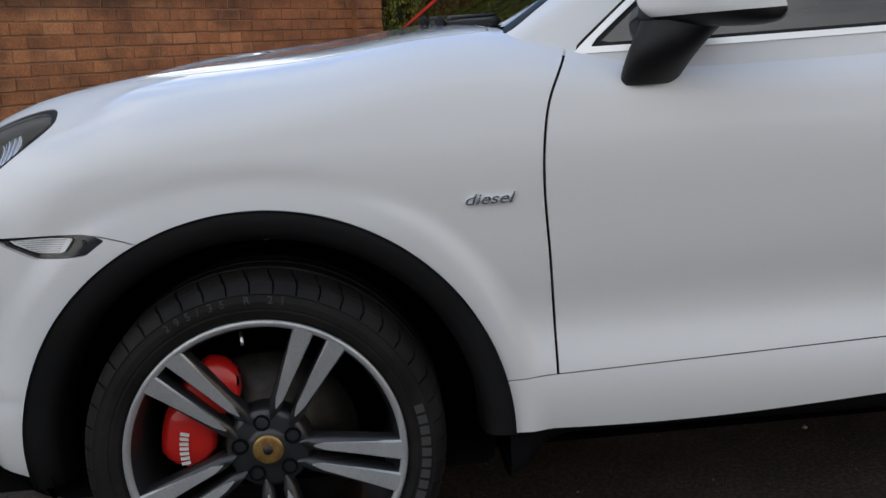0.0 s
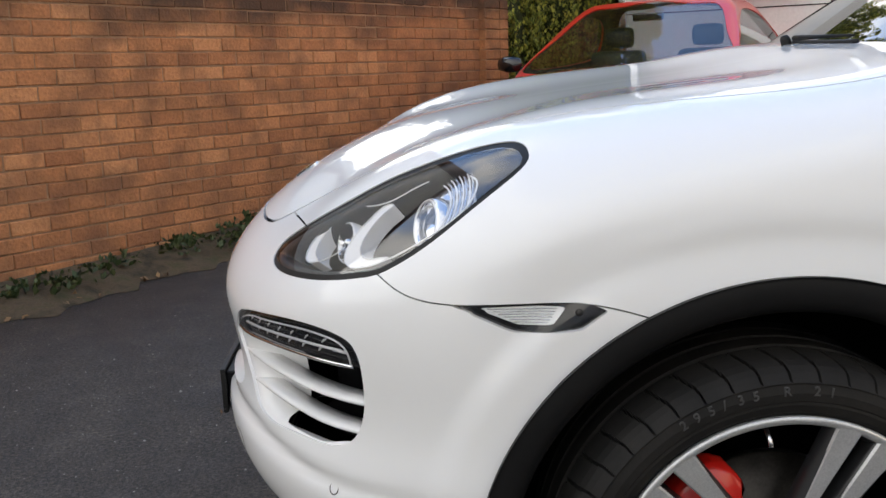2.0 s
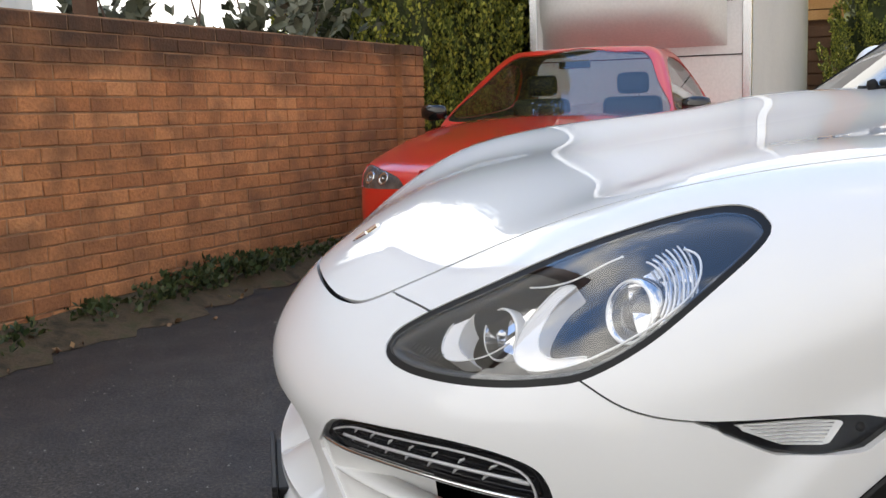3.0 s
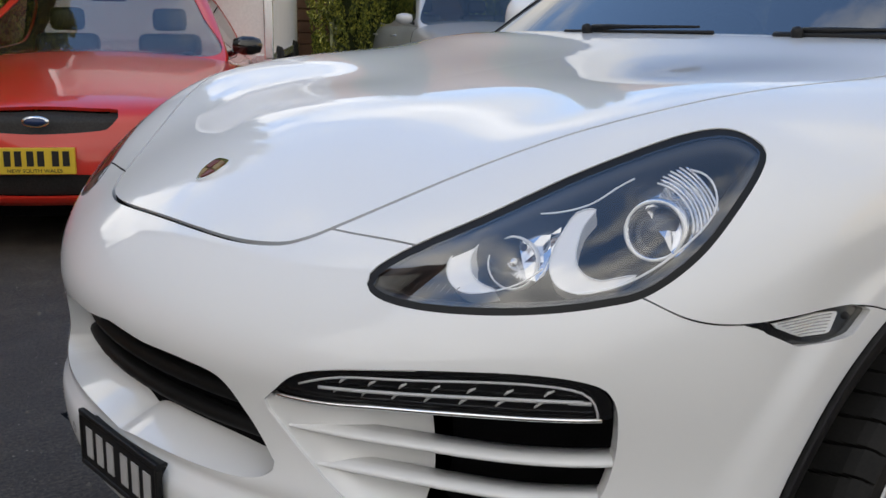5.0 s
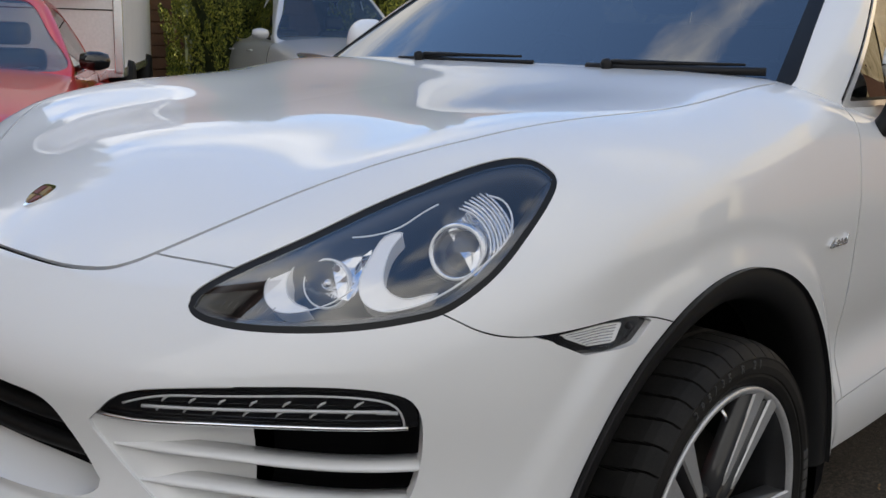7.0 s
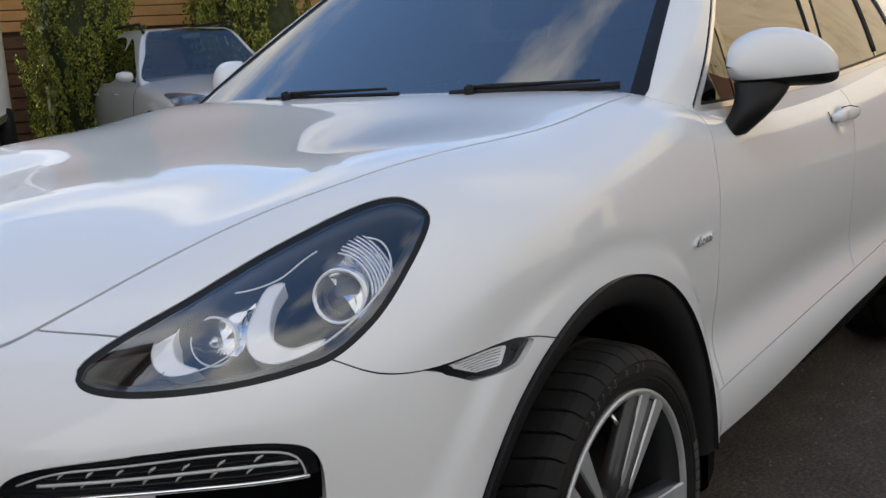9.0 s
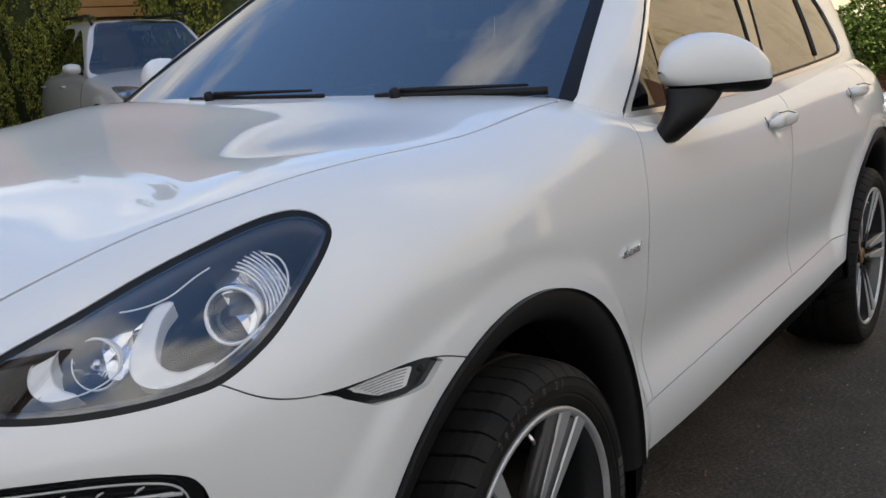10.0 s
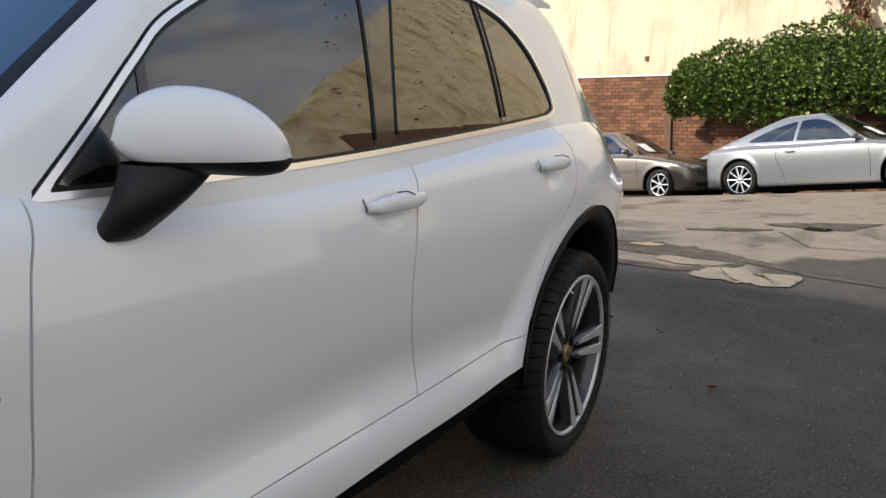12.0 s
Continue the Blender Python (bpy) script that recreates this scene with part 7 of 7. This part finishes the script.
    for sg in (-1, 1):
        x, y, z = cab["screen"] + 0.28, sg * (cab["half"] + 0.12), b + 0.06
        ell = lathe([(0.001, -0.10), (0.045, -0.085), (0.062, -0.03), (0.064, 0.03), (0.045, 0.09), (0.001, 0.10)], 18, "y")
        mir = mesh_object("wing_mirror", [(p[0] * 0.9 + x, p[1] + y, p[2] + z) for p in ell[0]], ell[1], spec.get("mirror", spec["paint"]), root, "wing mirror")
        mesh_object("mirror_stalk", *sweep([(x + 0.02, sg * (cab["half"] - 0.01), z - 0.06), (x, y - sg * 0.06, z - 0.03)], 0.02, 8), GLOSS_BLACK, mir)
    for sg in (-1, 1):
        for x in spec.get("handles", []):
            p = surface(shell, np.array([[x, 0, b - 0.14]]), np.array([[0.0, -1, 0]]))[0]
            mesh_object("door_handle", *sweep([(x - 0.09, sg * (-p[1] + 0.0), p[2]), (x - 0.05, sg * (-p[1] + 0.025), p[2]), (x + 0.05, sg * (-p[1] + 0.025), p[2]), (x + 0.09, sg * (-p[1] + 0.0), p[2])], 0.012, 8), spec["paint"], root)
    for sg in (-1, 1):
        x = cab["mid"] - 0.05
        seat = part("seat", boxes(((x - 0.08, sg * 0.36 - 0.22, b - 0.45), (x + 0.10, sg * 0.36 + 0.22, b + 0.12), 0.05)), SEAT, root, "dark seat", True)
        part("headrest", boxes(((x - 0.02, sg * 0.36 - 0.12, b + 0.14), (x + 0.09, sg * 0.36 + 0.12, b + 0.30), 0.04)), SEAT, seat, "", True)
    part("dashboard", boxes(((cab["screen"] + 0.15, -0.62, b - 0.25), (cab["screen"] + 0.5, 0.62, b + 0.01), 0.04)), SEAT, root, "", True)
    part("rear_view_mirror", boxes(((cab["screen"] + cab["rake"] * (top_z - b - 0.14) + 0.06, -0.12, top_z - 0.16), (cab["screen"] + cab["rake"] * (top_z - b - 0.14) + 0.09, 0.12, top_z - 0.10), 0.012)), GLOSS_BLACK, root)
    if "extra" in spec:
        spec["extra"](root, shell, house_form)
    root.matrix_world = m
    return root


LINING = varied("grey_cabin_lining", [(0.05, 0.05, 0.052), (0.09, 0.09, 0.09)], 8, 0.9)
CAR_GLASS = glass("car_window_glass", (0.68, 0.74, 0.75), 0.0, 2.3)
MESH_BLACK = varied("black_grille_mesh", [(0.006, 0.006, 0.006), (0.02, 0.02, 0.02)], 90, 0.6, 0.6, 140, 0.004)
LAMP_MIX = varied("clear_lamp_unit", [(0.05, 0.055, 0.06), (0.40, 0.42, 0.44)], 9, 0.12, 0.5, 30, 0.01, 0.7)
YELLOW = material("plate_yellow", (0.75, 0.52, 0.04), 0.5)
PLATE_INK = material("plate_black_ink", (0.01, 0.01, 0.01), 0.5)
TAIL = [(0.0, -0.02), (0.3, 0.0), (0.55, 0.012), (0.75, 0.0), (0.95, -0.05), (1.1, -0.12)]


def place(x, y, back, z=0.0):
    """A pose from the front axle's place and the direction in which the car's length runs back."""
    return Matrix.Translation((x, y, z)) @ Matrix.Rotation(math.atan2(back[1], back[0]), 4, "Z")


def parked(x, y, back):
    """A pose on sloping ground, from the front axle's place and the way the car's length runs back."""
    u = Vector((*back, 0)).normalized()
    w = Vector((-u.y, u.x, 0))
    z = lambda p: float(ground_z(p.x, p.y))
    o = Vector((x, y, 0))
    u.z, w.z = z(o + u * 2.9) / 2.9 - z(o) / 2.9, (z(o + w * 0.9) - z(o - w * 0.9)) / 1.8
    u.normalize()
    n = u.cross(w).normalized()
    w = n.cross(u)
    m = Matrix((u, w, n)).transposed().to_4x4()
    m.translation = (x, y, z(o) - 0.04)
    return m


def red_extra(root, shell, cabin_):
    pl = part("number_plate", boxes(((-0.925, -0.186, 0.40), (-0.90, 0.186, 0.534), 0.002)), YELLOW, root, "yellow number plate with black bars")
    for i in range(6):
        y0 = -0.160 + i * 0.052 + (0.02 if i > 1 else 0) + (0.008 if i > 3 else 0)
        part("plate_character", boxes(((-0.928, y0, 0.44), (-0.9252, y0 + 0.034, 0.518))), PLATE_INK, pl)
    letters("plate_words", "NEW SOUTH WALES", 0.026, PLATE_INK, Matrix.Translation((-0.926, 0.15, 0.408)) @ pose(0, 0, 0, 90, 0, -90), pl, "small black state lettering", 0.0006, 0.0, 1.12)
    for yy in (-0.77, -0.65, 0.65, 0.77):  # lamp bowls behind the clear cover
        p = surface(shell, np.array([[0.0, yy, 0.668]]), np.array([[-1.0, 0, 0]]))[0]
        n = normals(shell, p[None])[0]
        turned_part("lamp_bowl", [(0.0, -0.010), (0.012, -0.009), (0.024, -0.003), (0.038, 0.006), (0.041, 0.005), (0.041, -0.01)], REFLECTOR, root, tuple(p - 0.008 * n), n, 24, "round chrome lamp bowl")
        turned_part("lamp_bulb", [(0.0, 0.004), (0.006, 0.002), (0.008, -0.006)], CHROME, root, tuple(p - 0.004 * n), n, 14)
    v, f = lathe([(0.0, -0.012), (0.9, -0.010), (1.0, 0.0)], 40, "x")
    badge = mesh_object("badge", [(x - 0.905, y * 0.068, z * 0.029 + 0.665) for x, y, z in [(p[0], p[1], p[2]) for p in v]], f, CHROME, root, "oval badge with a chrome rim")
    mesh_object("badge_field", [(x - 0.908, y * 0.058, z * 0.022 + 0.665) for x, y, z in v], f, material("badge_blue", (0.02, 0.04, 0.12), 0.3), badge)


red = dict(
    plan=[(-1.0, 0.78), (-0.7, 0.86), (-0.3, 0.905), (0.2, 0.92), (1.2, 0.925), (2.6, 0.92), (3.4, 0.90), (4.0, 0.84)], side=TAIL,
    nose=[(0.15, -0.78), (0.25, -0.86), (0.38, -0.895), (0.52, -0.89), (0.62, -0.87), (0.72, -0.84), (0.82, -0.76), (1.0, -0.6)], top=[(-1.0, 0.70), (-0.8, 0.745), (-0.4, 0.84), (0.1, 0.92), (0.6, 0.975), (1.2, 0.98), (2.4, 1.0), (3.8, 1.0)],
    tail=3.95, under=0.20, base=2.95, wheel=0.325, arch=0.37, track=0.90, crown=0.08, paint=RED_PAINT, body_label="glossy red bodywork", mirror=GLOSS_BLACK, spokes=7,
    cabin=dict(half=0.84, lean=0.42, belt=0.95, roof=1.45, mid=1.55, screen=0.50, rake=1.75, back=2.42, fast=1.0),
    windows=[[(0.82, 0.975), (1.9, 0.985), (2.12, 1.06), (1.98, 1.25), (1.75, 1.335), (1.45, 1.34), (1.12, 1.20)]],
    gaps=[[(0.3, 0.55), (0.6, 0.56), (0.95, 0.62)], [(0.3, 1.85), (0.6, 1.86), (0.95, 1.9)]], handles=[1.7],
    front=[("headlight", [(-0.475, 0.618), (-0.50, 0.610), (-0.66, 0.604), (-0.82, 0.602), (-0.868, 0.606), (-0.872, 0.64), (-0.862, 0.715), (-0.845, 0.738), (-0.78, 0.735), (-0.66, 0.712), (-0.54, 0.682), (-0.50, 0.664)], LAMP_MIX, "clear halogen headlight", 0.004, True),
           ("grille", [(0.1, 0.725), (-0.30, 0.722), (-0.40, 0.712), (-0.36, 0.64), (-0.28, 0.61), (0.1, 0.605)], MESH_BLACK, "black mesh grille", 0.03, False),
           ("lower_grille", [(0.1, 0.385), (-0.40, 0.385), (-0.47, 0.37), (-0.45, 0.285), (-0.38, 0.275), (0.1, 0.275)], MESH_BLACK, "black lower grille", 0.03, False),
           ("fog_opening", [(-0.58, 0.385), (-0.70, 0.385), (-0.76, 0.37), (-0.74, 0.30), (-0.60, 0.29)], MESH_BLACK, "black fog lamp opening", 0.03, True)],
    extra=red_extra)
vehicle("red_utility_car", "bright red utility car with yellow plate, parked by the wall", red, place(0.68, 4.47, (0.55, 0.835), 0.025))


def suv_extra(root, shell, cabin_):
    for sg in (-1, 1):
        mesh_object("roof_rail", *sweep([(1.1, sg * 0.55, 1.60), (1.2, sg * 0.56, 1.70), (2.6, sg * 0.56, 1.71), (2.7, sg * 0.55, 1.60)], 0.018, 8), TRIM, root, "black roof rail")


suv = dict(
    plan=[(-1.0, 0.74), (-0.7, 0.82), (-0.3, 0.88), (0.2, 0.90), (1.2, 0.905), (2.6, 0.90), (3.2, 0.88), (3.6, 0.82)], side=TAIL,
    nose=[(0.2, -0.70), (0.35, -0.80), (0.55, -0.83), (0.75, -0.80), (0.9, -0.72), (1.05, -0.58)], top=[(-1.0, 0.82), (-0.7, 0.90), (-0.3, 0.98), (0.2, 1.05), (0.6, 1.09), (2.0, 1.10), (3.5, 1.10)],
    tail=3.45, under=0.24, base=2.65, wheel=0.35, arch=0.40, track=0.86, paint=SILVER, body_label="metallic silver bodywork", spokes=6,
    cabin=dict(half=0.80, lean=0.30, belt=1.05, roof=1.67, mid=1.9, screen=0.48, rake=1.05, back=3.40, fast=0.35),
    windows=[[(0.80, 1.08), (1.55, 1.09), (1.52, 1.52), (1.30, 1.50), (1.0, 1.30)], [(1.65, 1.09), (2.45, 1.10), (2.42, 1.53), (1.64, 1.54)], [(2.55, 1.12), (3.1, 1.16), (2.9, 1.45), (2.53, 1.50)]],
    gaps=[[(0.4, 0.6), (0.7, 0.6), (1.05, 0.66)]], handles=[1.4, 2.3],
    front=[("headlight", [(-0.42, 0.84), (-0.46, 0.74), (-0.64, 0.72), (-0.80, 0.78), (-0.82, 0.90), (-0.74, 0.93), (-0.55, 0.90)], LAMP_MIX, "clear headlight", 0.004, True),
           ("grille", [(0.1, 0.86), (-0.28, 0.86), (-0.38, 0.83), (-0.33, 0.70), (0.1, 0.68)], MESH_BLACK, "dark grille", 0.02, False)],
    extra=suv_extra)
vehicle("silver_suv", "silver compact SUV with roof rails, parked facing out", suv, place(6.43, 6.88, (0.38, 0.925), 0.12))

PAPER = material("white_paper", (0.8, 0.8, 0.78), 0.7)


def paper_sheet(x, z, rake):
    def add(root, shell, cabin_):
        ob = part("paper_sheet", boxes(((-0.16, 0.08, -0.002), (0.16, 0.36, 0.002))), PAPER, root, "white paper sheet on the windscreen")
        ob.matrix_local = Matrix.Translation((x, 0, z)) @ Matrix.Rotation(-rake, 4, "Y")
    return add


coupe = dict(extra=paper_sheet(0.76, 1.09, 0.484),
    plan=[(-1.0, 0.78), (-0.7, 0.86), (-0.3, 0.915), (0.2, 0.93), (1.2, 0.935), (2.6, 0.94), (3.3, 0.90), (4.0, 0.80)], side=TAIL,
    nose=[(0.15, -0.72), (0.3, -0.86), (0.5, -0.90), (0.65, -0.86), (0.78, -0.76), (1.0, -0.5)], top=[(-1.0, 0.68), (-0.7, 0.76), (-0.3, 0.86), (0.2, 0.93), (0.6, 0.97), (1.8, 0.98), (2.8, 1.0), (3.4, 0.98), (4.1, 0.93)],
    tail=3.78, under=0.19, base=2.955, wheel=0.335, arch=0.385, track=0.90, duck=0.3, paint=COUPE_SILVER, body_label="pale metallic silver bodywork", spokes=10, rim=0.74,
    cabin=dict(half=0.78, lean=0.50, belt=0.93, roof=1.46, mid=1.75, screen=0.55, rake=1.9, back=3.55, fast=2.5),
    windows=[[(0.95, 0.955), (1.4, 0.965), (1.84, 0.975), (1.92, 0.985), (1.925, 1.0), (1.92, 1.15), (1.915, 1.30), (1.905, 1.325), (1.86, 1.338), (1.62, 1.345), (1.35, 1.26), (1.1, 1.10)], [(1.98, 1.0), (1.99, 0.985), (2.06, 0.98), (2.5, 0.99), (2.85, 1.005), (2.62, 1.13), (2.32, 1.25), (2.06, 1.315), (1.99, 1.325), (1.98, 1.31), (1.975, 1.15)]],
    gaps=[[(0.3, 0.55), (0.6, 0.55), (0.93, 0.62)], [(0.3, 2.05), (0.5, 2.12), (0.75, 2.22), (0.93, 2.15)]], handles=[1.95],
    front=[("headlight", [(-0.48, 0.70), (-0.52, 0.60), (-0.70, 0.58), (-0.82, 0.64), (-0.84, 0.74), (-0.70, 0.77)], LAMP_MIX, "clear headlight", 0.004, True)])
cx, cy = 19.49, -1.44
vehicle("silver_coupe", "silver two-door coupe parked beside the brick wall", coupe, parked(cx, cy, (0.309, 0.951)) @ Matrix.Scale(1.05, 4), "cars by the far wall")

sedan = dict(extra=paper_sheet(0.73, 1.08, 0.532),
    plan=[(-1.0, 0.74), (-0.7, 0.80), (-0.3, 0.85), (0.2, 0.865), (1.2, 0.87), (2.6, 0.865), (3.2, 0.84), (3.7, 0.76)], side=TAIL,
    nose=[(0.15, -0.65), (0.3, -0.77), (0.5, -0.80), (0.65, -0.76), (0.78, -0.66), (1.0, -0.4)], top=[(-1.0, 0.66), (-0.7, 0.74), (-0.3, 0.84), (0.2, 0.92), (0.6, 0.96), (1.8, 0.97), (2.8, 0.99), (3.7, 0.98)],
    tail=3.72, under=0.19, base=2.72, wheel=0.315, arch=0.36, track=0.83, paint=BRONZE, body_label="metallic bronze-grey bodywork", spokes=7,
    cabin=dict(half=0.73, lean=0.45, belt=0.92, roof=1.42, mid=1.75, screen=0.52, rake=1.7, back=3.1, fast=1.2),
    windows=[[(0.85, 0.95), (1.6, 0.965), (1.6, 1.30), (1.38, 1.27), (1.1, 1.10)], [(1.68, 0.965), (2.45, 0.98), (2.2, 1.24), (1.68, 1.30)]],
    gaps=[[(0.3, 0.5), (0.6, 0.5), (0.93, 0.55)], [(0.3, 1.6), (0.6, 1.6), (0.93, 1.64)]], handles=[1.45, 2.3],
    front=[("headlight", [(-0.40, 0.68), (-0.42, 0.58), (-0.55, 0.55), (-0.72, 0.58), (-0.76, 0.68), (-0.60, 0.72)], LAMP_MIX, "clear twin headlight", 0.004, True),
           ("grille", [(0.1, 0.70), (-0.22, 0.70), (-0.30, 0.67), (-0.26, 0.55), (0.1, 0.53)], MESH_BLACK, "dark grille", 0.02, False),
           ("lower_grille", [(0.1, 0.36), (-0.5, 0.36), (-0.6, 0.33), (-0.5, 0.27), (0.1, 0.27)], MESH_BLACK, "dark lower grille", 0.02, False)])
vehicle("bronze_sedan", "bronze-grey sedan parked behind the silver coupe", sedan, parked(21.10, 3.25, (0.309, 0.951)) @ Matrix.Scale(1.04, 4), "cars by the far wall")

# white box truck
truck = thing("box_truck", "white box truck with a rounded roof fairing", "truck")
tm = place(1.62, 7.66, (0.58, 0.815), 0.2) @ Matrix.Translation((0, -1.1, 0))


def truck_part(name, bm, mat, label="", smooth=False):
    ob = part(name, bm, mat, truck, label, smooth)
    ob.matrix_world = tm
    return ob


TRUCK_WHITE = varied("white_truck_panel", [(0.72, 0.72, 0.72), (0.80, 0.80, 0.79)], 0.8, 0.6, 0.05, 40, 0.002)
truck_part("cargo_box", boxes(((0, -0.88, 0.68), (4.6, 1.1, 3.3), 0.02)), TRUCK_WHITE, "white cargo box")
truck_part("corner_trim", boxes(((-0.02, -0.91, 0.66), (0.05, -0.83, 3.32), 0.01)), SATIN_CHROME, "aluminium corner trim")
truck_part("corner_trim", boxes(((-0.02, 1.05, 0.66), (0.05, 1.13, 3.32), 0.01)), SATIN_CHROME, "aluminium corner trim")
truck_part("bottom_rail", boxes(((0.0, -0.90, 0.62), (4.6, 1.12, 0.70), 0.01)), SATIN_CHROME, "aluminium bottom rail")
truck_part("panel_seam", boxes(((-0.006, -0.83, 1.195), (0.004, 1.05, 1.205))), BLACK_GAP)
truck_part("chassis", boxes(((0.2, -0.7, 0.35), (4.4, 0.8, 0.66), 0.03)), BLACK_GAP, "dark chassis")
v, f, n = [], [], 24
for i in range(n + 1):
    for j in range(n + 1):
        y, z = -0.70 + 1.70 * i / n, 1.28 + 1.6 * j / n
        t = j / n
        swell = math.sin(math.pi / 2 * min(1, t / 0.24)) ** 0.75 * (1 - 0.95 * max(0, (t - 0.24) / 0.76) ** 2.0)
        edge = max(0, 1 - abs(2 * i / n - 1) ** 4) ** 0.6 * swell
        v.append((-0.55 * edge - 0.003, y, z))
f = [(i * (n + 1) + j, i * (n + 1) + j + 1, (i + 1) * (n + 1) + j + 1, (i + 1) * (n + 1) + j) for i in range(n) for j in range(n)]
fair = mesh_object("fairing", v, f, TRUCK_WHITE, truck, "rounded white fairing")
fair.matrix_world = tm
truck_part("side_badge", boxes(((-0.014, -0.75, 1.66), (-0.004, -0.62, 1.74), 0.002)), CAP_DARK, "small dark badge")
for x in (0.9, 3.6):
    for sg in (-1, 1):
        ob = mesh_object("wheel", [(p[0] + x, p[1] * 1.0 + sg * 0.82, p[2] + 0.38) for p in lathe([(0.02, -0.1), (0.22, -0.1), (0.36, -0.11), (0.38, -0.05), (0.38, 0.1), (0.3, 0.12)], 28)[0]], lathe([(0.02, -0.1), (0.22, -0.1), (0.36, -0.11), (0.38, -0.05), (0.38, 0.1), (0.3, 0.12)], 28)[1], RUBBER, truck, "dark truck wheel")
        ob.matrix_world = tm
